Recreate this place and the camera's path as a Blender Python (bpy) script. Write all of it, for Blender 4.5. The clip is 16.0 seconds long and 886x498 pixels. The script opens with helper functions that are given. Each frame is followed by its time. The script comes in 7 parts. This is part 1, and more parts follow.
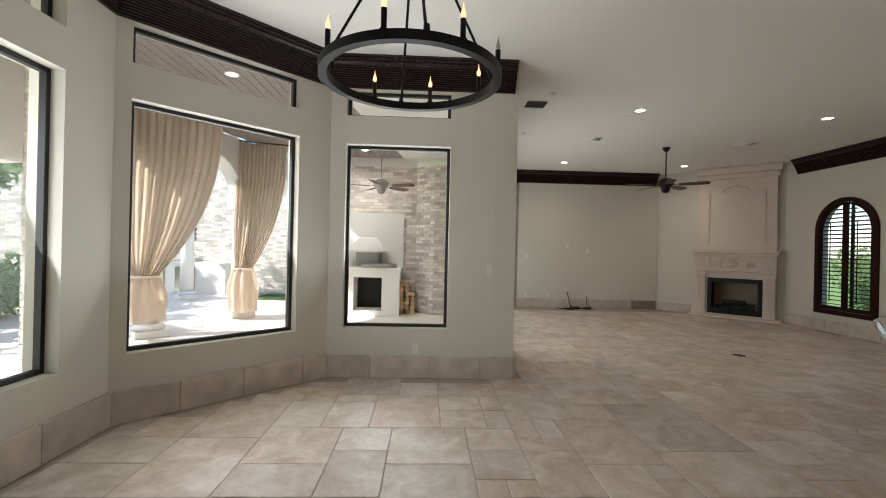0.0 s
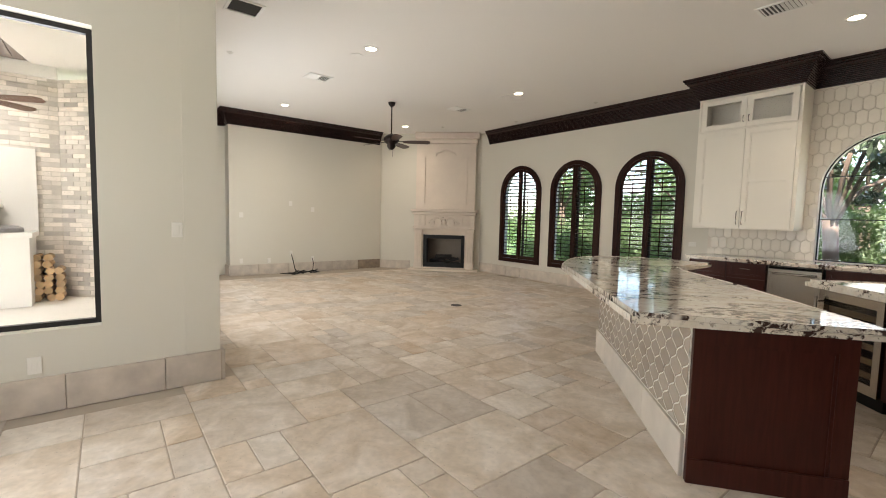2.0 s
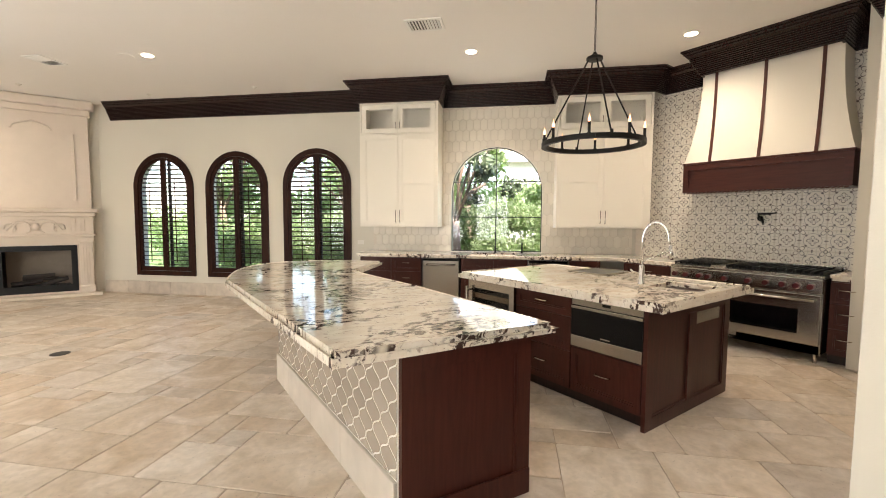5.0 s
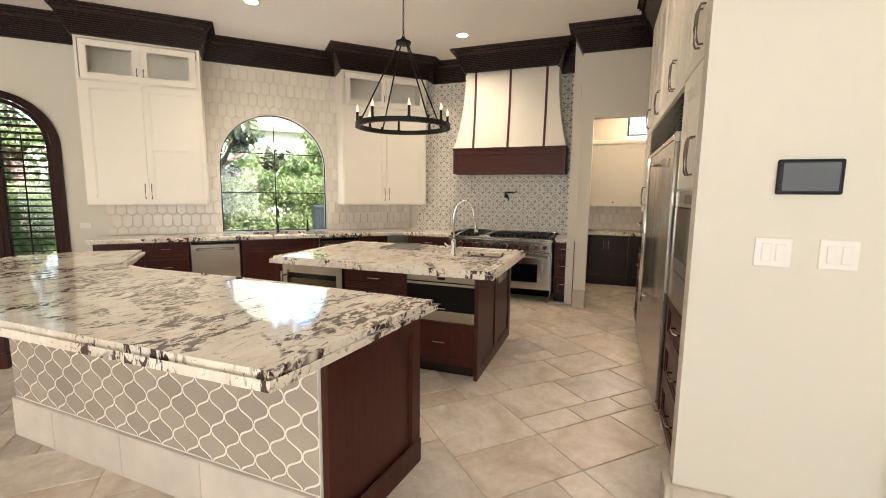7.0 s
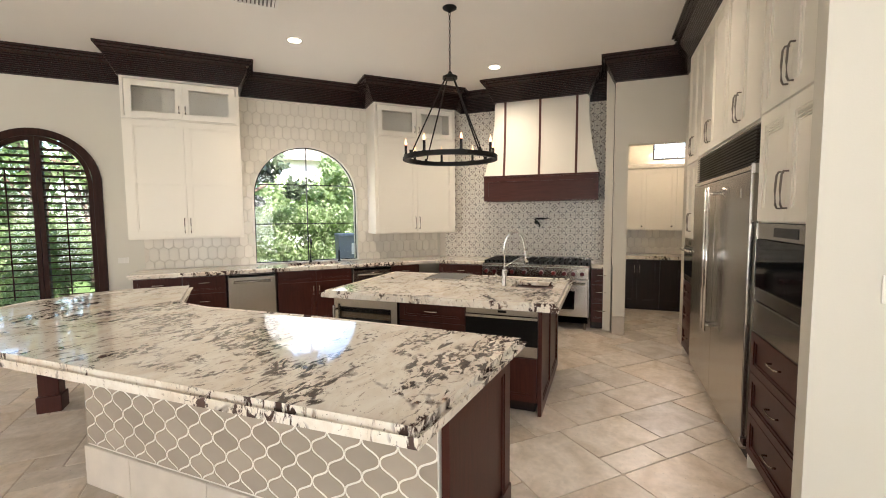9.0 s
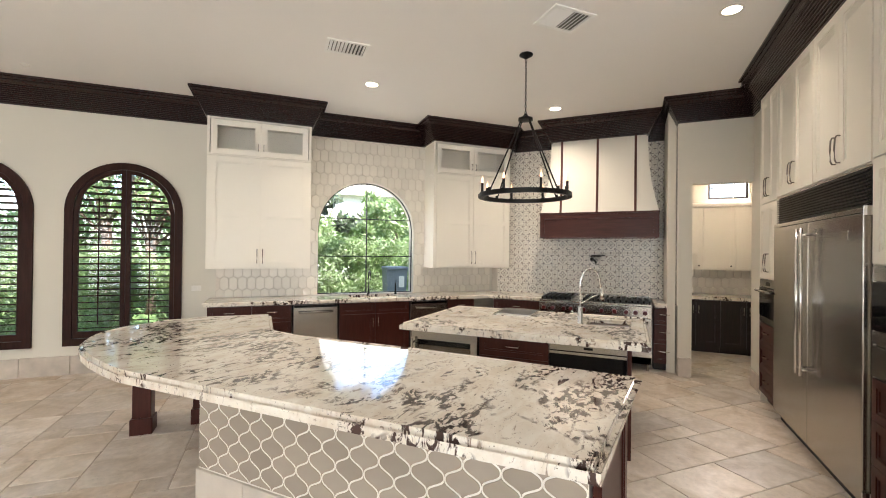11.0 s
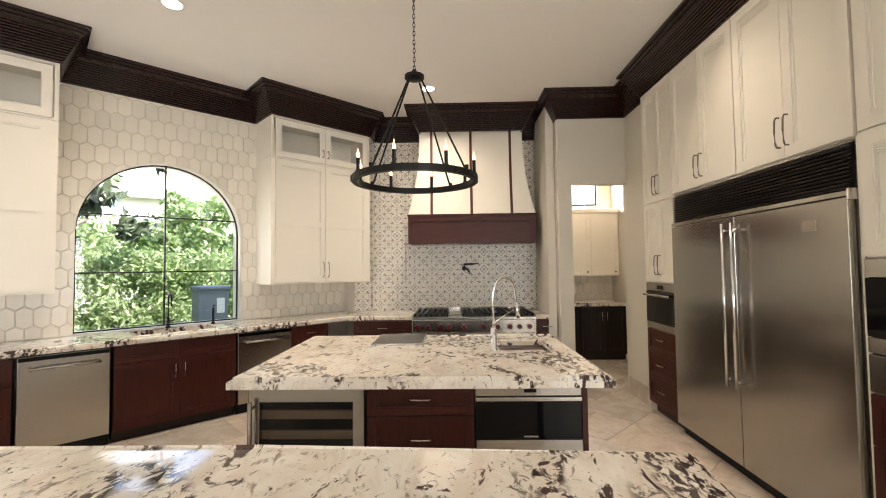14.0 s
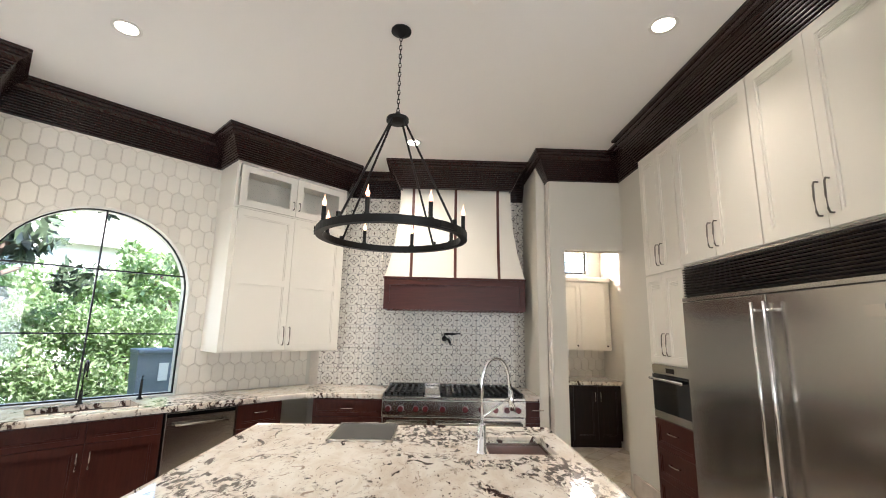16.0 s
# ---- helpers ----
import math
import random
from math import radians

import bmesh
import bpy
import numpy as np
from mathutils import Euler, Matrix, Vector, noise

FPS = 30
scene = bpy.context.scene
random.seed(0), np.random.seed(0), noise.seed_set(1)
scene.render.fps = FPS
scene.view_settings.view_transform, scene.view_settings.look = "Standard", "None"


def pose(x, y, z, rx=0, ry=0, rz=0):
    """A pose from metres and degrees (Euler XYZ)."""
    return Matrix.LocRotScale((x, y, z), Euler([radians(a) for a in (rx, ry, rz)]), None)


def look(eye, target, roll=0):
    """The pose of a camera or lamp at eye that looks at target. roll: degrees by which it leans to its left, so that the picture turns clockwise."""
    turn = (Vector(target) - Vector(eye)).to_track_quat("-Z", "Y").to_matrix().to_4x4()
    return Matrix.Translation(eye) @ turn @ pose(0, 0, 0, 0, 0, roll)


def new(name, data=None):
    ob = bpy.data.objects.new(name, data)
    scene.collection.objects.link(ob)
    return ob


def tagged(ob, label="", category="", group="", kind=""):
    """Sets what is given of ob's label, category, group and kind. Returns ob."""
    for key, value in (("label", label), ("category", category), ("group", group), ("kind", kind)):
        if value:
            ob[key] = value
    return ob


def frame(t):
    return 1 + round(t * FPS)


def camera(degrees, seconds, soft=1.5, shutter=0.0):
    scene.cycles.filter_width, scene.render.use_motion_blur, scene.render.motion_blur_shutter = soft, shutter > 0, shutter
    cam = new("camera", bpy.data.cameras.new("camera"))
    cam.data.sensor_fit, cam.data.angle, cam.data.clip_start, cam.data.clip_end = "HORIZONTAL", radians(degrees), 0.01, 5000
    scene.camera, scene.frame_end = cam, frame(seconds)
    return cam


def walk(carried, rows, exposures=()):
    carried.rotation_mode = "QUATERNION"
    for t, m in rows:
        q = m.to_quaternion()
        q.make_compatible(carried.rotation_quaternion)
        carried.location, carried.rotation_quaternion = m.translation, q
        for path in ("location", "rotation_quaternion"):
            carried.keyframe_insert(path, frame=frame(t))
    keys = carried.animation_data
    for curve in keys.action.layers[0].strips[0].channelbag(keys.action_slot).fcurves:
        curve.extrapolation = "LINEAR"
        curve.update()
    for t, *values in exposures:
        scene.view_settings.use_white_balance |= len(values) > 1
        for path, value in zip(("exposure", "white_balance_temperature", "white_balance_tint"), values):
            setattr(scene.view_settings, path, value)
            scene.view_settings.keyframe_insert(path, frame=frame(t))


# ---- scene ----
cam = camera(91.90, 16.0, soft=1.0)
PATH = [  # seconds, x, y, z, yaw, pitch, roll
    (0.0, -0.082, 0.014, 1.509, 42.78, 0.07, -1.28),
    (0.5, -0.254, 0.118, 1.473, 37.04, -2.64, -1.72),
    (1.0, -0.385, 0.398, 1.448, 26.70, -3.47, -1.66),
    (1.5, -0.478, 0.673, 1.427, 16.60, -4.71, -1.75),
    (2.0, -0.594, 0.959, 1.427, 6.91, -4.18, -1.37),
    (2.5, -0.596, 1.226, 1.425, 3.23, -3.32, -0.33),
    (3.0, -0.532, 1.463, 1.442, 3.59, -2.72, 0.30),
    (3.5, -0.477, 1.580, 1.441, 1.18, -2.62, 0.58),
    (4.0, -0.449, 1.639, 1.441, -6.15, -2.69, 0.72),
    (4.5, -0.455, 1.671, 1.455, -19.75, -3.23, 0.23),
    (5.0, -0.455, 1.737, 1.481, -35.55, -3.91, -0.33),
    (5.2, -0.474, 1.764, 1.492, -39.71, -3.47, -0.34),
    (7.3, -0.978, 2.453, 1.533, -71.77, -8.71, -0.79),
    (7.5, -1.023, 2.488, 1.534, -71.44, -10.23, -0.59),
    (8.0, -1.044, 2.568, 1.580, -69.97, -7.11, -0.02),
    (8.2, -1.024, 2.623, 1.609, -69.64, -6.15, -0.03),
    (10.3, -1.196, 3.149, 1.621, -68.80, -2.06, 1.29),
    (10.5, -1.245, 3.203, 1.617, -67.34, -1.95, 1.27),
    (11.0, -1.297, 3.287, 1.623, -66.39, 0.33, -0.65),
    (11.5, -1.225, 3.436, 1.615, -65.00, 2.67, -0.96),
    (12.0, -1.080, 3.574, 1.614, -67.75, 3.08, -0.68),
    (12.5, -0.886, 3.725, 1.583, -73.58, 2.48, -1.34),
    (13.0, -0.652, 3.876, 1.569, -78.87, 2.27, 0.20),
    (13.5, -0.357, 3.971, 1.543, -82.27, 2.46, 0.86),
    (14.0, -0.104, 4.026, 1.555, -88.73, 2.30, 0.70),
    (14.5, 0.148, 4.094, 1.549, -97.14, 2.35, 0.20),
    (15.0, 0.320, 4.097, 1.550, -98.50, 3.55, -0.29),
    (15.5, 0.408, 4.077, 1.582, -95.32, 5.79, -0.61),
    (16.0, 0.446, 4.046, 1.631, -91.70, 10.67, -1.16),
]
walk(cam, [(t, pose(x, y, z, 90 + pitch, roll, yaw)) for t, x, y, z, yaw, pitch, roll in PATH],
     [(0.0, 1.16, 6250, 9), (0.5, 1.38, 6200, 9), (1.0, 1.6, 6200, 9), (2.0, 2.14, 6450, 11), (3.5, 2.41, 6850, 12), (4.5, 2.58, 6850, 12), (5.0, 2.75, 6850, 13), (7.5, 2.68, 6800, 13), (10.5, 2.66, 6250, 12), (11.5, 2.72, 6350, 12), (12.5, 2.68, 6750, 13), (13.5, 2.68, 6550, 13), (14.5, 2.88, 6450, 12), (15.0, 2.98, 6100, 12), (15.5, 2.96, 5900, 11), (16.0, 2.9, 5800, 11)])

# ---- world, sun, lights ----
world = bpy.data.worlds.new("world")
scene.world = world
world.use_nodes = True
wn = world.node_tree
sky = wn.nodes.new("ShaderNodeTexSky")
sky.sky_type = "NISHITA"
sky.sun_disc = False
SUN_EL, SUN_AZ = 44.0, 207.0
sky.sun_elevation, sky.sun_rotation = radians(SUN_EL), radians(SUN_AZ)
wn.links.new(sky.outputs[0], wn.nodes["Background"].inputs[0])
wn.nodes["Background"].inputs[1].default_value = 0.15
sun_data = bpy.data.lights.new("sun", "SUN")
sun_data.energy, sun_data.angle, sun_data.color = 5.0, radians(0.5), (1.0, 0.95, 0.87)
sun = new("sun", sun_data)
sun.matrix_world = look((-13.5, -26.8, 30 * math.tan(radians(SUN_EL))), (0, 0, 0))

S2 = math.sqrt(0.5)
CEIL = 3.69


def frame_at(x, y, deg, z=0.0):
    """A wall's own frame: x to the right seen from the room, y out of the room, z up."""
    return pose(x, y, z, 0, 0, deg)


WW = frame_at(5.825, 5.825, -45)      # garden wall with the arched windows
BW = frame_at(-6.48, 9.90, 45)        # back wall of the living room
AW = frame_at(-7.75, 9.15, 45)        # wall with the arched passage
FW = frame_at(-3.77, 12.65, 0)        # chimney wall
HW = frame_at(6.10, 5.56, -90)        # range wall
PW = frame_at(5.20, 2.70, -90)        # pillar with the pantry passage
RW = frame_at(5.20, 1.93, 180)        # refrigerator wall
TW = frame_at(1.15, 2.01, -90)        # wall with the touch panel
CW = frame_at(-4.45, 2.77, 45)        # breakfast nook, narrow window
BNW = frame_at(-4.45, 0.74, 90)       # breakfast nook, wide window
ANW = frame_at(-2.90, -0.81, 135)     # breakfast nook, third window
LW = frame_at(-2.90, 4.31, 135)       # living room, side wall


def window_light(wall_frame, x, z, w, h, watts, lift, color=(0.96, 0.985, 1.0)):
    """Daylight from the bright terrace and sky, standing in a window's opening and looking in, a little upwards."""
    d = bpy.data.lights.new("window_daylight", "AREA")
    d.shape, d.size, d.size_y, d.energy, d.color = "RECTANGLE", w, h, watts, color
    ob = new("window_daylight", d)
    ob.matrix_world = wall_frame @ look((x, 0.22, z), (x, -1.0, z + lift))
    return ob


window_light(CW, 0.79, 1.65, 1.15, 2.05, 10, 0.6)
window_light(BNW, 0.88, 1.65, 1.45, 2.05, 13, 0.6)
window_light(ANW, 1.01, 1.65, 1.36, 2.05, 13, 0.6)
window_light(LW, 2.2, 1.4, 1.9, 2.0, 12, 0.4)
window_light(LW, 4.6, 1.4, 1.9, 2.0, 12, 0.4)
window_light(WW, -1.865, 1.80, 1.35, 1.50, 2.0, 0.45, (1.0, 0.97, 0.92)).data.shape = "ELLIPSE"
window_light(frame_at(7.55, 2.65, -90), 0.92, 2.80, 0.56, 0.38, 25, -0.8, (1.0, 0.83, 0.71))

# ---- materials ----
def mat(name, color, rough=0.6, metal=0.0, noise_scale=0.0, var=0.12, bump=0.0, bump_scale=60.0, spec=0.5, island=0.0, coat=0.0):
    """A painted or plain surface with variation at two scales and a fine relief."""
    m = bpy.data.materials.new(name)
    m.use_nodes = True
    nt = m.node_tree
    b = nt.nodes["Principled BSDF"]
    b.inputs["Roughness"].default_value = rough
    b.inputs["Metallic"].default_value = metal
    b.inputs["Specular IOR Level"].default_value = spec
    b.inputs["Coat Weight"].default_value = coat
    tc = nt.nodes.new("ShaderNodeTexCoord")
    col = nt.nodes.new("ShaderNodeMix")
    col.data_type = "RGBA"
    col.inputs[6].default_value = (*[c * (1 - var) for c in color], 1)
    col.inputs[7].default_value = (*[min(1, c * (1 + var)) for c in color], 1)
    if noise_scale:
        big = nt.nodes.new("ShaderNodeTexNoise")
        big.inputs["Scale"].default_value, big.inputs["Detail"].default_value = noise_scale, 5
        nt.links.new(tc.outputs["Object"], big.inputs["Vector"])
        nt.links.new(big.outputs["Fac"], col.inputs[0])
    else:
        col.inputs[0].default_value = 0.5
    last = col.outputs[2]
    if island:
        oi = nt.nodes.new("ShaderNodeObjectInfo")
        geo = nt.nodes.new("ShaderNodeNewGeometry")
        add = nt.nodes.new("ShaderNodeMath")
        nt.links.new(oi.outputs["Random"], add.inputs[0])
        nt.links.new(geo.outputs["Random Per Island"], add.inputs[1])
        fr = nt.nodes.new("ShaderNodeMath")
        fr.operation = "FRACT"
        nt.links.new(add.outputs[0], fr.inputs[0])
        hsv = nt.nodes.new("ShaderNodeHueSaturation")
        mr = nt.nodes.new("ShaderNodeMapRange")
        mr.inputs[3].default_value, mr.inputs[4].default_value = 1 - island, 1 + island
        nt.links.new(fr.outputs[0], mr.inputs[0])
        nt.links.new(mr.outputs[0], hsv.inputs["Value"])
        nt.links.new(last, hsv.inputs["Color"])
        last = hsv.outputs[0]
    nt.links.new(last, b.inputs["Base Color"])
    if bump:
        n = nt.nodes.new("ShaderNodeTexNoise")
        n.inputs["Scale"].default_value, n.inputs["Detail"].default_value = bump_scale, 6
        nt.links.new(tc.outputs["Object"], n.inputs["Vector"])
        bp = nt.nodes.new("ShaderNodeBump")
        bp.inputs["Strength"].default_value, bp.inputs["Distance"].default_value = bump, 0.004
        nt.links.new(n.outputs["Fac"], bp.inputs["Height"])
        nt.links.new(bp.outputs[0], b.inputs["Normal"])
    return m


def wood(name, dark, light, rough=0.3, scale=(14, 14, 1.2), coat=0.15):
    """Stained wood, the grain along the z of the object."""
    m = mat(name, dark, rough, bump=0.1, bump_scale=90, coat=coat, spec=0.22)
    nt = m.node_tree
    b = nt.nodes["Principled BSDF"]
    tc = nt.nodes.new("ShaderNodeTexCoord")
    mp = nt.nodes.new("ShaderNodeMapping")
    mp.inputs["Scale"].default_value = scale
    n = nt.nodes.new("ShaderNodeTexNoise")
    n.inputs["Scale"].default_value, n.inputs["Detail"].default_value, n.inputs["Distortion"].default_value = 3.0, 8, 0.6
    cr = nt.nodes.new("ShaderNodeValToRGB")
    cr.color_ramp.elements[0].position, cr.color_ramp.elements[1].position = 0.3, 0.7
    cr.color_ramp.elements[0].color, cr.color_ramp.elements[1].color = (*dark, 1), (*light, 1)
    nt.links.new(tc.outputs["Object"], mp.inputs["Vector"])
    nt.links.new(mp.outputs[0], n.inputs["Vector"])
    nt.links.new(n.outputs["Fac"], cr.inputs[0])
    nt.links.new(cr.outputs[0], b.inputs["Base Color"])
    return m


def granite_material():
    m = bpy.data.materials.new("granite")
    m.use_nodes = True
    nt = m.node_tree
    b = nt.nodes["Principled BSDF"]
    b.inputs["Roughness"].default_value = 0.06
    tc = nt.nodes.new("ShaderNodeTexCoord")
    mp = nt.nodes.new("ShaderNodeMapping")
    mp.inputs["Rotation"].default_value = (0, 0, radians(35))
    mp.inputs["Scale"].default_value = (1.0, 1.9, 1.0)
    nt.links.new(tc.outputs["Object"], mp.inputs["Vector"])

    def noise_tex(scale, detail, dist, lo, hi, src):
        n = nt.nodes.new("ShaderNodeTexNoise")
        n.inputs["Scale"].default_value, n.inputs["Detail"].default_value, n.inputs["Distortion"].default_value = scale, detail, dist
        n.inputs["Roughness"].default_value = 0.65
        nt.links.new(src, n.inputs["Vector"])
        r = nt.nodes.new("ShaderNodeMapRange")
        r.inputs[1].default_value, r.inputs[2].default_value = lo, hi
        nt.links.new(n.outputs["Fac"], r.inputs[0])
        return r.outputs[0]

    def mix(fac, a, c):
        x = nt.nodes.new("ShaderNodeMix")
        x.data_type = "RGBA"
        nt.links.new(fac, x.inputs[0])
        if isinstance(a, tuple):
            x.inputs[6].default_value = (*a, 1)
        else:
            nt.links.new(a, x.inputs[6])
        if isinstance(c, tuple):
            x.inputs[7].default_value = (*c, 1)
        else:
            nt.links.new(c, x.inputs[7])
        return x.outputs[2]

    def both(p, q):
        x = nt.nodes.new("ShaderNodeMath")
        x.operation = "MULTIPLY"
        nt.links.new(p, x.inputs[0])
        nt.links.new(q, x.inputs[1])
        return x.outputs[0]

    v, o = mp.outputs[0], tc.outputs["Object"]
    base = mix(noise_tex(4.0, 6, 0.8, 0.4, 0.65, v), (0.84, 0.79, 0.70), (0.70, 0.61, 0.50))
    grey = mix(noise_tex(7.0, 9, 2.0, 0.585, 0.66, v), base, (0.36, 0.285, 0.225))
    vein = mix(noise_tex(3.4, 10, 1.6, 0.60, 0.625, v), grey, (0.075, 0.042, 0.034))
    cluster = both(noise_tex(1.25, 4, 0.9, 0.515, 0.56, o), noise_tex(14.0, 9, 0.5, 0.485, 0.54, v))
    dark = mix(cluster, vein, (0.065, 0.038, 0.031))
    quartz = mix(both(noise_tex(2.2, 3, 0.5, 0.52, 0.60, o), noise_tex(20.0, 8, 0.9, 0.60, 0.64, o)), dark, (0.10, 0.075, 0.065))
    fleck = mix(noise_tex(60.0, 3, 0.0, 0.66, 0.7, o), quartz, (0.12, 0.085, 0.07))
    nt.links.new(fleck, b.inputs["Base Color"])
    return m


def glass_material(name, tint=(1, 1, 1), rough=0.0):
    """Thin window glass: clear, with a mirror's share of gloss."""
    m = bpy.data.materials.new(name)
    m.use_nodes = True
    nt = m.node_tree
    nt.nodes.remove(nt.nodes["Principled BSDF"])
    out = nt.nodes["Material Output"]
    tr = nt.nodes.new("ShaderNodeBsdfTransparent")
    tr.inputs[0].default_value = (*tint, 1)
    gl = nt.nodes.new("ShaderNodeBsdfGlossy")
    gl.inputs["Roughness"].default_value = rough
    lw = nt.nodes.new("ShaderNodeLayerWeight")
    lw.inputs[0].default_value = 0.5
    p5 = nt.nodes.new("ShaderNodeMath")
    p5.operation = "POWER"
    p5.inputs[1].default_value = 5.0
    nt.links.new(lw.outputs["Facing"], p5.inputs[0])
    fz = nt.nodes.new("ShaderNodeMath")
    fz.operation = "MULTIPLY_ADD"
    fz.inputs[1].default_value, fz.inputs[2].default_value = 0.7, 0.025
    nt.links.new(p5.outputs[0], fz.inputs[0])
    mx = nt.nodes.new("ShaderNodeMixShader")
    nt.links.new(fz.outputs[0], mx.inputs[0])
    nt.links.new(tr.outputs[0], mx.inputs[1])
    nt.links.new(gl.outputs[0], mx.inputs[2])
    nt.links.new(mx.outputs[0], out.inputs[0])
    return m


def glow_material(name, color, strength):
    m = bpy.data.materials.new(name)
    m.use_nodes = True
    b = m.node_tree.nodes["Principled BSDF"]
    b.inputs["Base Color"].default_value = (*color, 1)
    b.inputs["Emission Color"].default_value = (*color, 1)
    b.inputs["Emission Strength"].default_value = strength
    return m


PAINT = mat("wall_paint", (0.63, 0.595, 0.51), 0.7, noise_scale=0.6, var=0.03, bump=0.12, bump_scale=120)
CEIL_PAINT = mat("ceiling_paint", (0.84, 0.815, 0.77), 0.8, noise_scale=0.5, var=0.02, bump=0.1, bump_scale=150)
CREAM = mat("cream_cabinet_paint", (0.80, 0.755, 0.66), 0.35, noise_scale=1.5, var=0.02, bump=0.03)
WHITE_PLASTIC = mat("white_plastic", (0.73, 0.70, 0.64), 0.4, bump=0.02)


def travertine_material():
    """Tumbled travertine: cream, tan and grey slabs with clouds, faint bands, pits and worn gloss."""
    m = bpy.data.materials.new("travertine")
    m.use_nodes = True
    nt = m.node_tree
    b = nt.nodes["Principled BSDF"]
    tc = nt.nodes.new("ShaderNodeTexCoord")
    oi = nt.nodes.new("ShaderNodeObjectInfo")
    geo = nt.nodes.new("ShaderNodeNewGeometry")
    add = nt.nodes.new("ShaderNodeMath")
    nt.links.new(oi.outputs["Random"], add.inputs[0])
    nt.links.new(geo.outputs["Random Per Island"], add.inputs[1])
    fr = nt.nodes.new("ShaderNodeMath")
    fr.operation = "FRACT"
    nt.links.new(add.outputs[0], fr.inputs[0])
    ramp = nt.nodes.new("ShaderNodeValToRGB")
    ramp.color_ramp.elements[0].color, ramp.color_ramp.elements[1].color = (0.58, 0.455, 0.335, 1), (0.70, 0.625, 0.535, 1)
    for pos, c in ((0.15, (0.65, 0.56, 0.46)), (0.3, (0.53, 0.47, 0.405)), (0.45, (0.62, 0.505, 0.385)), (0.6, (0.68, 0.60, 0.505)), (0.75, (0.51, 0.445, 0.375)), (0.88, (0.60, 0.50, 0.395))):
        e = ramp.color_ramp.elements.new(pos)
        e.color = (*c, 1)
    nt.links.new(fr.outputs[0], ramp.inputs[0])
    off = nt.nodes.new("ShaderNodeVectorMath")
    off.operation = "MULTIPLY_ADD"
    off.inputs[1].default_value = (1, 1, 1)
    comb = nt.nodes.new("ShaderNodeCombineXYZ")
    mul = nt.nodes.new("ShaderNodeMath")
    mul.operation = "MULTIPLY"
    mul.inputs[1].default_value = 37.0
    nt.links.new(fr.outputs[0], mul.inputs[0])
    nt.links.new(mul.outputs[0], comb.inputs[0])
    nt.links.new(mul.outputs[0], comb.inputs[2])
    nt.links.new(tc.outputs["Object"], off.inputs[0])
    nt.links.new(comb.outputs[0], off.inputs[2])

    def tex(scale, detail, dist):
        n = nt.nodes.new("ShaderNodeTexNoise")
        n.inputs["Scale"].default_value, n.inputs["Detail"].default_value, n.inputs["Distortion"].default_value = scale, detail, dist
        nt.links.new(off.outputs[0], n.inputs["Vector"])
        return n.outputs["Fac"]

    cloud, fine, pits = tex(3.2, 7, 1.0), tex(22, 6, 0.4), tex(70, 3, 0.0)

    def val(fac, lo, hi, a, c):
        r = nt.nodes.new("ShaderNodeMapRange")
        for k, q in enumerate((lo, hi, a, c)):
            r.inputs[k + 1].default_value = q
        nt.links.new(fac, r.inputs[0])
        return r.outputs[0]

    hsv = nt.nodes.new("ShaderNodeHueSaturation")
    nt.links.new(ramp.outputs[0], hsv.inputs["Color"])
    m1 = nt.nodes.new("ShaderNodeMath")
    m1.operation = "MULTIPLY"
    nt.links.new(val(cloud, 0.3, 0.7, 0.80, 1.13), m1.inputs[0])
    nt.links.new(val(fine, 0.3, 0.7, 0.9, 1.08), m1.inputs[1])
    m2 = nt.nodes.new("ShaderNodeMath")
    m2.operation = "MULTIPLY"
    nt.links.new(m1.outputs[0], m2.inputs[0])
    nt.links.new(val(pits, 0.68, 0.74, 1.0, 0.6), m2.inputs[1])
    nt.links.new(m2.outputs[0], hsv.inputs["Value"])
    nt.links.new(val(cloud, 0.35, 0.65, 1.15, 0.75), hsv.inputs["Saturation"])
    nt.links.new(hsv.outputs[0], b.inputs["Base Color"])
    nt.links.new(val(cloud, 0.3, 0.7, 0.50, 0.34), b.inputs["Roughness"])
    bp = nt.nodes.new("ShaderNodeBump")
    bp.inputs["Strength"].default_value, bp.inputs["Distance"].default_value = 0.22, 0.003
    nt.links.new(fine, bp.inputs["Height"])
    nt.links.new(bp.outputs[0], b.inputs["Normal"])
    return m


TRAVERTINE = travertine_material()
GROUT = mat("floor_grout", (0.44, 0.375, 0.30), 0.9, noise_scale=6, var=0.15)
STONE_BASE = mat("stone_base", (0.53, 0.46, 0.385), 0.6, noise_scale=6, var=0.38, bump=0.3, bump_scale=25, island=0.1)
STONE_PALE = mat("stone_pale", (0.64, 0.575, 0.495), 0.55, noise_scale=5, var=0.2, bump=0.25, bump_scale=25, island=0.06)
STONE_STAINED = mat("stone_stained", (0.27, 0.21, 0.155), 0.65, noise_scale=9, var=0.5, bump=0.3, bump_scale=25)
LIMESTONE = mat("limestone", (0.70, 0.61, 0.52), 0.75, noise_scale=4, var=0.08, bump=0.15, bump_scale=80)
ESPRESSO = wood("espresso_wood", (0.013, 0.0054, 0.0045), (0.031, 0.0125, 0.0102), 0.24, (1.2, 14, 14), 0.0)
ESPRESSO.node_tree.nodes["Principled BSDF"].inputs["Specular IOR Level"].default_value = 0.5
SHUTTER_WOOD = wood("shutter_wood", (0.020, 0.0075, 0.005), (0.038, 0.0135, 0.009), 0.45, coat=0.0)
SHUTTER_WOOD.node_tree.nodes["Principled BSDF"].inputs["Specular IOR Level"].default_value = 0.1
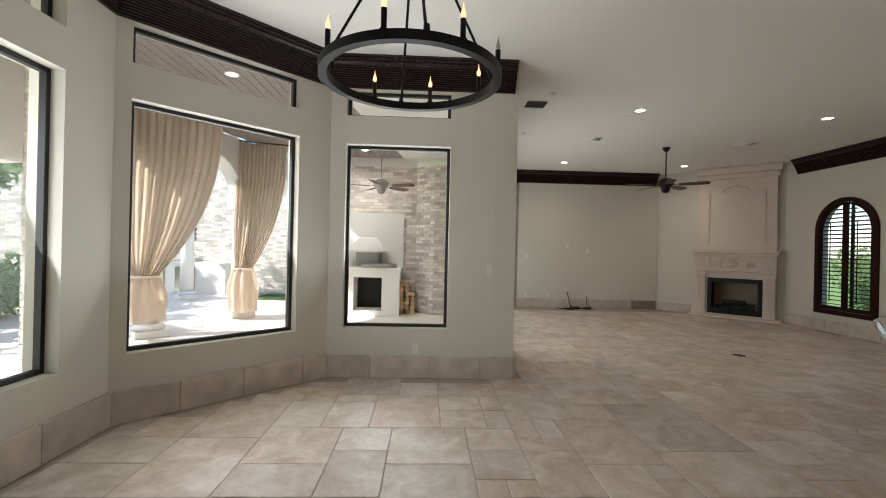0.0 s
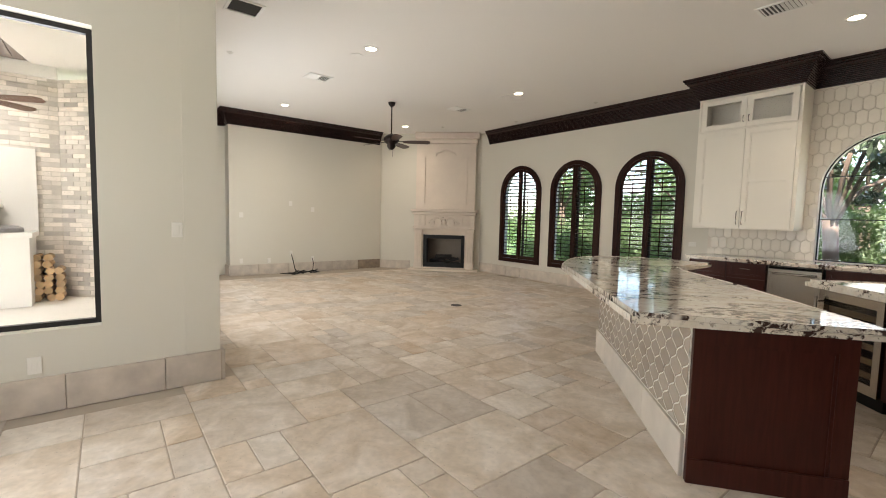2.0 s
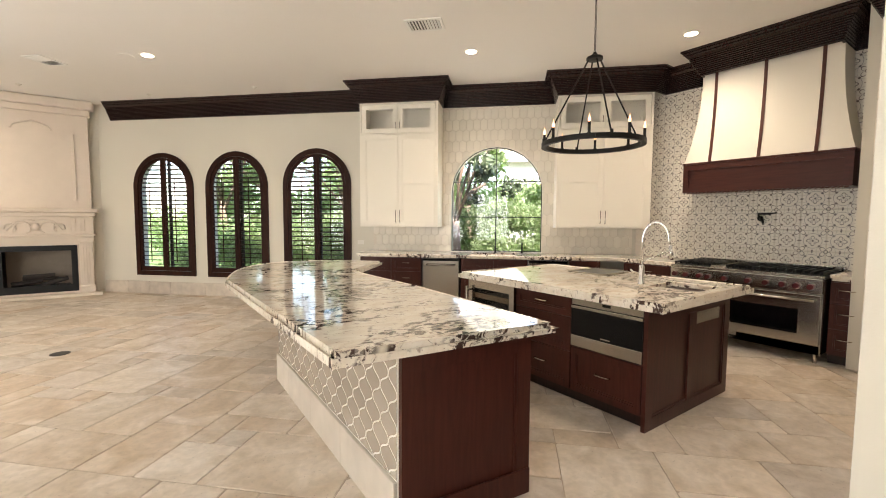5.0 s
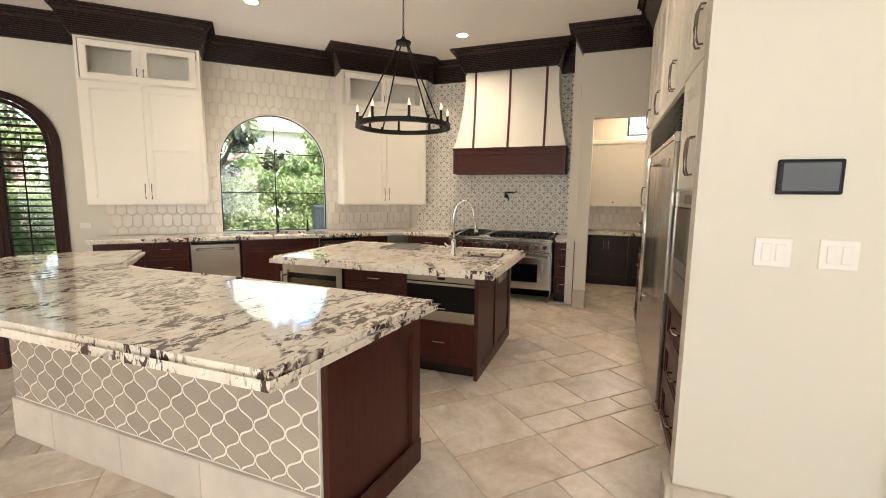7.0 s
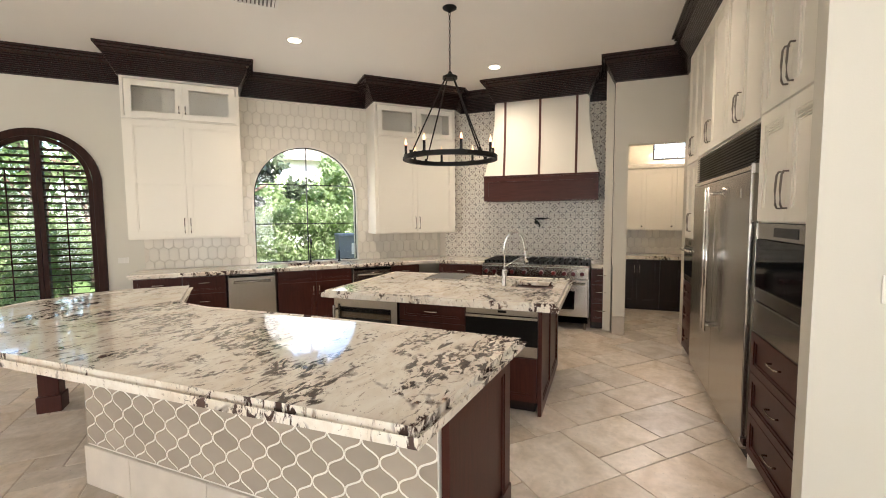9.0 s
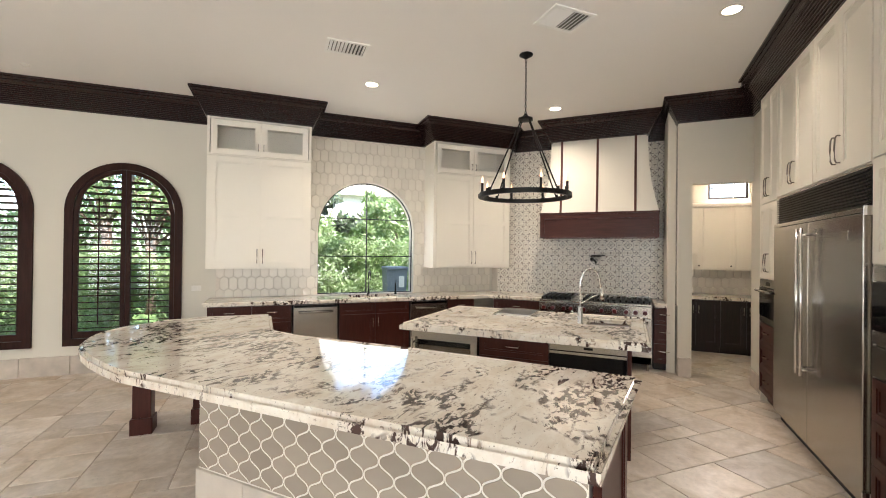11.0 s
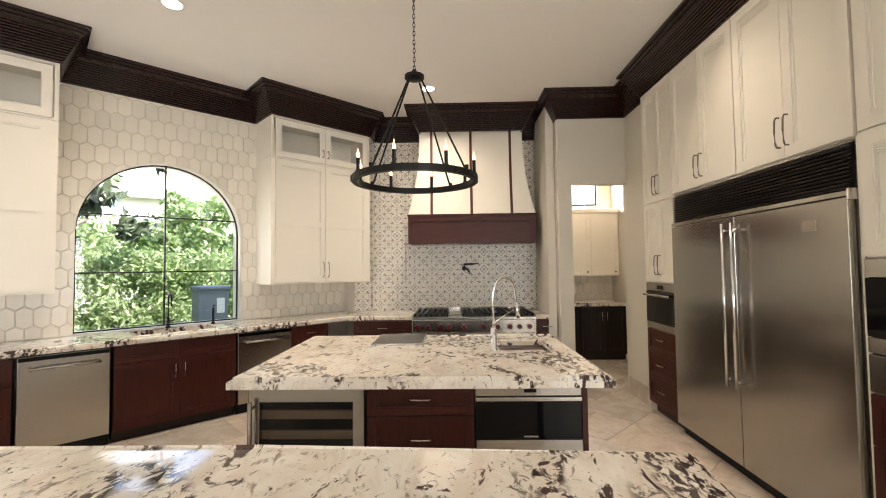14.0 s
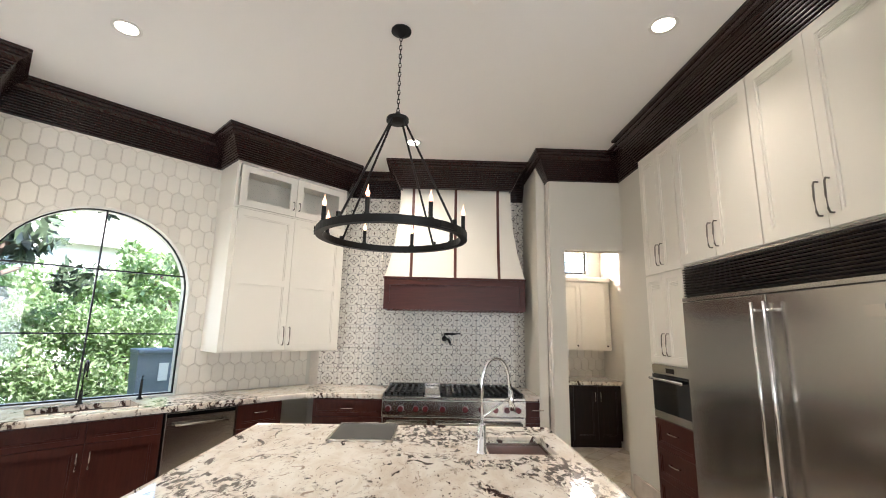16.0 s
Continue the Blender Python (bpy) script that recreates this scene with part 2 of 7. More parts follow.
MAHOGANY = wood("mahogany", (0.040, 0.0105, 0.0072), (0.064, 0.017, 0.0112), 0.36, coat=0.0)
MAHOGANY_FLAT = wood("mahogany_flat_grain", (0.044, 0.0118, 0.008), (0.070, 0.019, 0.0125), 0.34, (1.2, 14, 14), 0.0)
DARK_DOOR = wood("dark_door", (0.012, 0.007, 0.006), (0.022, 0.011, 0.009), 0.4)
GRANITE = granite_material()
STEEL = mat("stainless_steel", (0.46, 0.435, 0.395), 0.21, 1.0, noise_scale=2, var=0.04)
LOUVRE = mat("dark_louvre_metal", (0.055, 0.048, 0.042), 0.32, 0.7)
PEWTER = mat("pewter", (0.20, 0.175, 0.15), 0.35, 0.9)
NICKEL = mat("brushed_nickel", (0.55, 0.50, 0.44), 0.25, 1.0)
CHROME = mat("chrome", (0.75, 0.75, 0.74), 0.1, 1.0)
IRON = mat("black_iron", (0.014, 0.013, 0.012), 0.5, 0.6, noise_scale=20, var=0.3, bump=0.1)
BLACK_FRAME = mat("black_window_frame", (0.012, 0.011, 0.011), 0.45)
BLACK_GLASS = mat("black_glass", (0.004, 0.004, 0.0045), 0.06, spec=0.22)
BLACK = mat("black_enamel", (0.006, 0.006, 0.006), 0.45, spec=0.25, noise_scale=15, var=0.2)
GLASS = glass_material("window_glass")
HEX_TILE = mat("hex_tile", (0.74, 0.69, 0.60), 0.22, noise_scale=12, var=0.05, bump=0.05, bump_scale=18, island=0.06)
HEX_GROUT = mat("hex_grout", (0.645, 0.585, 0.50), 0.9, noise_scale=30, var=0.1)
ARAB_TILE = mat("arabesque_tile", (0.40, 0.34, 0.275), 0.2, noise_scale=7, var=0.14, bump=0.08, bump_scale=14, island=0.12)
ARAB_GROUT = mat("arabesque_grout", (0.86, 0.82, 0.74), 0.85, noise_scale=30, var=0.06)
BRASS_STRIP = mat("bronze_strip", (0.085, 0.025, 0.016), 0.34, 0.15, noise_scale=8, var=0.2)
BULB = glow_material("bulb", (1.0, 0.46, 0.20), 1.1)
BULB_OFF = mat("unlit_bulb", (0.42, 0.42, 0.33), 0.3)
DOWNLIGHT = glow_material("downlight_glow", (1.0, 0.86, 0.66), 6.0)
BRICK = mat("brick", (0.70, 0.645, 0.585), 0.85, noise_scale=6, var=0.2, bump=0.4, bump_scale=40, island=0.3)
MORTAR = mat("mortar", (0.58, 0.53, 0.46), 0.95, noise_scale=20, var=0.1)
PATIO = mat("patio_stone", (0.72, 0.68, 0.61), 0.7, noise_scale=2, var=0.1, bump=0.1)
PLASTER = mat("white_stucco", (0.80, 0.78, 0.74), 0.9, noise_scale=3, var=0.04, bump=0.2)
SLAT_WOOD = wood("ceiling_slats", (0.24, 0.205, 0.19), (0.33, 0.285, 0.265), 0.5, (1.2, 14, 14), 0.0)
CURTAIN = mat("curtain_linen", (0.80, 0.715, 0.645), 0.9, noise_scale=30, var=0.08, bump=0.1, bump_scale=200)
LEAF = mat("leaf", (0.17, 0.215, 0.115), 0.5, noise_scale=2, var=0.3, island=0.6)
LEAF_MAGNOLIA = mat("magnolia_leaf", (0.055, 0.075, 0.042), 0.35, noise_scale=2, var=0.3, island=0.5)
LEAF_DARK = mat("leaf_dark", (0.09, 0.135, 0.07), 0.5, noise_scale=2, var=0.3, island=0.6)
for leafy, tone in ((CURTAIN, (0.62, 0.48, 0.60)), (LEAF, (0.17, 0.24, 0.09)), (LEAF_DARK, (0.10, 0.15, 0.06))):
    # thin leaves let light through
    lt = leafy.node_tree
    tl = lt.nodes.new("ShaderNodeBsdfTranslucent")
    tl.inputs[0].default_value = (tone[0] * 1.3, tone[1] * 1.5, tone[2], 1)
    ad = lt.nodes.new("ShaderNodeMixShader")
    ad.inputs[0].default_value = 0.45
    lt.links.new(lt.nodes["Principled BSDF"].outputs[0], ad.inputs[1])
    lt.links.new(tl.outputs[0], ad.inputs[2])
    lt.links.new(ad.outputs[0], lt.nodes["Material Output"].inputs[0])
BARK = mat("bark", (0.13, 0.09, 0.065), 0.9, noise_scale=10, var=0.3, bump=0.6)
GRASS = mat("lawn", (0.09, 0.15, 0.04), 0.9, noise_scale=3, var=0.35, bump=0.6)


# ---- mesh helpers ----
def part(name, bm, material, parent=None, label="", kind="", smooth=False):
    me = bpy.data.meshes.new(name)
    bmesh.ops.recalc_face_normals(bm, faces=bm.faces)
    bm.to_mesh(me)
    bm.free()
    me.materials.append(material)
    if smooth:
        for p in me.polygons:
            p.use_smooth = True
    ob = new(name, me)
    if parent is not None:
        ob.parent = parent
    return tagged(ob, label, "", "", kind)


def thing(name, m, label, category, group="", kind=""):
    ob = new(name)
    ob.empty_display_size = 0.1
    ob.matrix_world = m
    return tagged(ob, label, category, group, kind)


def bx(bm, x0, x1, y0, y1, z0, z1, bevel=0.0):
    v = bmesh.ops.create_cube(bm, size=1.0)["verts"]
    for q in v:
        q.co = Vector(((x0 + x1) / 2 + q.co.x * (x1 - x0), (y0 + y1) / 2 + q.co.y * (y1 - y0), (z0 + z1) / 2 + q.co.z * (z1 - z0)))
    if bevel:
        e = list({e for q in v for e in q.link_edges})
        bmesh.ops.bevel(bm, geom=e, offset=bevel, segments=2, affect="EDGES", profile=0.5)
    return bm


def box(*a, bevel=0.0):
    return bx(bmesh.new(), *a, bevel=bevel)


def cyl(bm, p0, p1, r0, r1=None, n=12):
    """A round bar from p0 to p1."""
    p0, p1 = Vector(p0), Vector(p1)
    r1 = r0 if r1 is None else r1
    d = p1 - p0
    m = Matrix.Translation((p0 + p1) / 2) @ d.to_track_quat("Z", "Y").to_matrix().to_4x4()
    bmesh.ops.create_cone(bm, cap_ends=True, segments=n, radius1=r0, radius2=r1, depth=d.length, matrix=m)
    return bm


def tube(bm, pts, r, n=8):
    """A bent round bar through the points."""
    pts = [Vector(p) for p in pts]
    rings = []
    for i, p in enumerate(pts):
        d = (pts[min(i + 1, len(pts) - 1)] - pts[max(i - 1, 0)]).normalized()
        q = d.to_track_quat("Z", "Y")
        rings.append([bm.verts.new(p + q @ Vector((r * math.cos(a), r * math.sin(a), 0))) for a in [2 * math.pi * k / n for k in range(n)]])
    for a, b in zip(rings, rings[1:]):
        for k in range(n):
            bm.faces.new((a[k], a[(k + 1) % n], b[(k + 1) % n], b[k]))
    bm.faces.new(rings[0][::-1])
    bm.faces.new(rings[-1])
    return bm


def ring(bm, R, r_out, r_in, z0, z1, n=64):
    """A flat hoop round the z axis."""
    loops = []
    for rad, z in ((r_in, z0), (r_out, z0), (r_out, z1), (r_in, z1)):
        loops.append([bm.verts.new((rad * math.cos(2 * math.pi * k / n), rad * math.sin(2 * math.pi * k / n), z)) for k in range(n)])
    for i in range(4):
        a, b = loops[i], loops[(i + 1) % 4]
        for k in range(n):
            bm.faces.new((a[k], a[(k + 1) % n], b[(k + 1) % n], b[k]))
    return bm


def lathe(bm, prof, n=24, c=(0, 0)):
    """A turned body: (radius, z) down its profile."""
    rings = [[bm.verts.new((c[0] + r * math.cos(2 * math.pi * k / n), c[1] + r * math.sin(2 * math.pi * k / n), z)) for k in range(n)] for r, z in prof]
    for a, b in zip(rings, rings[1:]):
        for k in range(n):
            bm.faces.new((a[k], a[(k + 1) % n], b[(k + 1) % n], b[k]))
    bm.faces.new(rings[0][::-1])
    bm.faces.new(rings[-1])
    return bm


def slab(bm, outer, holes, a, b, axis="y"):
    """A plate with holes: outlines of (x, z) pushed from y=a to y=b, or of (x, y) pushed along z."""
    def at(p, d):
        return (p[0], d, p[1]) if axis == "y" else (p[0], p[1], d)
    edges, loops = [], []
    for lp in [outer] + list(holes):
        vs = [bm.verts.new(at(p, a)) for p in lp]
        loops.append(vs)
        edges += [bm.edges.new((vs[i], vs[(i + 1) % len(vs)])) for i in range(len(vs))]
    faces = [g for g in bmesh.ops.triangle_fill(bm, use_beauty=True, use_dissolve=False, edges=edges)["geom"] if isinstance(g, bmesh.types.BMFace)]
    twin = {}
    for vs in loops:
        for v in vs:
            p = v.co
            twin[v] = bm.verts.new((p.x, b, p.z) if axis == "y" else (p.x, p.y, b))
    for f in faces:
        bm.faces.new([twin[v] for v in reversed(f.verts)])
    for vs in loops:
        for i in range(len(vs)):
            v, w = vs[i], vs[(i + 1) % len(vs)]
            bm.faces.new((v, w, twin[w], twin[v]))
    return bm


def rect(x0, x1, z0, z1):
    return [(x0, z0), (x1, z0), (x1, z1), (x0, z1)]


def arch(x0, x1, z0, top, rise=None, n=20):
    """An opening with a round (or, with rise, a flatter) head."""
    w = (x1 - x0) / 2
    rise = w if rise is None else rise
    return [(x0, z0), (x1, z0)] + [((x0 + x1) / 2 + w * math.cos(math.pi * k / n), top - rise + rise * math.sin(math.pi * k / n)) for k in range(n + 1)]


def wall(name, m, x0, x1, holes=(), thick=0.25, z1=CEIL + 0.02, material=None, label="cream painted plaster wall", z0=-0.1):
    ob = part(name, slab(bmesh.new(), rect(x0, x1, z0, z1), holes, 0.0, thick), material or PAINT)
    ob.matrix_world = m
    return tagged(ob, label, "wall", "", "structure")


# ---- structure ----
W_ARCH = [arch(-8.86, -7.60, 0.38, 2.71), arch(-7.30, -6.06, 0.38, 2.71), arch(-5.72, -4.45, 0.38, 2.73)]
K_ARCH = arch(-2.63, -1.10, 0.94, 2.71)
wall("wall_garden", WW, -9.75, 0.5, W_ARCH + [K_ARCH])
wall("wall_back", BW, 0.0, 3.85)
wall("wall_jog", frame_at(-6.74, 10.16, -45), -0.2, 0.368, thick=0.2)
wall("wall_passage", AW, -0.3, 1.45, [arch(0.36, 1.25, -0.02, 2.41, 0.21)])
wall("wall_chimney", FW, -0.2, 3.0, [rect(1.285, 2.355, 0.105, 0.935)])
wall("wall_range", HW, -0.2, 2.86)
wall("wall_pillar", PW, 0.0, 0.95, [rect(0.16, 0.84, -0.02, 2.55)], thick=0.14)
wall("wall_pillar_side", frame_at(5.20, 2.70, 0), 0.14, 1.2, thick=-0.12)
wall("wall_refrigerator", frame_at(5.20, 1.87, 180), 0.0, 0.63, thick=0.3)
wall("wall_behind_cabinets", frame_at(5.20, 1.25, 180), 0.3, 4.2, thick=0.1)
wall("wall_touch_panel", TW, 0.0, 6.3, thick=0.1)
wall("wall_nook_1", CW, 0.0, 2.19, [rect(0.18, 1.40, 0.575, 2.72), rect(0.18, 1.40, 3.05, 3.36)])
wall("wall_nook_2", BNW, 0.0, 2.03, [rect(0.12, 1.64, 0.575, 2.72), rect(0.12, 1.64, 3.02, 3.36)])
wall("wall_nook_3", ANW, 0.0, 2.19, [rect(0.30, 1.72, 0.575, 2.72), rect(0.30, 1.72, 3.02, 3.36)])
wall("wall_living", LW, 0.0, 9.9, [rect(1.2, 3.2, 0.2, 2.6), rect(3.6, 5.6, 0.2, 2.6)])
wall("wall_nook_4", frame_at(-2.9, -4.3, 90), -0.2, 3.49, thick=0.2)
wall("wall_nook_5", frame_at(1.35, -4.3, 180), 0.0, 4.4, thick=0.2)
wall("wall_hall", frame_at(-8.9, 10.3, 45), -1.0, 2.5)
wall("wall_hall_end", frame_at(-7.2, 11.9, -45), -0.2, 1.85, thick=0.1)

ROOM = [(-2.9, -4.3), (1.2, -4.3), (1.2, 1.2), (5.3, 1.2), (7.8, 1.2), (7.8, 2.72), (6.1, 2.72), (6.1, 5.56), (-1.0, 12.66), (-3.8, 12.66), (-7.9, 12.6), (-9.8, 10.5), (-7.8, 9.0), (-2.9, 4.31), (-4.45, 2.77), (-4.45, 0.74), (-2.9, -0.81)]
floor = part("floor", slab(bmesh.new(), ROOM, [], -0.12, -0.005, "z"), GROUT)
tagged(floor, "travertine floor laid in mixed rectangles with dark joints", "floor", "", "structure")
ceiling = part("ceiling", slab(bmesh.new(), [(-5, -4.6), (8.2, -4.6), (8.2, 4), (-1, 13.4), (-6, 13.4), (-10.9, 11.2), (-5, 3)], [], CEIL, CEIL + 0.15, "z"), CEIL_PAINT)
tagged(ceiling, "smooth off-white painted ceiling", "ceiling", "", "structure")

# crown moulding
CROWN = [(0.0, -0.324), (0.014, -0.324)]
for k in range(10):
    # a stack of reeds, each a little further out than the one below it
    d, z = 0.014 + 0.0105 * k, -0.321 + 0.0215 * k
    CROWN += [(d, z), (d + 0.011, z + 0.004), (d + 0.012, z + 0.012), (d + 0.002, z + 0.017)]
CROWN += [(0.125, -0.103), (0.140, -0.088), (0.150, -0.080), (0.150, -0.062), (0.172, -0.055), (0.172, -0.032), (0.195, -0.024), (0.195, 0.0), (0.0, 0.0)]


def crown(pts, label, scale=1.0):
    """A moulding swept along the wall faces, room on the right-hand side of the way, mitred at the corners."""
    bm = bmesh.new()
    rings = []
    P2 = [Vector(p) for p in pts]
    for i, p in enumerate(P2):
        d0 = (p - P2[i - 1]).normalized() if i else None
        d1 = (P2[i + 1] - p).normalized() if i < len(P2) - 1 else None
        n0 = Vector((d0.y, -d0.x)) if d0 else None
        n1 = Vector((d1.y, -d1.x)) if d1 else None
        if n0 is None:
            off = n1
        elif n1 is None:
            off = n0
        else:
            off = (n0 + n1) / max(0.15, 1 + n0.dot(n1))
        rings.append([bm.verts.new((p.x + off.x * d * scale, p.y + off.y * d * scale, CEIL + z * scale)) for d, z in CROWN])
    n = len(CROWN)
    for a, b in zip(rings, rings[1:]):
        for k in range(n):
            bm.faces.new((a[k], a[(k + 1) % n], b[(k + 1) % n], b[k]))
    bm.faces.new(rings[0])
    bm.faces.new(rings[-1][::-1])
    return tagged(part("trim", bm, ESPRESSO), label, "crown moulding", "", "structure")


def ww(u, out):
    v = WW @ Vector((u, -out, 0))
    return (v.x, v.y)


K1, K2, KD = (-4.09, -2.78), (-0.92, 0.45), 0.50
crown([(-7.75, 9.15), (-6.74, 10.16), (-6.48, 9.90), (-3.80, 12.58)], "dark espresso wooden crown moulding of the living room")
crown([ww(-9.35, 0), ww(K1[0], 0), ww(K1[0], KD), ww(K1[1], KD), ww(K1[1], 0), ww(K2[0], 0), ww(K2[0], KD), ww(K2[1], KD), (6.1, 5.16), (6.1, 4.44), (5.62, 4.44), (5.62, 3.08), (6.1, 3.08), (6.1, 2.70),
       (5.20, 2.70), (5.20, 1.87), (4.57, 1.87), (4.57, 1.93), (1.25, 1.93)], "dark espresso wooden crown moulding stepping round cabinets and hood")
crown([(-2.9, -0.81), (-4.45, 0.74), (-4.45, 2.77), (-2.93, 4.29)], "dark espresso wooden crown moulding of the breakfast nook")

# stone baseboards
def baseboard(m, x0, x1, h=0.25, t=0.03, seed=1, stained=99.0):
    """A run of travertine slabs of uneven length along the foot of a wall."""
    rnd = random.Random(seed)
    top = tagged(part("baseboard", box(x0, x1, -t * 0.3, 0.0, 0.0, h - 0.012), GROUT), "tumbled travertine baseboard slabs along the wall foot", "baseboard", "", "structure")
    top.matrix_world = m
    x = x0
    while x < x1 - 0.02:
        w = min(rnd.uniform(0.45, 0.75), x1 - x)
        if x1 - x - w < 0.2:
            w = x1 - x
        part("stone_slab", box(x + 0.002, x + w - 0.002, -t, -0.001, 0.0, h + rnd.uniform(-0.004, 0.004), bevel=0.006), STONE_STAINED if x > stained else STONE_BASE, top)
        x += w
    return top


baseboard(CW, 0.02, 2.19, 0.255, 0.035, 1)
baseboard(frame_at(-2.9, 4.31, 135), -0.035, 0.8, 0.255, 0.035, 2)
baseboard(BNW, 0.0, 2.03, 0.28, 0.035, 3)
baseboard(ANW, 0.0, 2.19, 0.28, 0.035, 4)
baseboard(BW, -0.03, 3.83, 0.24, 0.03, 5, 2.6)
baseboard(frame_at(-6.74, 10.16, -45), 0.0, 0.40, 0.24, 0.03, 6)
baseboard(FW, 0.0, 0.86, 0.22, 0.03, 7)
baseboard(WW, -9.62, -4.12, 0.24, 0.03, 8)
baseboard(TW, -0.035, 5.9, 0.25, 0.03, 9)
baseboard(frame_at(1.25, 2.01, 180), 0.0, 0.135, 0.25, 0.035, 10)
baseboard(PW, 0.0, 0.16, 0.25, 0.03, 11)
baseboard(frame_at(5.2, 1.87, 180), 0.0, 0.62, 0.2, 0.03, 12)
# ---- windows ----
def plain_window(name, m, x0, x1, z0, z1, depth, label):
    """A black metal frame with one pane, set back in the wall."""
    w = tagged(part(name, slab(bmesh.new(), rect(x0, x1, z0, z1), [rect(x0 + 0.035, x1 - 0.035, z0 + 0.035, z1 - 0.035)], depth, depth + 0.05), BLACK_FRAME), label, "window", "", "structure")
    w.matrix_world = m
    g = part("pane", box(x0 + 0.03, x1 - 0.03, depth + 0.022, depth + 0.028, z0 + 0.03, z1 - 0.03), GLASS, w)
    g.visible_shadow = False
    return w


plain_window("window_1", CW, 0.18, 1.40, 0.575, 2.72, 0.10, "fixed nook window with a thin black metal frame")
plain_window("window_2", CW, 0.18, 1.40, 3.05, 3.36, 0.10, "low transom window with a thin black frame")
plain_window("window_3", BNW, 0.12, 1.64, 0.575, 2.72, 0.10, "wide fixed nook window with a thin black metal frame")
plain_window("window_4", BNW, 0.12, 1.64, 3.02, 3.36, 0.10, "low transom window with a thin black frame")
plain_window("window_14", LW, 1.2, 3.2, 0.2, 2.6, 0.10, "tall terrace window with a thin black frame")
plain_window("window_15", LW, 3.6, 5.6, 0.2, 2.6, 0.10, "tall terrace window with a thin black frame")
plain_window("window_5", ANW, 0.30, 1.72, 0.575, 2.72, 0.10, "fixed nook window with a thin black metal frame")
plain_window("window_6", ANW, 0.30, 1.72, 3.02, 3.36, 0.10, "low transom window with a thin black frame")


def inset(pts, d):
    """The outline moved inwards by d."""
    out = []
    n = len(pts)
    for i, p in enumerate(pts):
        a, b = Vector(pts[i - 1]), Vector(pts[(i + 1) % n])
        q = Vector(p)
        e0, e1 = (q - a).normalized(), (b - q).normalized()
        n0, n1 = Vector((-e0.y, e0.x)), Vector((-e1.y, e1.x))
        k = n0 + n1
        k = k / max(0.5, 1 + n0.dot(n1)) if k.length > 1e-6 else n0
        out.append((q.x + k.x * d, q.y + k.y * d))
    return out


def arch_top(x, x0, x1, top):
    w = (x1 - x0) / 2
    c = (x0 + x1) / 2
    t = max(0.0, 1 - ((x - c) / w) ** 2)
    return top - w + w * math.sqrt(t)


def shuttered_window(number, x0, x1, z0, top):
    """An arched window with dark plantation shutters: casing, two leaves with stiles, slats and a tilt rod, and the pane behind."""
    out = arch(x0, x1, z0, top, n=28)
    w = tagged(part(number, slab(bmesh.new(), inset(out, -0.015), [inset(out, 0.075)], -0.035, 0.03), SHUTTER_WOOD), "arched window with dark stained plantation shutters, slats open", "window", "", "structure")
    w.matrix_world = WW
    c = (x0 + x1) / 2
    a0, a1, at = x0 + 0.08, x1 - 0.08, top - 0.08
    for s in (-1, 1):
        lo, hi = (a0, c - 0.004) if s < 0 else (c + 0.004, a1)
        leaf = [(lo, z0 + 0.08), (hi, z0 + 0.08)]
        n = 14
        xs = [hi + (lo - hi) * k / n for k in range(n + 1)]
        leaf += [(x, arch_top(x, a0, a1, at)) for x in xs]
        clean = [leaf[0]]
        for p in leaf[1:]:
            if (Vector(p) - Vector(clean[-1])).length > 0.004:
                clean.append(p)
        hole_x0, hole_x1 = lo + 0.05, hi - 0.05
        b0, b1, bt = a0 + 0.05, a1 - 0.05, at - 0.05
        hole = [(hole_x0, z0 + 0.16), (hole_x1, z0 + 0.16)] + [(hole_x1 + (hole_x0 - hole_x1) * k / 12, arch_top(hole_x1 + (hole_x0 - hole_x1) * k / 12, b0, b1, bt)) for k in range(13)]
        hc = [hole[0]]
        for p in hole[1:]:
            if (Vector(p) - Vector(hc[-1])).length > 0.004:
                hc.append(p)
        lf = part("shutter_leaf", slab(bmesh.new(), clean, [hc], -0.022, 0.012), SHUTTER_WOOD, w)
        z = z0 + 0.20
        while z < bt - 0.06:
            # a slat as wide as the arch lets it be
            xa, xb = hole_x0, hole_x1
            while arch_top(xa, b0, b1, bt) < z + 0.03 and xa < xb - 0.05:
                xa += 0.01
            while arch_top(xb, b0, b1, bt) < z + 0.03 and xb > xa + 0.05:
                xb -= 0.01
            bm = box(xa - 0.006, xb + 0.006, -0.043, 0.043, -0.006, 0.006, bevel=0.003)
            bmesh.ops.rotate(bm, verts=bm.verts, cent=(0, 0, 0), matrix=Matrix.Rotation(radians(-9), 3, "X"))
            bmesh.ops.translate(bm, verts=bm.verts, vec=(0, 0, z))
            part("slat", bm, SHUTTER_WOOD, lf)
            z += 0.083
        part("tilt_rod", box((hole_x0 + hole_x1) / 2 - 0.006, (hole_x0 + hole_x1) / 2 + 0.006, -0.058, -0.046, z0 + 0.25, bt - 0.35), SHUTTER_WOOD, lf)
    g = part("pane", slab(bmesh.new(), inset(out, 0.0), [], 0.14, 0.146), GLASS, w)
    g.visible_shadow = False
    part("mullion", box(c - 0.02, c + 0.02, 0.12, 0.165, z0, top - 0.02), BLACK_FRAME, w)
    return w


shuttered_window("window_7", -8.86, -7.60, 0.38, 2.71)
shuttered_window("window_8", -7.30, -6.06, 0.38, 2.71)
shuttered_window("window_9", -5.72, -4.45, 0.38, 2.73)

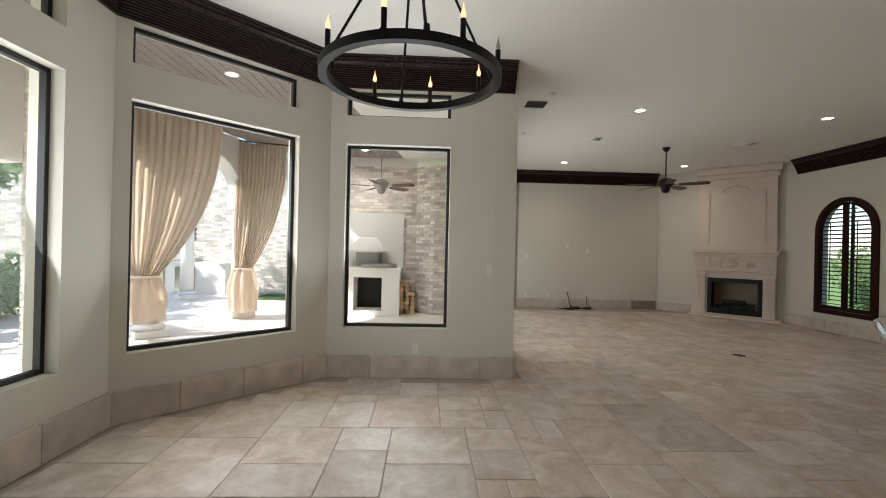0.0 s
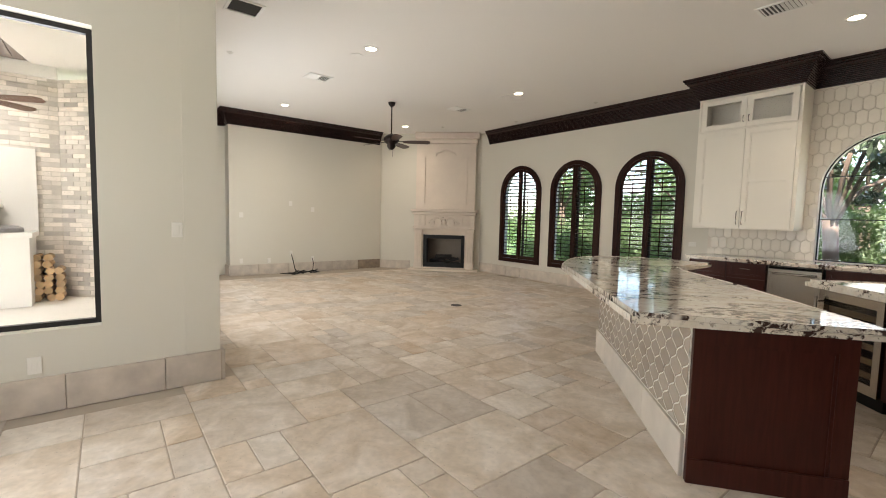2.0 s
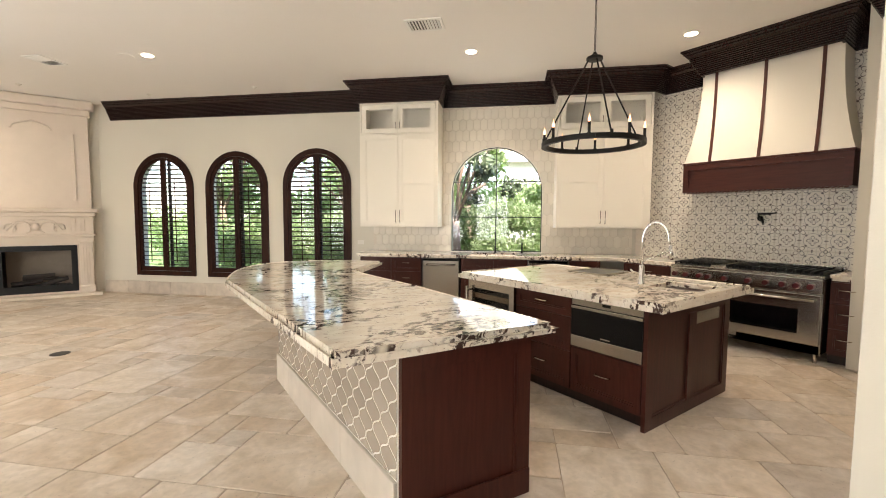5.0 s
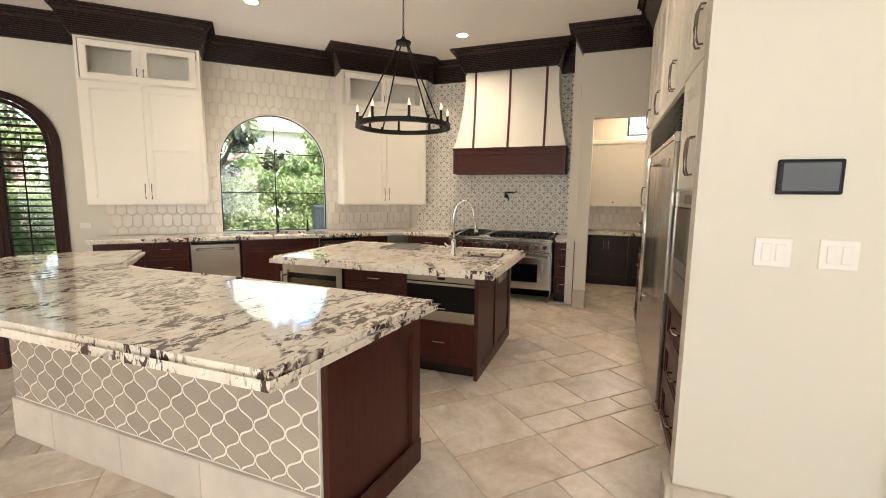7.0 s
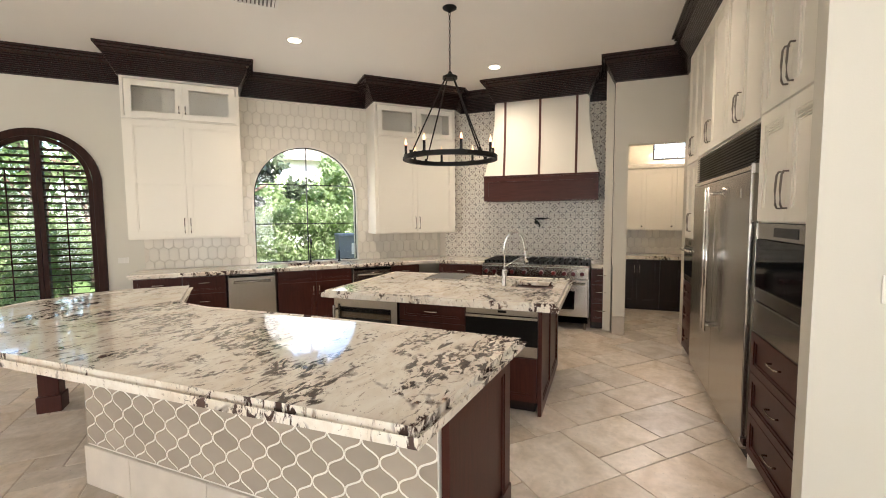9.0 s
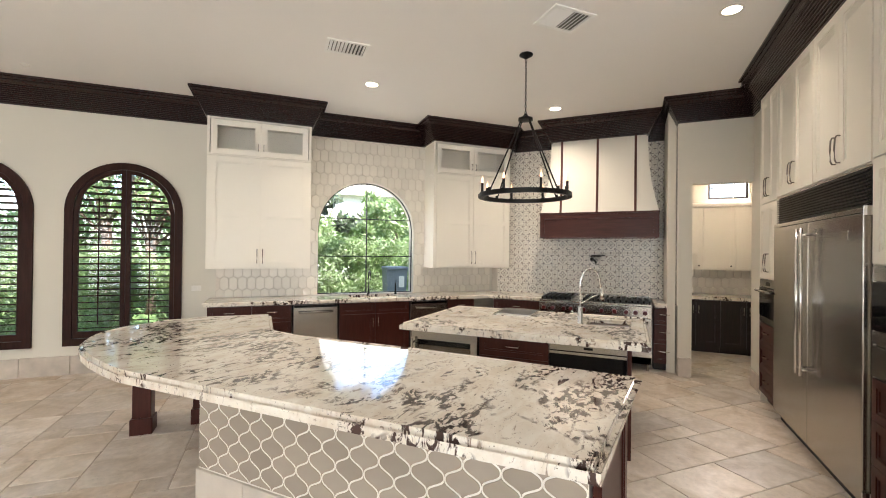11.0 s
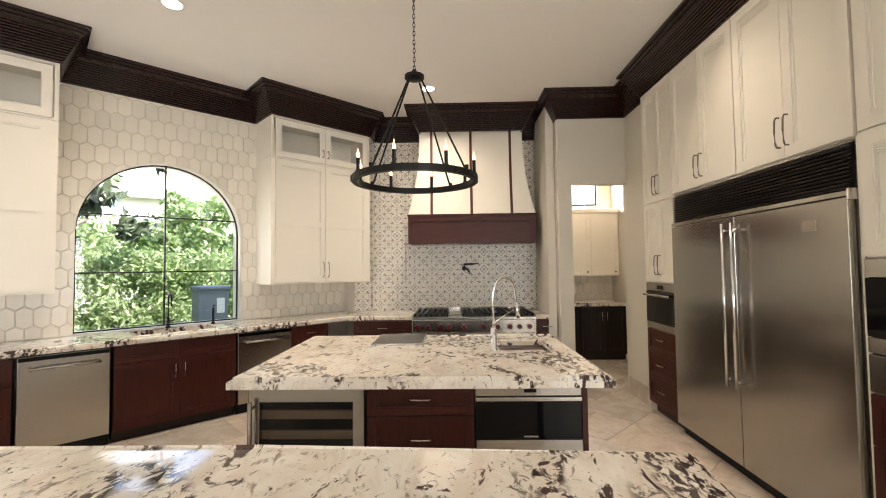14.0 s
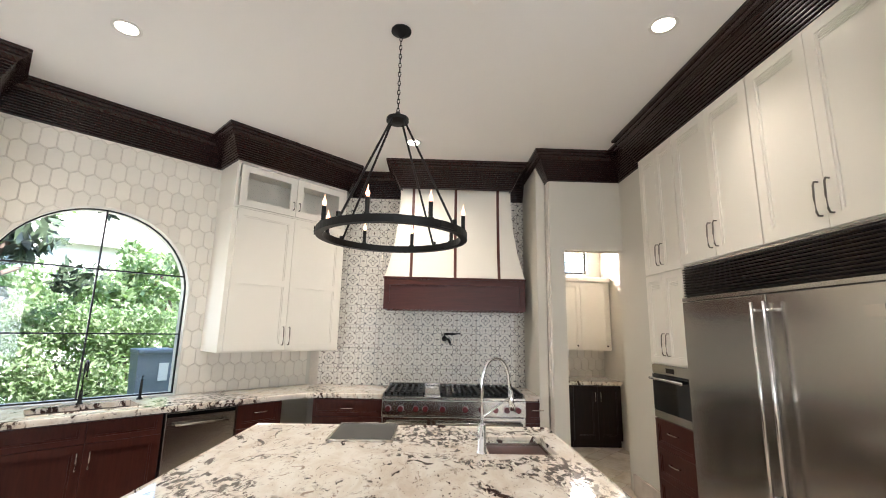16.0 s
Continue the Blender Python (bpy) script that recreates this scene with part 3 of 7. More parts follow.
# kitchen sink window: bare arch with thin leads
ko = arch(-2.63, -1.10, 0.94, 2.71, n=28)
kwin = tagged(part("window_10", slab(bmesh.new(), ko, [inset(ko, 0.012)], 0.085, 0.115), IRON), "arched kitchen window with thin dark leads over the sink", "window", "", "structure")
kwin.matrix_world = WW
g = part("pane", slab(bmesh.new(), inset(ko, 0.01), [], 0.098, 0.104), GLASS, kwin)
g.visible_shadow = False
part("glazing_bar", box(-1.872, -1.858, 0.085, 0.115, 0.94, 2.70), BLACK_FRAME, kwin)
for z in (1.53, 2.13):
    part("glazing_bar", box(-2.62, -1.11, 0.088, 0.112, z - 0.007, z + 0.007), BLACK_FRAME, kwin)


# ---- cabinets ----
def pull(parent, x, y, z, vertical=True, length=0.13):
    """A bowed nickel pull on two feet."""
    bm = bmesh.new()
    h = length / 2
    pts = [(-h, 0.0), (-h, -0.022), (-h * 0.8, -0.030), (0, -0.034), (h * 0.8, -0.030), (h, -0.022), (h, 0.0)]
    tube(bm, [(x, y + d, z + s) if vertical else (x + s, y + d, z) for s, d in pts], 0.0055, 6)
    if parent.data.materials[0] == CREAM:
        return part("handle", bm, PEWTER, parent, "dark pewter pull", smooth=True)
    return part("handle", bm, NICKEL, parent, "brushed nickel pull", smooth=True)


def panel_door(name, parent, x0, x1, z0, z1, y, material, rail=0.065, thick=0.02, glass=False):
    """A framed door: rails and stiles proud of a recessed field, with a small step between."""
    bm = slab(bmesh.new(), rect(x0, x1, z0, z1), [rect(x0 + rail, x1 - rail, z0 + rail, z1 - rail)], y - thick, y)
    if not glass:
        bx(bm, x0 + rail - 0.002, x1 - rail + 0.002, y - thick + 0.015, y - 0.002, z0 + rail - 0.002, z1 - rail + 0.002)
        slab(bm, rect(x0 + rail - 0.002, x1 - rail + 0.002, z0 + rail - 0.002, z1 - rail + 0.002), [rect(x0 + rail + 0.014, x1 - rail - 0.014, z0 + rail + 0.014, z1 - rail - 0.014)], y - thick + 0.007, y - thick + 0.0152)
    d = part(name, bm, material, parent)
    if glass:
        g = part("pane", box(x0 + rail, x1 - rail, y - 0.012, y - 0.008, z0 + rail, z1 - rail), GLASS, d)
        g.visible_shadow = False
    return d


def open_box(x0, x1, y0, y1, z0, z1, t=0.018, shelf=None):
    """A carcass open to the room."""
    bm = bmesh.new()
    bx(bm, x0, x0 + t, y0, y1, z0, z1)
    bx(bm, x1 - t, x1, y0, y1, z0, z1)
    bx(bm, x0 + t, x1 - t, y0, y1, z0, z0 + t)
    bx(bm, x0 + t, x1 - t, y0, y1, z1 - t, z1)
    bx(bm, x0 + t, x1 - t, y1 - t, y1, z0 + t, z1 - t)
    return bm


def wall_cabinet(u0, u1):
    """A tall cream wall cabinet: two long doors below, two small glazed doors above."""
    c = thing("wall_cabinet", WW @ Matrix.Translation((u0, 0, 1.36)), "tall cream wall cabinet with two doors and glazed top doors", "cabinet", "kitchen wall cabinets")
    w, d = u1 - u0, KD - 0.02
    bm = box(0, w, -d, -0.012, 0, 1.50)
    part("body", bm, CREAM, c)
    part("glazed_box", open_box(0, w, -d, -0.012, 1.503, 2.02, 0.03), CREAM, c)
    m = w / 2
    for x0, x1, hx in ((0.045, m - 0.002, m - 0.035), (m + 0.002, w - 0.045, m + 0.035)):
        dr = panel_door("door", c, x0, x1, 0.02, 1.485, -d, CREAM)
        part("mid_rail", box(x0 + 0.06, x1 - 0.06, -d - 0.0195, -d - 0.008, 0.70, 0.77), CREAM, dr)
        pull(dr, hx, -d - 0.02, 0.17, True, 0.19)
        gd = panel_door("glazed_door", c, x0, x1, 1.52, 1.975, -d, CREAM, 0.075, glass=True)
        pull(gd, hx, -d - 0.02, 1.64, True, 0.09)
    return c


wall_cabinet(*K1)
wall_cabinet(*K2)

BASE_D = 0.62


def base_unit(m, w, kind, label, group="kitchen base cabinets", material=None, depth=BASE_D, h=0.875, handles=True):
    """A base cabinet with a set-back plinth; kind: doors, drawers or door_drawer."""
    material = material or MAHOGANY
    c = thing("base_cabinet", m, label, "cabinet", group)
    bm = box(0.002, w - 0.002, -depth + 0.022, -0.012, 0.10, h)
    part("body", bm, material, c)
    part("plinth", box(0.002, w - 0.002, -depth + 0.08, -0.02, 0.0, 0.098), DARK_DOOR, c)
    y = -depth + 0.022
    if kind == "doors":
        half = w / 2
        for x0, x1, hx in ((0.006, half - 0.002, half - 0.04), (half + 0.002, w - 0.006, half + 0.04)):
            d = panel_door("door", c, x0, x1, 0.115, h - 0.012, y, material, 0.06)
            pull(d, hx, y - 0.02, h - 0.16)
    elif kind == "sink":
        half = w / 2
        for x0, x1, hx in ((0.006, half - 0.002, half - 0.04), (half + 0.002, w - 0.006, half + 0.04)):
            panel_door("false_front", c, x0, x1, 0.705, h - 0.012, y, material, 0.04)
            d = panel_door("door", c, x0, x1, 0.115, 0.70, y, material, 0.06)
            pull(d, hx, y - 0.02, 0.58)
    elif kind == "drawers":
        for z0, z1 in ((0.115, 0.375), (0.38, 0.64), (0.645, h - 0.012)):
            d = panel_door("drawer", c, 0.006, w - 0.006, z0, z1, y, material, 0.045)
            pull(d, w / 2, y - 0.02, (z0 + z1) / 2 + 0.03, False)
    else:
        d = panel_door("drawer", c, 0.006, w - 0.006, 0.69, h - 0.012, y, material, 0.04)
        pull(d, w / 2, y - 0.02, 0.775, False)
        d = panel_door("door", c, 0.006, w - 0.006, 0.115, 0.685, y, material, 0.06)
        pull(d, w - 0.06, y - 0.02, 0.58)
    return c


def ww_at(u):
    return WW @ Matrix.Translation((u, 0, 0))


base_unit(ww_at(-4.05), 0.53, "drawers", "mahogany base cabinet with three drawers under granite")
base_unit(ww_at(-3.52), 0.50, "drawers", "mahogany base cabinet with three drawers under granite")
base_unit(ww_at(-2.38), 1.04, "sink", "mahogany sink cabinet with two panelled doors")
base_unit(ww_at(-0.72), 0.46, "drawers", "mahogany base cabinet with three drawers beside the corner")


def dishwasher(u, label):
    c = thing("dishwasher", ww_at(u), label, "dishwasher", "dishwashers")
    part("body", box(0.004, 0.596, -0.59, -0.02, 0.10, 0.865), BLACK, c)
    d = part("door", box(0.005, 0.595, -0.628, -0.591, 0.11, 0.862, bevel=0.006), STEEL, c)
    bm = cyl(bmesh.new(), (0.07, -0.675, 0.765), (0.53, -0.675, 0.765), 0.012)
    for x in (0.09, 0.51):
        cyl(bm, (x, -0.675, 0.765), (x, -0.628, 0.765), 0.009)
    part("handle", bm, STEEL, d, smooth=True)
    part("control_strip", box(0.01, 0.59, -0.6285, -0.6275, 0.825, 0.858), BLACK_GLASS, d)
    part("kick_plate", box(0.005, 0.595, -0.57, -0.55, 0.0, 0.098), BLACK, c)
    return c


dishwasher(-3.0, "stainless steel dishwasher beside the sink cabinet")
dishwasher(-1.33, "second stainless steel dishwasher beneath the granite counter")


def granite_top(name, outline, z, label, holes=(), lip=0.054, stepped=False):
    """A polished granite top with a stepped, rounded edge."""
    t = thing(name, Matrix.Identity(4), label, "countertop")
    up = slab(bmesh.new(), inset(outline, 0.022) if stepped else outline, holes, z - 0.026, z, "z")
    edges = [e for e in up.edges if abs(e.verts[0].co.z - z) < 1e-4 and abs(e.verts[1].co.z - z) < 1e-4 and len(e.link_faces) == 2 and any(abs(f.normal.z) < 0.5 for f in (f for f in e.link_faces if (f.normal_update() or True)))]
    bmesh.ops.bevel(up, geom=edges, offset=0.009, segments=3, affect="EDGES", profile=0.5)
    part("upper_slab", up, GRANITE, t)
    low = slab(bmesh.new(), inset(outline, -0.004 if stepped else 0.014), holes, z - lip, z - 0.0265, "z")
    if stepped:
        zt = z - 0.0265
        rim = [e for e in low.edges if abs(e.verts[0].co.z - zt) < 1e-4 and abs(e.verts[1].co.z - zt) < 1e-4 and len(e.link_faces) == 2 and any(abs(f.normal.z) < 0.5 for f in (f for f in e.link_faces if (f.normal_update() or True)))]
        bmesh.ops.bevel(low, geom=rim, offset=0.014, segments=3, affect="EDGES", profile=0.5)
    part("lower_slab", low, GRANITE, t)
    return t


TOP = 0.93
sink_hole = [ww(-2.22, 0.13), ww(-2.22, 0.53), ww(-1.50, 0.53), ww(-1.50, 0.13)]
granite_top("countertop", [ww(-4.10, 0.004), ww(-4.10, 0.66), (5.35, 5.367), (5.35, 4.545), (6.098, 4.545), (6.098, 5.54)], TOP, "white granite countertop with brown veins along the garden wall", [sink_hole])
granite_top("countertop", [(5.35, 2.985), (5.35, 2.715), (6.098, 2.715), (6.098, 2.985)], TOP, "short white granite countertop beside the range")
granite_top("countertop", [(0.17, 3.37), (1.365, 3.24), (1.43, 4.7), (1.42, 5.7), (1.49, 6.08), (2.19, 6.84), (1.75, 7.28)]
            + [((1 - t) ** 2 * 1.75 + 2 * t * (1 - t) * 0.45 + t * t * 0.17, (1 - t) ** 2 * 7.28 + 2 * t * (1 - t) * 7.75 + t * t * 5.9) for t in [k / 14 for k in range(1, 15)]], TOP,
            "polished white granite bar top with brown veins and rounded end", stepped=True)
ISL = (2.30, 3.80, 3.14, 5.30)
granite_top("countertop", [(ISL[0], ISL[2]), (ISL[1], ISL[2]), (ISL[1], ISL[3]), (ISL[0], ISL[3])], TOP, "white granite island top with brown veins and a prep sink", [[(3.10, 3.28), (3.52, 3.28), (3.52, 3.68), (3.10, 3.68)]], stepped=True)

# corner carcasses beside the range
for y0, y1 in ((4.545, 5.30), (2.715, 2.985)):
    c = base_unit(frame_at(6.10, y1, -90), y1 - y0, "drawers" if y1 < 4 else "door_drawer", "dark mahogany base cabinet beside the range", depth=0.74)
# ---- bar ----
A0, B0 = Vector((0.50, 3.43)), Vector((0.575, 5.77))
bar = thing("breakfast_bar", Matrix.Identity(4), "breakfast bar with grey lantern tile front, stone base and mahogany end", "bar")
bm = slab(bmesh.new(), [(A0.x + 0.001, A0.y), (1.24, 3.345), (1.33, 5.70), (B0.x + 0.001, B0.y)], [], 0.0, 0.875, "z")
part("core", bm, ARAB_GROUT, bar, "pale grout between lantern tiles")
fx = (Vector((1.245, 3.328)) - Vector((0.500, 3.415)))
BE = Matrix.Translation((0.500, 3.415, 0)) @ Matrix.Rotation(math.atan2(fx.y, fx.x), 4, "Z")
ep = panel_door("end_panel", bar, 0, fx.length, 0.0, 0.875, 0.0, MAHOGANY, 0.085, 0.035)
ep.matrix_parent_inverse = Matrix.Identity(4)
ep.matrix_basis = BE
part("base_rail", box(0.0, fx.length, -0.045, -0.034, 0.0, 0.14, bevel=0.004), MAHOGANY, ep)
bdir = (A0 - B0)
BF = Matrix.Translation((B0.x, B0.y, 0)) @ Matrix.Rotation(math.atan2(bdir.y, bdir.x), 4, "Z")
BL = bdir.length
x = 0.0
for k, w in enumerate((0.42, 0.62, 0.60, 0.72)):
    s = part("stone_slab", box(x + 0.001, min(x + w, BL) - 0.001, -0.022, 0.0, 0.0, 0.248, bevel=0.005), STONE_PALE, bar)
    s.matrix_basis = BF
    x += w
for p in ((1.13, 7.22), (1.52, 6.98), (1.85, 6.75)):
    po = thing("bar_post", Matrix.Translation((p[0], p[1], 0)) @ Matrix.Rotation(radians(45), 4, "Z"), "square mahogany post carrying the granite overhang", "post", "bar posts")
    bm = box(-0.07, 0.07, -0.07, 0.07, 0.14, 0.80, bevel=0.004)
    part("shaft", bm, MAHOGANY, po)
    part("foot", box(-0.085, 0.085, -0.085, 0.085, 0.0, 0.14, bevel=0.006), MAHOGANY, po)
    part("cap", box(-0.082, 0.082, -0.082, 0.082, 0.80, 0.869, bevel=0.005), MAHOGANY, po)

# ---- island ----
IF = frame_at(2.395, 5.16, -90)     # its front faces the bar
IW = 1.86
isl = thing("kitchen_island", IF, "mahogany kitchen island with drawers below granite", "island")
part("body", box(0.63, 1.25, -0.0, 1.27, 0.10, 0.875), MAHOGANY, isl)
part("rear_body", box(-0.045, 0.628, 0.62, 1.27, 0.10, 0.875), MAHOGANY, isl)
part("rear_body", box(1.252, IW, 0.62, 1.27, 0.10, 0.875), MAHOGANY, isl)
part("lower_body", box(1.252, IW, 0.0, 0.618, 0.10, 0.475), MAHOGANY, isl)
part("plinth", box(0.03, IW - 0.03, 0.06, 1.22, 0.0, 0.098), DARK_DOOR, isl)
part("side_panel", box(-0.062, -0.045, 0.0, 0.619, 0.10, 0.875), MAHOGANY, isl)
sp = panel_door("side_panel", isl, 0.0, 1.31, 0.0, 0.875, 0.0, MAHOGANY, 0.09, 0.03)
sp.matrix_basis = Matrix.Translation((IW + 0.0, -0.02, 0)) @ Matrix.Rotation(radians(90), 4, "Z")
part("mid_stile", box(0.60, 0.71, -0.0295, -0.016, 0.09, 0.778), MAHOGANY, sp)
for z0, z1, x0, x1 in ((0.705, 0.865, 0.635, 1.245), (0.42, 0.70, 0.635, 1.245), (0.115, 0.415, 0.635, 1.245), (0.115, 0.468, 1.257, IW - 0.01)):
    d = panel_door("drawer", isl, x0, x1, z0, z1, 0.0, MAHOGANY, 0.045)
    pull(d, (x0 + x1) / 2, -0.02, (z0 + z1) / 2 + 0.015, False, 0.12)

cooler = thing("wine_cooler", IF @ Matrix.Translation((-0.045, 0, 0)), "undercounter wine cooler with steel framed glass door", "wine cooler")
part("cabinet", open_box(0.0, 0.668, 0.0, 0.60, 0.10, 0.87, 0.03), BLACK, cooler)
dr = part("door", slab(bmesh.new(), rect(0.004, 0.664, 0.11, 0.866), [rect(0.065, 0.602, 0.19, 0.79)], -0.04, -0.002), STEEL, cooler)
g = part("pane", box(0.062, 0.605, -0.02, -0.014, 0.187, 0.793), glass_material("smoked_glass", (0.75, 0.75, 0.75)), dr)
bm = cyl(bmesh.new(), (0.03, -0.085, 0.18), (0.03, -0.085, 0.80), 0.012)
for z in (0.22, 0.76):
    cyl(bm, (0.03, -0.085, z), (0.03, -0.04, z), 0.009)
part("handle", bm, STEEL, dr, smooth=True)
for k in range(5):
    z = 0.22 + k * 0.115
    part("shelf", box(0.04, 0.628, 0.03, 0.50, z, z + 0.012), BLACK, cooler)
    part("shelf_front", box(0.05, 0.618, 0.012, 0.034, z - 0.005, z + 0.045, bevel=0.004), mat("beech", (0.42, 0.30, 0.19), 0.5, noise_scale=9, var=0.1), cooler, "pale beech shelf front")
part("plinth", box(0.0, 0.668, 0.01, 0.05, 0.0, 0.098), BLACK, cooler)

mw = thing("drawer_microwave", IF @ Matrix.Translation((1.256, 0, 0)), "built-in drawer microwave with steel bands and black glass", "microwave")
part("body", box(0.0, 0.60, 0.0, 0.55, 0.48, 0.87), BLACK, mw)
part("control_panel", box(0.0, 0.60, -0.022, -0.001, 0.812, 0.872, bevel=0.003), STEEL, mw)
part("display", box(0.275, 0.345, -0.0235, -0.0215, 0.832, 0.852), BLACK_GLASS, mw)
part("upper_band", box(0.0, 0.60, -0.034, -0.001, 0.785, 0.808, bevel=0.003), STEEL, mw)
part("drawer_front", box(0.0, 0.60, -0.026, -0.001, 0.572, 0.783, bevel=0.003), BLACK_GLASS, mw)
part("lower_band", box(0.0, 0.60, -0.03, -0.001, 0.48, 0.57, bevel=0.003), STEEL, mw)
part("badge", box(0.27, 0.35, -0.0305, -0.0295, 0.585, 0.593), NICKEL, mw)


def sink(name, m, w, d, label):
    s = thing(name, m, label, "sink")
    bm = bmesh.new()
    slab(bm, rect(-w / 2, w / 2, -d / 2, d / 2), [rect(-w / 2 + 0.012, w / 2 - 0.012, -d / 2 + 0.012, d / 2 - 0.012)], -0.21, -0.005, "z")
    bx(bm, -w / 2, w / 2, -d / 2, d / 2, -0.222, -0.2101)
    part("bowl", bm, STEEL, s)
    part("drain", lathe(bmesh.new(), [(0.045, -0.2099), (0.045, -0.206), (0.02, -0.207)], 16), CHROME, s)
    return s


sink("prep_sink", Matrix.Translation((3.31, 3.48, TOP - 0.035)), 0.415, 0.395, "stainless steel prep sink let into the island")
sink("kitchen_sink", WW @ Matrix.Translation((-1.86, -0.33, TOP - 0.035)), 0.715, 0.395, "stainless steel sink under the arched window")


def spring_faucet(m, label, height=0.46, reach=0.20):
    f = thing("faucet", m, label, "faucet", "faucets")
    part("base", lathe(bmesh.new(), [(0.032, 0), (0.032, 0.012), (0.024, 0.02), (0.022, 0.16), (0.018, 0.17)], 16), CHROME, f, smooth=True)
    bm = bmesh.new()
    pts = [(0, 0, 0.16), (0, 0, height * 0.72)] + [(reach / 2 - reach / 2 * math.cos(a), 0, height * 0.72 + height * 0.28 * math.sin(a)) for a in [math.pi * k / 10 for k in range(1, 11)]] + [(reach + 0.01, 0, height * 0.62)]
    tube(bm, pts, 0.011, 10)
    part("spout", bm, CHROME, f, smooth=True)
    part("spray_head", cyl(bmesh.new(), (reach + 0.01, 0, height * 0.64), (reach + 0.025, 0, height * 0.42), 0.014, 0.02), CHROME, f, smooth=True)
    part("docking_arm", tube(bmesh.new(), [(0, 0, 0.2), (0.08, 0, 0.24), (reach, 0, height * 0.56)], 0.006, 6), CHROME, f, smooth=True)
    part("lever", tube(bmesh.new(), [(-0.02, 0, 0.1), (-0.07, 0.0, 0.11), (-0.09, 0, 0.13)], 0.009, 8), CHROME, f, smooth=True)
    return f


spring_faucet(Matrix.Translation((3.08, 3.73, TOP)) @ Matrix.Rotation(radians(-62), 4, "Z"), "brushed steel spring faucet at the island sink", 0.54)


def small_faucet(m, label, h=0.30):
    f = thing("faucet", m, label, "faucet", "faucets")
    part("base", lathe(bmesh.new(), [(0.025, 0), (0.025, 0.01), (0.016, 0.02), (0.014, 0.12)], 14), IRON, f, smooth=True)
    part("spout", tube(bmesh.new(), [(0, 0, 0.1), (0, 0, h)] + [(0, -0.07 + 0.07 * math.cos(a), h + 0.07 * math.sin(a)) for a in [math.pi * k / 8 for k in range(1, 9)]] + [(0, -0.14, h - 0.06)], 0.010, 8), IRON, f, smooth=True)
    part("lever", tube(bmesh.new(), [(0.015, 0, 0.07), (0.06, 0, 0.09)], 0.006, 6), IRON, f, smooth=True)
    return f


small_faucet(WW @ Matrix.Translation((-1.86, -0.09, TOP)), "dark bronze faucet at the window sink")
soap = thing("soap_dispenser", WW @ Matrix.Translation((-1.42, -0.09, TOP)), "small dark bronze soap pump beside the sink", "dispenser")
part("bottle", lathe(bmesh.new(), [(0.024, 0), (0.024, 0.012), (0.013, 0.022), (0.012, 0.15), (0.010, 0.18)], 16), IRON, soap, smooth=True)
part("pump", tube(bmesh.new(), [(0, 0, 0.18), (0, 0, 0.21), (0, -0.04, 0.215)], 0.006, 6), IRON, soap, smooth=True)

tray = thing("cutting_board", Matrix.Translation((3.56, 4.47, TOP + 0.001)), "dark glass prep board with a steel rim on the island", "board")
part("rim", slab(bmesh.new(), rect(-0.25, 0.25, -0.21, 0.21), [rect(-0.235, 0.235, -0.195, 0.195)], 0.0, 0.014, "z"), STEEL, tray)
part("plate", box(-0.234, 0.234, -0.194, 0.194, 0.0, 0.010), mat("grey_glass", (0.045, 0.043, 0.04), 0.35), tray)
part("handle", box(0.252, 0.275, -0.06, 0.06, 0.002, 0.014, bevel=0.003), STEEL, tray)

# ---- range ----
rg = thing("range", frame_at(6.09, 4.535, -90), "wide stainless steel gas range with red knobs and two ovens", "range")
RWID, RF = 1.53, -0.875
part("body", box(0, RWID, RF + 0.03, -0.02, 0.10, 0.895), STEEL, rg)
part("cooktop", box(0, RWID, RF - 0.01, RF + 0.045, 0.896, 0.925, bevel=0.006), STEEL, rg)
part("burner_tray", box(0, RWID, RF + 0.0455, -0.02, 0.896, 0.92), BLACK, rg, "black enamelled burner tray")
part("back_riser", box(0, RWID, -0.075, -0.015, 0.921, 0.975, bevel=0.004), STEEL, rg)
part("control_panel", box(0, RWID, RF - 0.02, RF + 0.029, 0.735, 0.895, bevel=0.008), STEEL, rg)
KNOB = mat("red_knob", (0.085, 0.006, 0.007), 0.3)
for x in (0.07, 0.20, 0.36, 0.46, 0.64, 0.88, 1.05, 1.20, 1.32, 1.44):
    k = part("knob", cyl(bmesh.new(), (x, RF - 0.021, 0.81), (x, RF - 0.065, 0.81), 0.034, 0.028, 18), KNOB, rg, "glossy red knob")
    part("bezel", cyl(bmesh.new(), (x, RF - 0.0205, 0.81), (x, RF - 0.026, 0.81), 0.042, 0.042, 18), STEEL, k)
for x0, x1 in ((0.03, 0.44), (0.63, 1.03), (1.05, 1.50)):
    gr = bmesh.new()
    for i in range(7):
        xx = x0 + (x1 - x0) * i / 6
        bx(gr, xx - 0.011, xx + 0.011, RF + 0.05, -0.12, 0.935, 0.965)
    for i in range(6):
        yy = RF + 0.05 + (-0.17 - RF) * i / 5
        bx(gr, x0, x1, yy - 0.008, yy + 0.008, 0.93, 0.9345)
    for xx in (x0, x1):
        for yy in (RF + 0.06, -0.13):
            bx(gr, xx - 0.008, xx + 0.008, yy - 0.008, yy + 0.008, 0.9205, 0.9299)
    part("grate", gr, BLACK, rg, "black cast iron grate")
    for xx in ((x0 + x1) / 2,):
        for yy in (RF + 0.2, -0.28):
            part("burner", lathe(bmesh.new(), [(0.05, 0.9205), (0.05, 0.926), (0.035, 0.929)], 16, (xx, yy)), BLACK, rg)
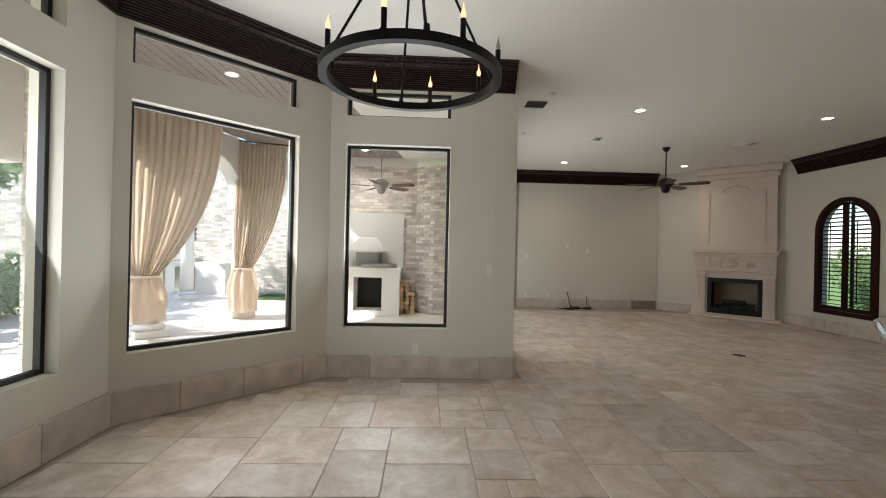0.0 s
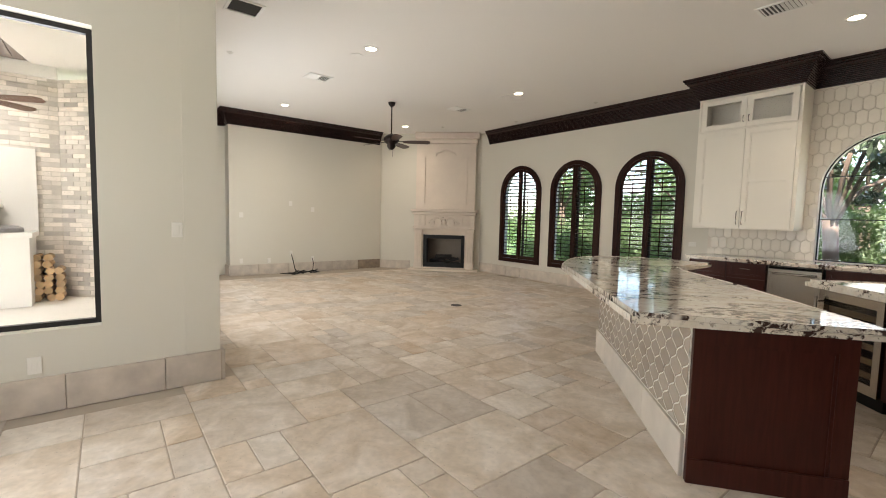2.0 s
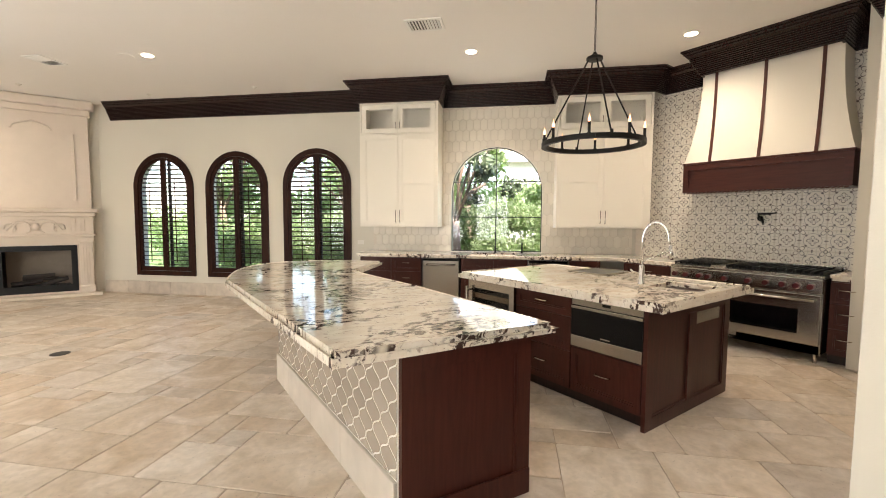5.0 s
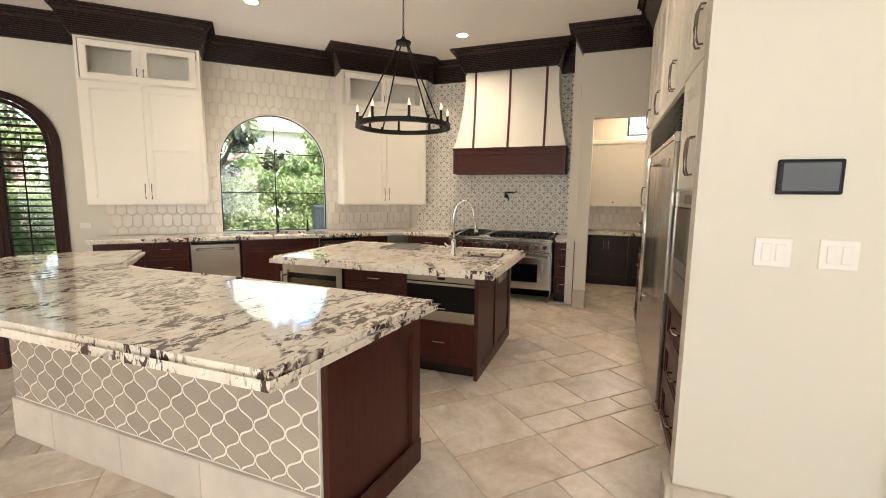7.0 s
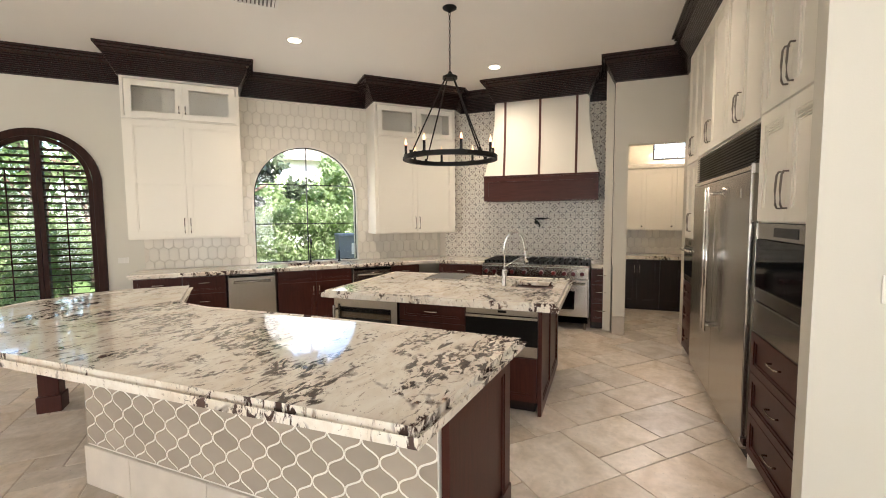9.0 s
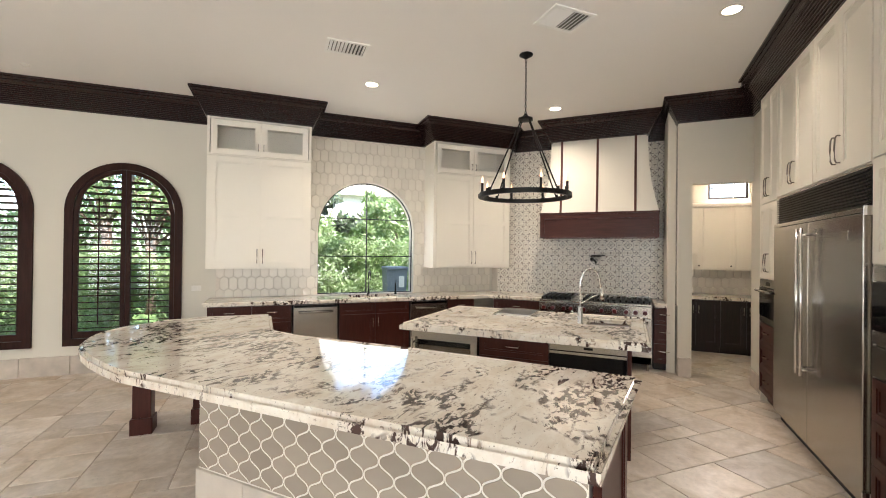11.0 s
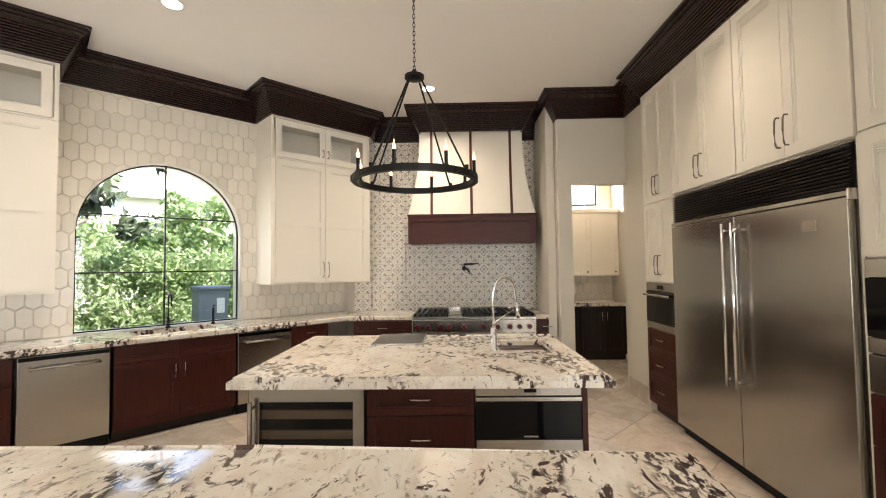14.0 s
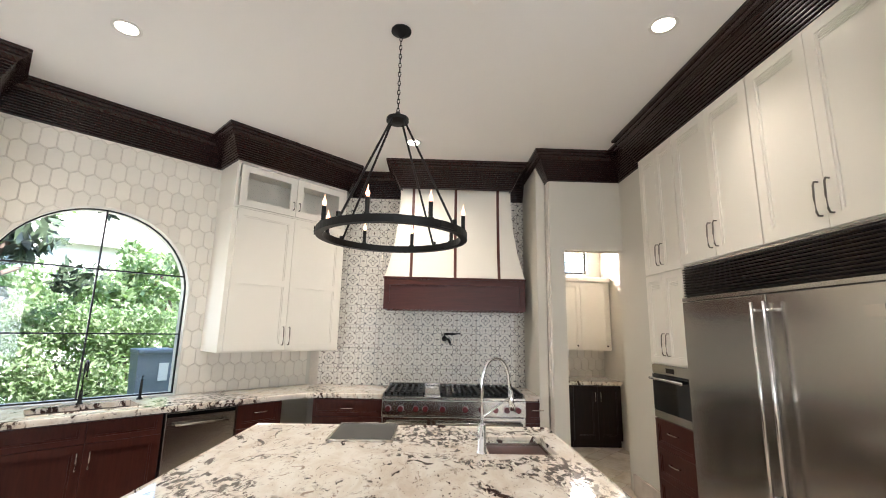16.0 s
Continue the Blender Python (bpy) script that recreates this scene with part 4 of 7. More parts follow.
part("griddle", box(0.45, 0.62, RF + 0.05, -0.12, 0.9205, 0.945, bevel=0.003), STEEL, rg, "steel griddle plate")
for x0, x1 in ((0.01, 0.52), (0.53, 1.52)):
    d = part("oven_door", box(x0, x1, RF - 0.012, RF + 0.029, 0.20, 0.725, bevel=0.006), STEEL, rg)
    part("oven_window", box(x0 + (x1 - x0) * 0.18, x1 - (x1 - x0) * 0.18, RF - 0.015, RF - 0.011, 0.30, 0.56), BLACK_GLASS, d)
    bm = cyl(bmesh.new(), (x0 + 0.04, RF - 0.065, 0.67), (x1 - 0.04, RF - 0.065, 0.67), 0.014)
    for x in (x0 + 0.06, x1 - 0.06):
        cyl(bm, (x, RF - 0.065, 0.67), (x, RF - 0.012, 0.67), 0.01)
    part("handle", bm, STEEL, d, smooth=True)
part("kick_plate", box(0.01, RWID - 0.01, RF + 0.03, RF + 0.05, 0.10, 0.19), STEEL, rg)
for x in (0.05, 1.48):
    for y in (RF + 0.08, -0.1):
        part("foot", cyl(bmesh.new(), (x, y, 0), (x, y, 0.10), 0.02), STEEL, rg)

# ---- hood ----
hood = thing("range_hood", frame_at(6.098, 4.61, -90), "tall flared cream range hood with mahogany valance and bronze ribs", "range hood")
HWID, HD = 1.70, 0.50
part("valance", box(0, HWID, -HD, 0, 1.86, 2.225, bevel=0.004), MAHOGANY_FLAT, hood)
part("valance_panel", slab(bmesh.new(), rect(0.0, HWID, 1.86, 2.225), [rect(0.07, HWID - 0.07, 1.93, 2.155)], -HD - 0.014, -HD - 0.001), MAHOGANY_FLAT, hood)
part("valance_cap", box(-0.012, HWID + 0.012, -HD - 0.022, 0, 2.226, 2.25, bevel=0.004), MAHOGANY_FLAT, hood)
for k in range(34):
    part("rope_twist", tube(bmesh.new(), [(0.05 + 0.048 * k, -HD + 0.008, 1.846), (0.068 + 0.048 * k, -HD + 0.004, 1.852), (0.086 + 0.048 * k, -HD + 0.008, 1.8585)], 0.008, 6), BRASS_STRIP, hood)
N = 12
bm = bmesh.new()
rows = []
prof = []
for k in range(N + 1):
    t = k / N
    c = (1 - t) ** 2.2
    prof.append((0.15 * (1 - c), HD - (HD - 0.40) * (1 - c), 2.2505 + (3.40 - 2.2505) * t))
for ix, d, z in prof:
    rows.append([bm.verts.new(p) for p in ((ix, 0, z), (ix, -d, z), (HWID - ix, -d, z), (HWID - ix, 0, z))])
for a, b in zip(rows, rows[1:]):
    for k in range(3):
        bm.faces.new((a[k], a[k + 1], b[k + 1], b[k]))
    bm.faces.new((a[3], a[0], b[0], b[3]))
bm.faces.new(rows[0])
bm.faces.new(rows[-1][::-1])
part("shell", bm, CREAM, hood)
for xc in (HWID / 2 - 0.535, HWID / 2, HWID / 2 + 0.535):
    rb = bmesh.new()
    rr = []
    for ix, d, z in prof:
        rr.append([rb.verts.new(p) for p in ((xc - 0.017, -d + 0.005, z), (xc - 0.017, -d - 0.008, z), (xc + 0.017, -d - 0.008, z), (xc + 0.017, -d + 0.005, z))])
    for a, b in zip(rr, rr[1:]):
        for k in range(4):
            rb.faces.new((a[k], a[(k + 1) % 4], b[(k + 1) % 4], b[k]))
    rb.faces.new(rr[0])
    rb.faces.new(rr[-1][::-1])
    part("rib", rb, BRASS_STRIP, hood, "bronze coloured rib")
part("filter", box(0.10, HWID - 0.10, -HD + 0.06, -0.06, 1.852, 1.8598), STEEL, hood)

pf = thing("pot_filler", frame_at(6.09, 3.86, -90, 1.50), "dark bronze folding pot filler on the tiled wall", "faucet")
part("wall_plate", cyl(bmesh.new(), (0, -0.012, 0.02), (0, -0.03, 0.02), 0.035, 0.03), IRON, pf, smooth=True)
part("arm", tube(bmesh.new(), [(0, -0.03, 0.02), (0, -0.07, 0.02), (0, -0.07, 0.08), (0.13, -0.10, 0.08), (0.14, -0.10, 0.075)], 0.014, 8), IRON, pf, smooth=True)
part("spout", tube(bmesh.new(), [(0.02, -0.08, 0.02), (0.05, -0.12, 0.01), (0.07, -0.13, -0.03), (0.07, -0.13, -0.06)], 0.015, 8), IRON, pf, smooth=True)
part("lever", tube(bmesh.new(), [(0.13, -0.10, 0.08), (0.20, -0.10, 0.09)], 0.010, 6), IRON, pf, smooth=True)

# ---- refrigerator wall ----
def tall_doors(c, x0, x1, z0, z1, pulls="low", y=0.0, hl=0.19):
    """A pair of cream doors with pulls where they meet."""
    m = (x0 + x1) / 2
    for a, b, hx in ((x0 + 0.004, m - 0.002, m - 0.035), (m + 0.002, x1 - 0.004, m + 0.035)):
        d = panel_door("door", c, a, b, z0 + 0.004, z1 - 0.004, y, CREAM, 0.07 if b - a > 0.35 else 0.055)
        for k in range(3):
            part("head_bead", box(a + 0.075 + 0.004 * k, b - 0.075 - 0.004 * k, y - 0.0135, y - 0.0045, z1 - 0.10 - 0.014 * k, z1 - 0.092 - 0.014 * k, bevel=0.002), CREAM, d)
        pull(d, hx, y - 0.02, z0 + 0.17 if pulls == "low" else z1 - 0.17, True, hl)


def rw(x):
    return RW @ Matrix.Translation((x, 0, 0))


c = thing("oven_cabinet", rw(0.64), "tall cream cabinet column with steam oven and mahogany drawers", "cabinet", "tall cabinets")
part("carcass", box(0.0, 0.605, 0.001, 0.60, 1.36, 3.37), CREAM, c)
part("lower_carcass", box(0.0, 0.605, 0.001, 0.60, 0.10, 0.885), MAHOGANY, c)
part("side_stile", box(-0.012, 0.0, -0.005, 0.60, 0.0, 3.37), CREAM, c)
part("plinth", box(0.0, 0.605, 0.06, 0.55, 0.0, 0.098), DARK_DOOR, c)
tall_doors(c, 0.0, 0.605, 2.18, 3.37)
tall_doors(c, 0.0, 0.605, 1.37, 2.175)
for z0, z1 in ((0.115, 0.37), (0.375, 0.63), (0.635, 0.88)):
    d = panel_door("drawer", c, 0.004, 0.60, z0, z1, 0.0, MAHOGANY, 0.045)
    pull(d, 0.30, -0.02, (z0 + z1) / 2 + 0.03, False)
ov = thing("steam_oven", rw(0.64), "built-in steam oven with black glass and steel bar handle", "oven")
part("body", box(0.004, 0.60, 0.0, 0.55, 0.888, 1.358), BLACK, ov)
part("control_panel", box(0.004, 0.60, -0.018, -0.001, 1.275, 1.358, bevel=0.003), STEEL, ov)
part("display", box(0.24, 0.37, -0.0195, -0.0175, 1.295, 1.335), BLACK_GLASS, ov)
d = part("door", box(0.004, 0.60, -0.022, -0.001, 0.955, 1.272, bevel=0.003), BLACK_GLASS, ov)
bm = cyl(bmesh.new(), (0.04, -0.065, 1.235), (0.565, -0.065, 1.235), 0.012)
for x in (0.08, 0.52):
    cyl(bm, (x, -0.065, 1.235), (x, -0.022, 1.235), 0.008)
part("handle", bm, STEEL, d, smooth=True)
part("lower_band", box(0.004, 0.60, -0.02, -0.001, 0.888, 0.953, bevel=0.003), STEEL, ov)

fr = thing("refrigerator", rw(1.25), "double-width stainless steel built-in refrigerator with black grille", "refrigerator")
part("body", box(0.006, 1.81, 0.001, 0.62, 0.09, 2.193), STEEL, fr)
for x0, x1, hx in ((0.012, 0.898, 0.85), (0.906, 1.795, 0.955)):
    d = part("door", box(x0, x1, -0.045, -0.002, 0.10, 1.89, bevel=0.005), STEEL, fr)
    bm = cyl(bmesh.new(), (hx, -0.105, 0.66), (hx, -0.105, 1.84), 0.0115)
    for z in (0.71, 1.79):
        cyl(bm, (hx, -0.105, z), (hx, -0.045, z), 0.010)
    part("handle", bm, CHROME, d, smooth=True)
part("badge", box(1.50, 1.60, -0.048, -0.0455, 1.73, 1.79, bevel=0.001), NICKEL, fr)
gl = part("grille", box(0.012, 1.80, -0.004, -0.001, 1.93, 2.18), BLACK, fr)
for k in range(11):
    z = 1.945 + k * 0.0215
    bm = box(0.02, 1.79, -0.012, 0.012, -0.0045, 0.0045)
    bmesh.ops.rotate(bm, verts=bm.verts, cent=(0, 0, 0), matrix=Matrix.Rotation(radians(28), 3, "X"))
    bmesh.ops.translate(bm, verts=bm.verts, vec=(0, -0.015, z))
    part("louvre", bm, LOUVRE, gl)
part("top_rail", box(0.012, 1.80, -0.045, -0.002, 1.895, 1.925, bevel=0.003), STEEL, fr)
part("toe_kick", box(0.012, 1.80, 0.02, 0.05, 0.0, 0.089), BLACK, fr)
for z in (0.12, 1.875):
    part("hinge", box(1.797, 1.812, -0.05, 0.0, z, z + 0.06, bevel=0.003), CHROME, fr)

c = thing("bridge_cabinet", rw(1.25), "row of cream cabinets bridging above the refrigerator", "cabinet", "tall cabinets")
part("carcass", box(0.0, 1.83, 0.001, 0.60, 2.197, 3.37), CREAM, c)
tall_doors(c, 0.0, 0.905, 2.20, 3.37)
tall_doors(c, 0.908, 1.825, 2.20, 3.37)
part("side_stile", box(1.817, 1.835, -0.005, 0.60, 0.0, 2.1965), CREAM, c)

c = thing("appliance_cabinet", rw(3.09), "tall cream cabinet column holding a built-in coffee machine", "cabinet", "tall cabinets")
part("carcass", box(0.0, 0.85, 0.001, 0.60, 1.57, 3.37), CREAM, c)
part("lower_carcass", box(0.0, 0.85, 0.001, 0.60, 0.10, 0.90), MAHOGANY, c)
part("plinth", box(0.0, 0.85, 0.06, 0.55, 0.0, 0.098), DARK_DOOR, c)
tall_doors(c, 0.0, 0.85, 2.215, 3.37)
tall_doors(c, 0.0, 0.85, 1.575, 2.21)
for z0, z1 in ((0.115, 0.375), (0.38, 0.64), (0.645, 0.895)):
    d = panel_door("drawer", c, 0.004, 0.846, z0, z1, 0.0, MAHOGANY, 0.05)
    pull(d, 0.425, -0.02, (z0 + z1) / 2 + 0.03, False)
cm = thing("coffee_machine", rw(3.09), "built-in coffee machine with black glass front above a warming drawer", "appliance")
part("body", box(0.004, 0.846, 0.0, 0.5, 0.904, 1.566), BLACK, cm)
part("upper_panel", box(0.004, 0.846, -0.02, -0.001, 1.475, 1.566, bevel=0.003), STEEL, cm)
part("display", box(0.30, 0.62, -0.022, -0.0195, 1.495, 1.545), BLACK_GLASS, cm)
part("front", box(0.004, 0.846, -0.022, -0.001, 1.18, 1.472, bevel=0.003), BLACK_GLASS, cm)
part("lower_band", box(0.004, 0.846, -0.022, -0.001, 1.10, 1.177, bevel=0.003), STEEL, cm)
part("warming_drawer", box(0.004, 0.846, -0.022, -0.001, 0.905, 1.092, bevel=0.004), STEEL, cm)

# touch panel and switches
tp = thing("touch_panel", TW @ Matrix.Translation((0.37, 0, 1.615)), "wall-mounted touch panel with glossy black screen", "tablet")
part("housing", box(-0.105, 0.105, -0.018, 0.0, -0.067, 0.067, bevel=0.008), BLACK, tp)
part("screen", box(-0.088, 0.088, -0.0195, -0.0182, -0.053, 0.053), mat("screen_glass", (0.004, 0.004, 0.004), 0.03, spec=0.22), tp)


def wall_plate(m, w, h, label, rockers=1, dark=False):
    p = thing("wall_plate", m, label, "switch", "wall plates")
    part("plate", box(-w / 2, w / 2, -0.008, 0.0, -h / 2, h / 2, bevel=0.003), WHITE_PLASTIC, p)
    for k in range(rockers):
        x = (k - (rockers - 1) / 2) * 0.046
        part("rocker", box(x - 0.016, x + 0.016, -0.012, -0.0082, -0.034, 0.034, bevel=0.002), BLACK if dark else WHITE_PLASTIC, p)
    return p


def at(m, x, z):
    return m @ Matrix.Translation((x, 0, z))


wall_plate(at(TW, 0.28, 1.32), 0.125, 0.115, "white double light switch plate beside the touch panel", 2)
wall_plate(at(TW, 0.49, 1.32), 0.125, 0.115, "white double light switch plate", 2)
wall_plate(at(CW, 1.89, 1.28), 0.075, 0.12, "white light switch plate beside the nook window")
wall_plate(at(CW, 1.03, 0.34), 0.075, 0.12, "white power outlet above the stone base")
wall_plate(at(WW, -4.26, 1.07), 0.12, 0.075, "white outlet plate beside the backsplash")
for x, z, l in ((0.24, 0.33, "white outlet plate low on the living room wall"), (0.85, 0.32, "white outlet plate low on the living room wall"), (1.37, 0.48, "white cable plate above loose cords"), (1.91, 0.33, "white outlet plate low on the living room wall"),
                (1.36, 1.68, "blank white plate on the living room wall"), (1.91, 1.55, "white plate with a dark jack on the wall"), (0.25, 1.38, "white thermostat plate on the living room wall")):
    wall_plate(at(BW, x, z), 0.07 if z < 1.3 else 0.085, 0.115, l)
cables = thing("cables", BW @ Matrix.Translation((1.6, -0.02, 0)), "tangle of loose black cables lying on the floor", "cable")
rnd = random.Random(4)
for k in range(6):
    bm = bmesh.new()
    p = [(-0.23, 0.01, 0.46), (-0.2, -0.04, 0.30), (-0.17, -0.08, 0.10)] if k < 2 else ([(0.3, 0.0, 0.33), (0.31, -0.04, 0.2), (0.28, -0.06, 0.02)] if k == 2 else [])
    q = Vector((-0.15 + 0.06 * k, -0.12, 0.008))
    for j in range(14):
        p.append(tuple(q))
        q = q + Vector((rnd.uniform(-0.17, 0.17), rnd.uniform(-0.08, 0.07), 0))
        q.z = 0.008 + 0.01 * (j % 2) + (0.05 if j == 4 else 0)
    part("cord", tube(bm, p, 0.009, 6), BLACK, cables, smooth=True)

# ---- fireplace ----
fpz = thing("fireplace", FW @ Matrix.Translation((1.82, -0.002, 0)), "carved limestone corner fireplace with tall panelled overmantel", "fireplace")
part("hearth", box(-0.93, 0.93, -0.42, 0.0, 0.0, 0.05, bevel=0.008), LIMESTONE, fpz)
for s in (-1, 1):
    x0, x1 = sorted((s * 0.80, s * 0.60))
    j = part("jamb", box(x0, x1, -0.24, 0.0, 0.051, 1.10, bevel=0.006), LIMESTONE, fpz)
    for k in range(4):
        xx = x0 + 0.035 + k * 0.043
        part("flute", box(xx, xx + 0.022, -0.252, -0.2405, 0.22, 0.98, bevel=0.004), LIMESTONE, j)
    part("foot", box(x0 - 0.012, x1 + 0.012, -0.262, 0.0, 0.0512, 0.18, bevel=0.006), LIMESTONE, j)
    part("capital", box(x0 - 0.018, x1 + 0.018, -0.268, 0.0, 1.02, 1.10, bevel=0.01), LIMESTONE, j)
part("frieze", box(-0.82, 0.82, -0.25, 0.0, 1.101, 1.50, bevel=0.006), LIMESTONE, fpz)
part("lower_ledge", box(-0.85, 0.85, -0.30, 0.0, 1.13, 1.17, bevel=0.012), LIMESTONE, fpz)
orn = bmesh.new()
for s in (-1, 1):
    for rr, cx in ((0.11, 0.17), (0.075, 0.33)):
        tube(orn, [(s * cx + rr * math.cos(a) * s, -0.255, 1.29 + rr * math.sin(a)) for a in [math.pi * k / 10 * 1.5 - 0.5 for k in range(11)]], 0.016, 6)
    tube(orn, [(0, -0.255, 1.42), (s * 0.1, -0.255, 1.44), (s * 0.25, -0.255, 1.41), (s * 0.38, -0.255, 1.24)], 0.014, 6)
lathe(orn, [(0.05, 1.24), (0.07, 1.30), (0.045, 1.38)], 12, (0, -0.25))
part("carving", orn, LIMESTONE, fpz, smooth=True)
for x in (-0.66, -0.53, 0.53, 0.66):
    part("bracket", box(x - 0.035, x + 0.035, -0.272, -0.2505, 1.21, 1.47, bevel=0.008), LIMESTONE, fpz)
part("mantel_shelf", box(-0.90, 0.90, -0.36, 0.0, 1.58, 1.645, bevel=0.012), LIMESTONE, fpz)
part("shelf_cove", box(-0.86, 0.86, -0.31, 0.0, 1.501, 1.5795, bevel=0.02), LIMESTONE, fpz)
part("overmantel", box(-0.80, 0.80, -0.13, 0.0, 1.646, 3.40), LIMESTONE, fpz)
part("cornice", box(-0.84, 0.90, -0.24, 0.0, 3.52, 3.685, bevel=0.03), LIMESTONE, fpz)
part("cornice_cove", box(-0.82, 0.84, -0.18, 0.0, 3.4005, 3.5195, bevel=0.02), LIMESTONE, fpz)
pm = bmesh.new()
for x in (-0.57, 0.57):
    bx(pm, x - 0.022, x + 0.022, -0.155, -0.131, 1.80, 3.05, bevel=0.006)
tube(pm, [(-0.28, -0.14, 3.08), (-0.24, -0.14, 3.15), (0, -0.14, 3.24), (0.24, -0.14, 3.15), (0.28, -0.14, 3.08)], 0.018, 6)
part("panel_moulding", pm, LIMESTONE, fpz)
ins = part("insert", slab(bmesh.new(), rect(-0.599, 0.599, 0.0505, 1.10), [rect(-0.54, 0.54, 0.10, 0.94)], -0.19, -0.002), LIMESTONE, fpz)
fb = part("firebox", open_box(-0.54, 0.54, -0.14, 0.40, 0.10, 0.94, 0.01), BLACK, fpz, "black metal firebox")
part("firebox_frame", slab(bmesh.new(), rect(-0.56, 0.56, 0.085, 0.96), [rect(-0.47, 0.47, 0.22, 0.86)], -0.205, -0.191), BLACK, fb)
part("refractory_panel", box(-0.52, 0.52, 0.36, 0.385, 0.12, 0.92), mat("firebrick", (0.30, 0.25, 0.20), 0.9, noise_scale=6, var=0.2), fb)
for k, (x, y, a) in enumerate(((-0.2, 0.05, 12), (0.12, 0.1, -18), (-0.02, -0.02, 4), (0.2, 0.0, 30), (-0.05, 0.12, -8))):
    bm = bmesh.new()
    dx = 0.22 * math.cos(radians(a))
    dz = 0.22 * math.sin(radians(a)) * 0.5
    zz = 0.26 + 0.06 * (k % 3)
    cyl(bm, (x - dx, y, zz - dz), (x + dx, y + 0.05, zz + dz), 0.045, 0.035, 9)
    part("log", bm, mat("charred_log", (0.035, 0.03, 0.027), 0.95, noise_scale=12, var=0.5, bump=0.6), fb, "charred ceramic log")
part("log_grate", box(-0.4, 0.4, -0.05, 0.2, 0.16, 0.20), BLACK, fb)

# ---- passage doors beyond the arch ----
HWF = frame_at(-8.9, 10.3, 45)
for n, (x0, x1) in enumerate(((0.0, 0.88), (1.06, 1.90))):
    d = tagged(part("door_%d" % (n + 1), box(x0, x1, -0.045, 0.0, 0.0, 2.36), DARK_DOOR), "nearly black panelled hall door, shut", "door", "", "structure")
    d.matrix_world = HWF
    part("panel", slab(bmesh.new(), rect(x0, x1, 0.0, 2.36), [rect(x0 + 0.12, x1 - 0.12, 0.25, 2.2)], -0.06, -0.0455), DARK_DOOR, d)
    part("door_handle", cyl(bmesh.new(), (x1 - 0.07, -0.06, 1.0), (x1 - 0.07, -0.11, 1.0), 0.025), NICKEL, d)

# ---- pantry ----
PB = frame_at(7.55, 2.65, -90)
wall("wall_pantry_back", PB, -0.1, 1.6, [rect(0.62, 1.22, 2.60, 3.0)], thick=0.2)
wall("wall_pantry_left", frame_at(5.34, 2.72, 0), 0.0, 2.3, thick=0.1)
wall("wall_pantry_right", frame_at(7.6, 1.20, 180), -0.1, 2.4, thick=0.1)
pw = plain_window("window_11", PB, 0.62, 1.22, 2.60, 3.0, 0.05, "small high pantry window with dark bars")
for x in (0.82, 1.02):
    part("glazing_bar", box(x - 0.007, x + 0.007, 0.055, 0.095, 2.635, 2.965), BLACK_FRAME, pw)
part("glazing_bar", box(0.655, 1.185, 0.06, 0.09, 2.793, 2.807), BLACK_FRAME, pw)
pc = thing("pantry_cabinet", PB @ Matrix.Translation((0.03, 0, 0)), "cream pantry wall cabinet with two doors and crown", "cabinet", "pantry cabinets")
part("body", box(0, 1.41, -0.34, -0.001, 1.36, 2.42), CREAM, pc)
part("cornice", box(-0.0, 1.412, -0.40, -0.001, 2.4205, 2.50, bevel=0.02), CREAM, pc)
for x0 in (0.01, 0.475, 0.94):
    d = panel_door("door", pc, x0, x0 + 0.46, 1.37, 2.41, -0.34, CREAM, 0.06)
    part("knob", lathe(bmesh.new(), [(0.008, 0), (0.014, 0.012), (0.010, 0.02)], 10), IRON, d).matrix_basis = Matrix.Translation((x0 + 0.4, -0.361, 1.43)) @ Matrix.Rotation(radians(90), 4, "X")
base_unit(PB @ Matrix.Translation((0.02, 0, 0)), 0.70, "doors", "dark mahogany pantry base cabinet with doors", "pantry cabinets", DARK_DOOR)
base_unit(PB @ Matrix.Translation((0.72, 0, 0)), 0.71, "doors", "dark mahogany pantry base cabinet with doors", "pantry cabinets", DARK_DOOR)
v0, v1 = PB @ Vector((0, -0.65, 0)), PB @ Vector((1.445, -0.001, 0))
granite_top("countertop", [(v0.x, v1.y), (v1.x, v1.y), (v1.x, v0.y), (v0.x, v0.y)], TOP, "white granite pantry countertop with brown veins")

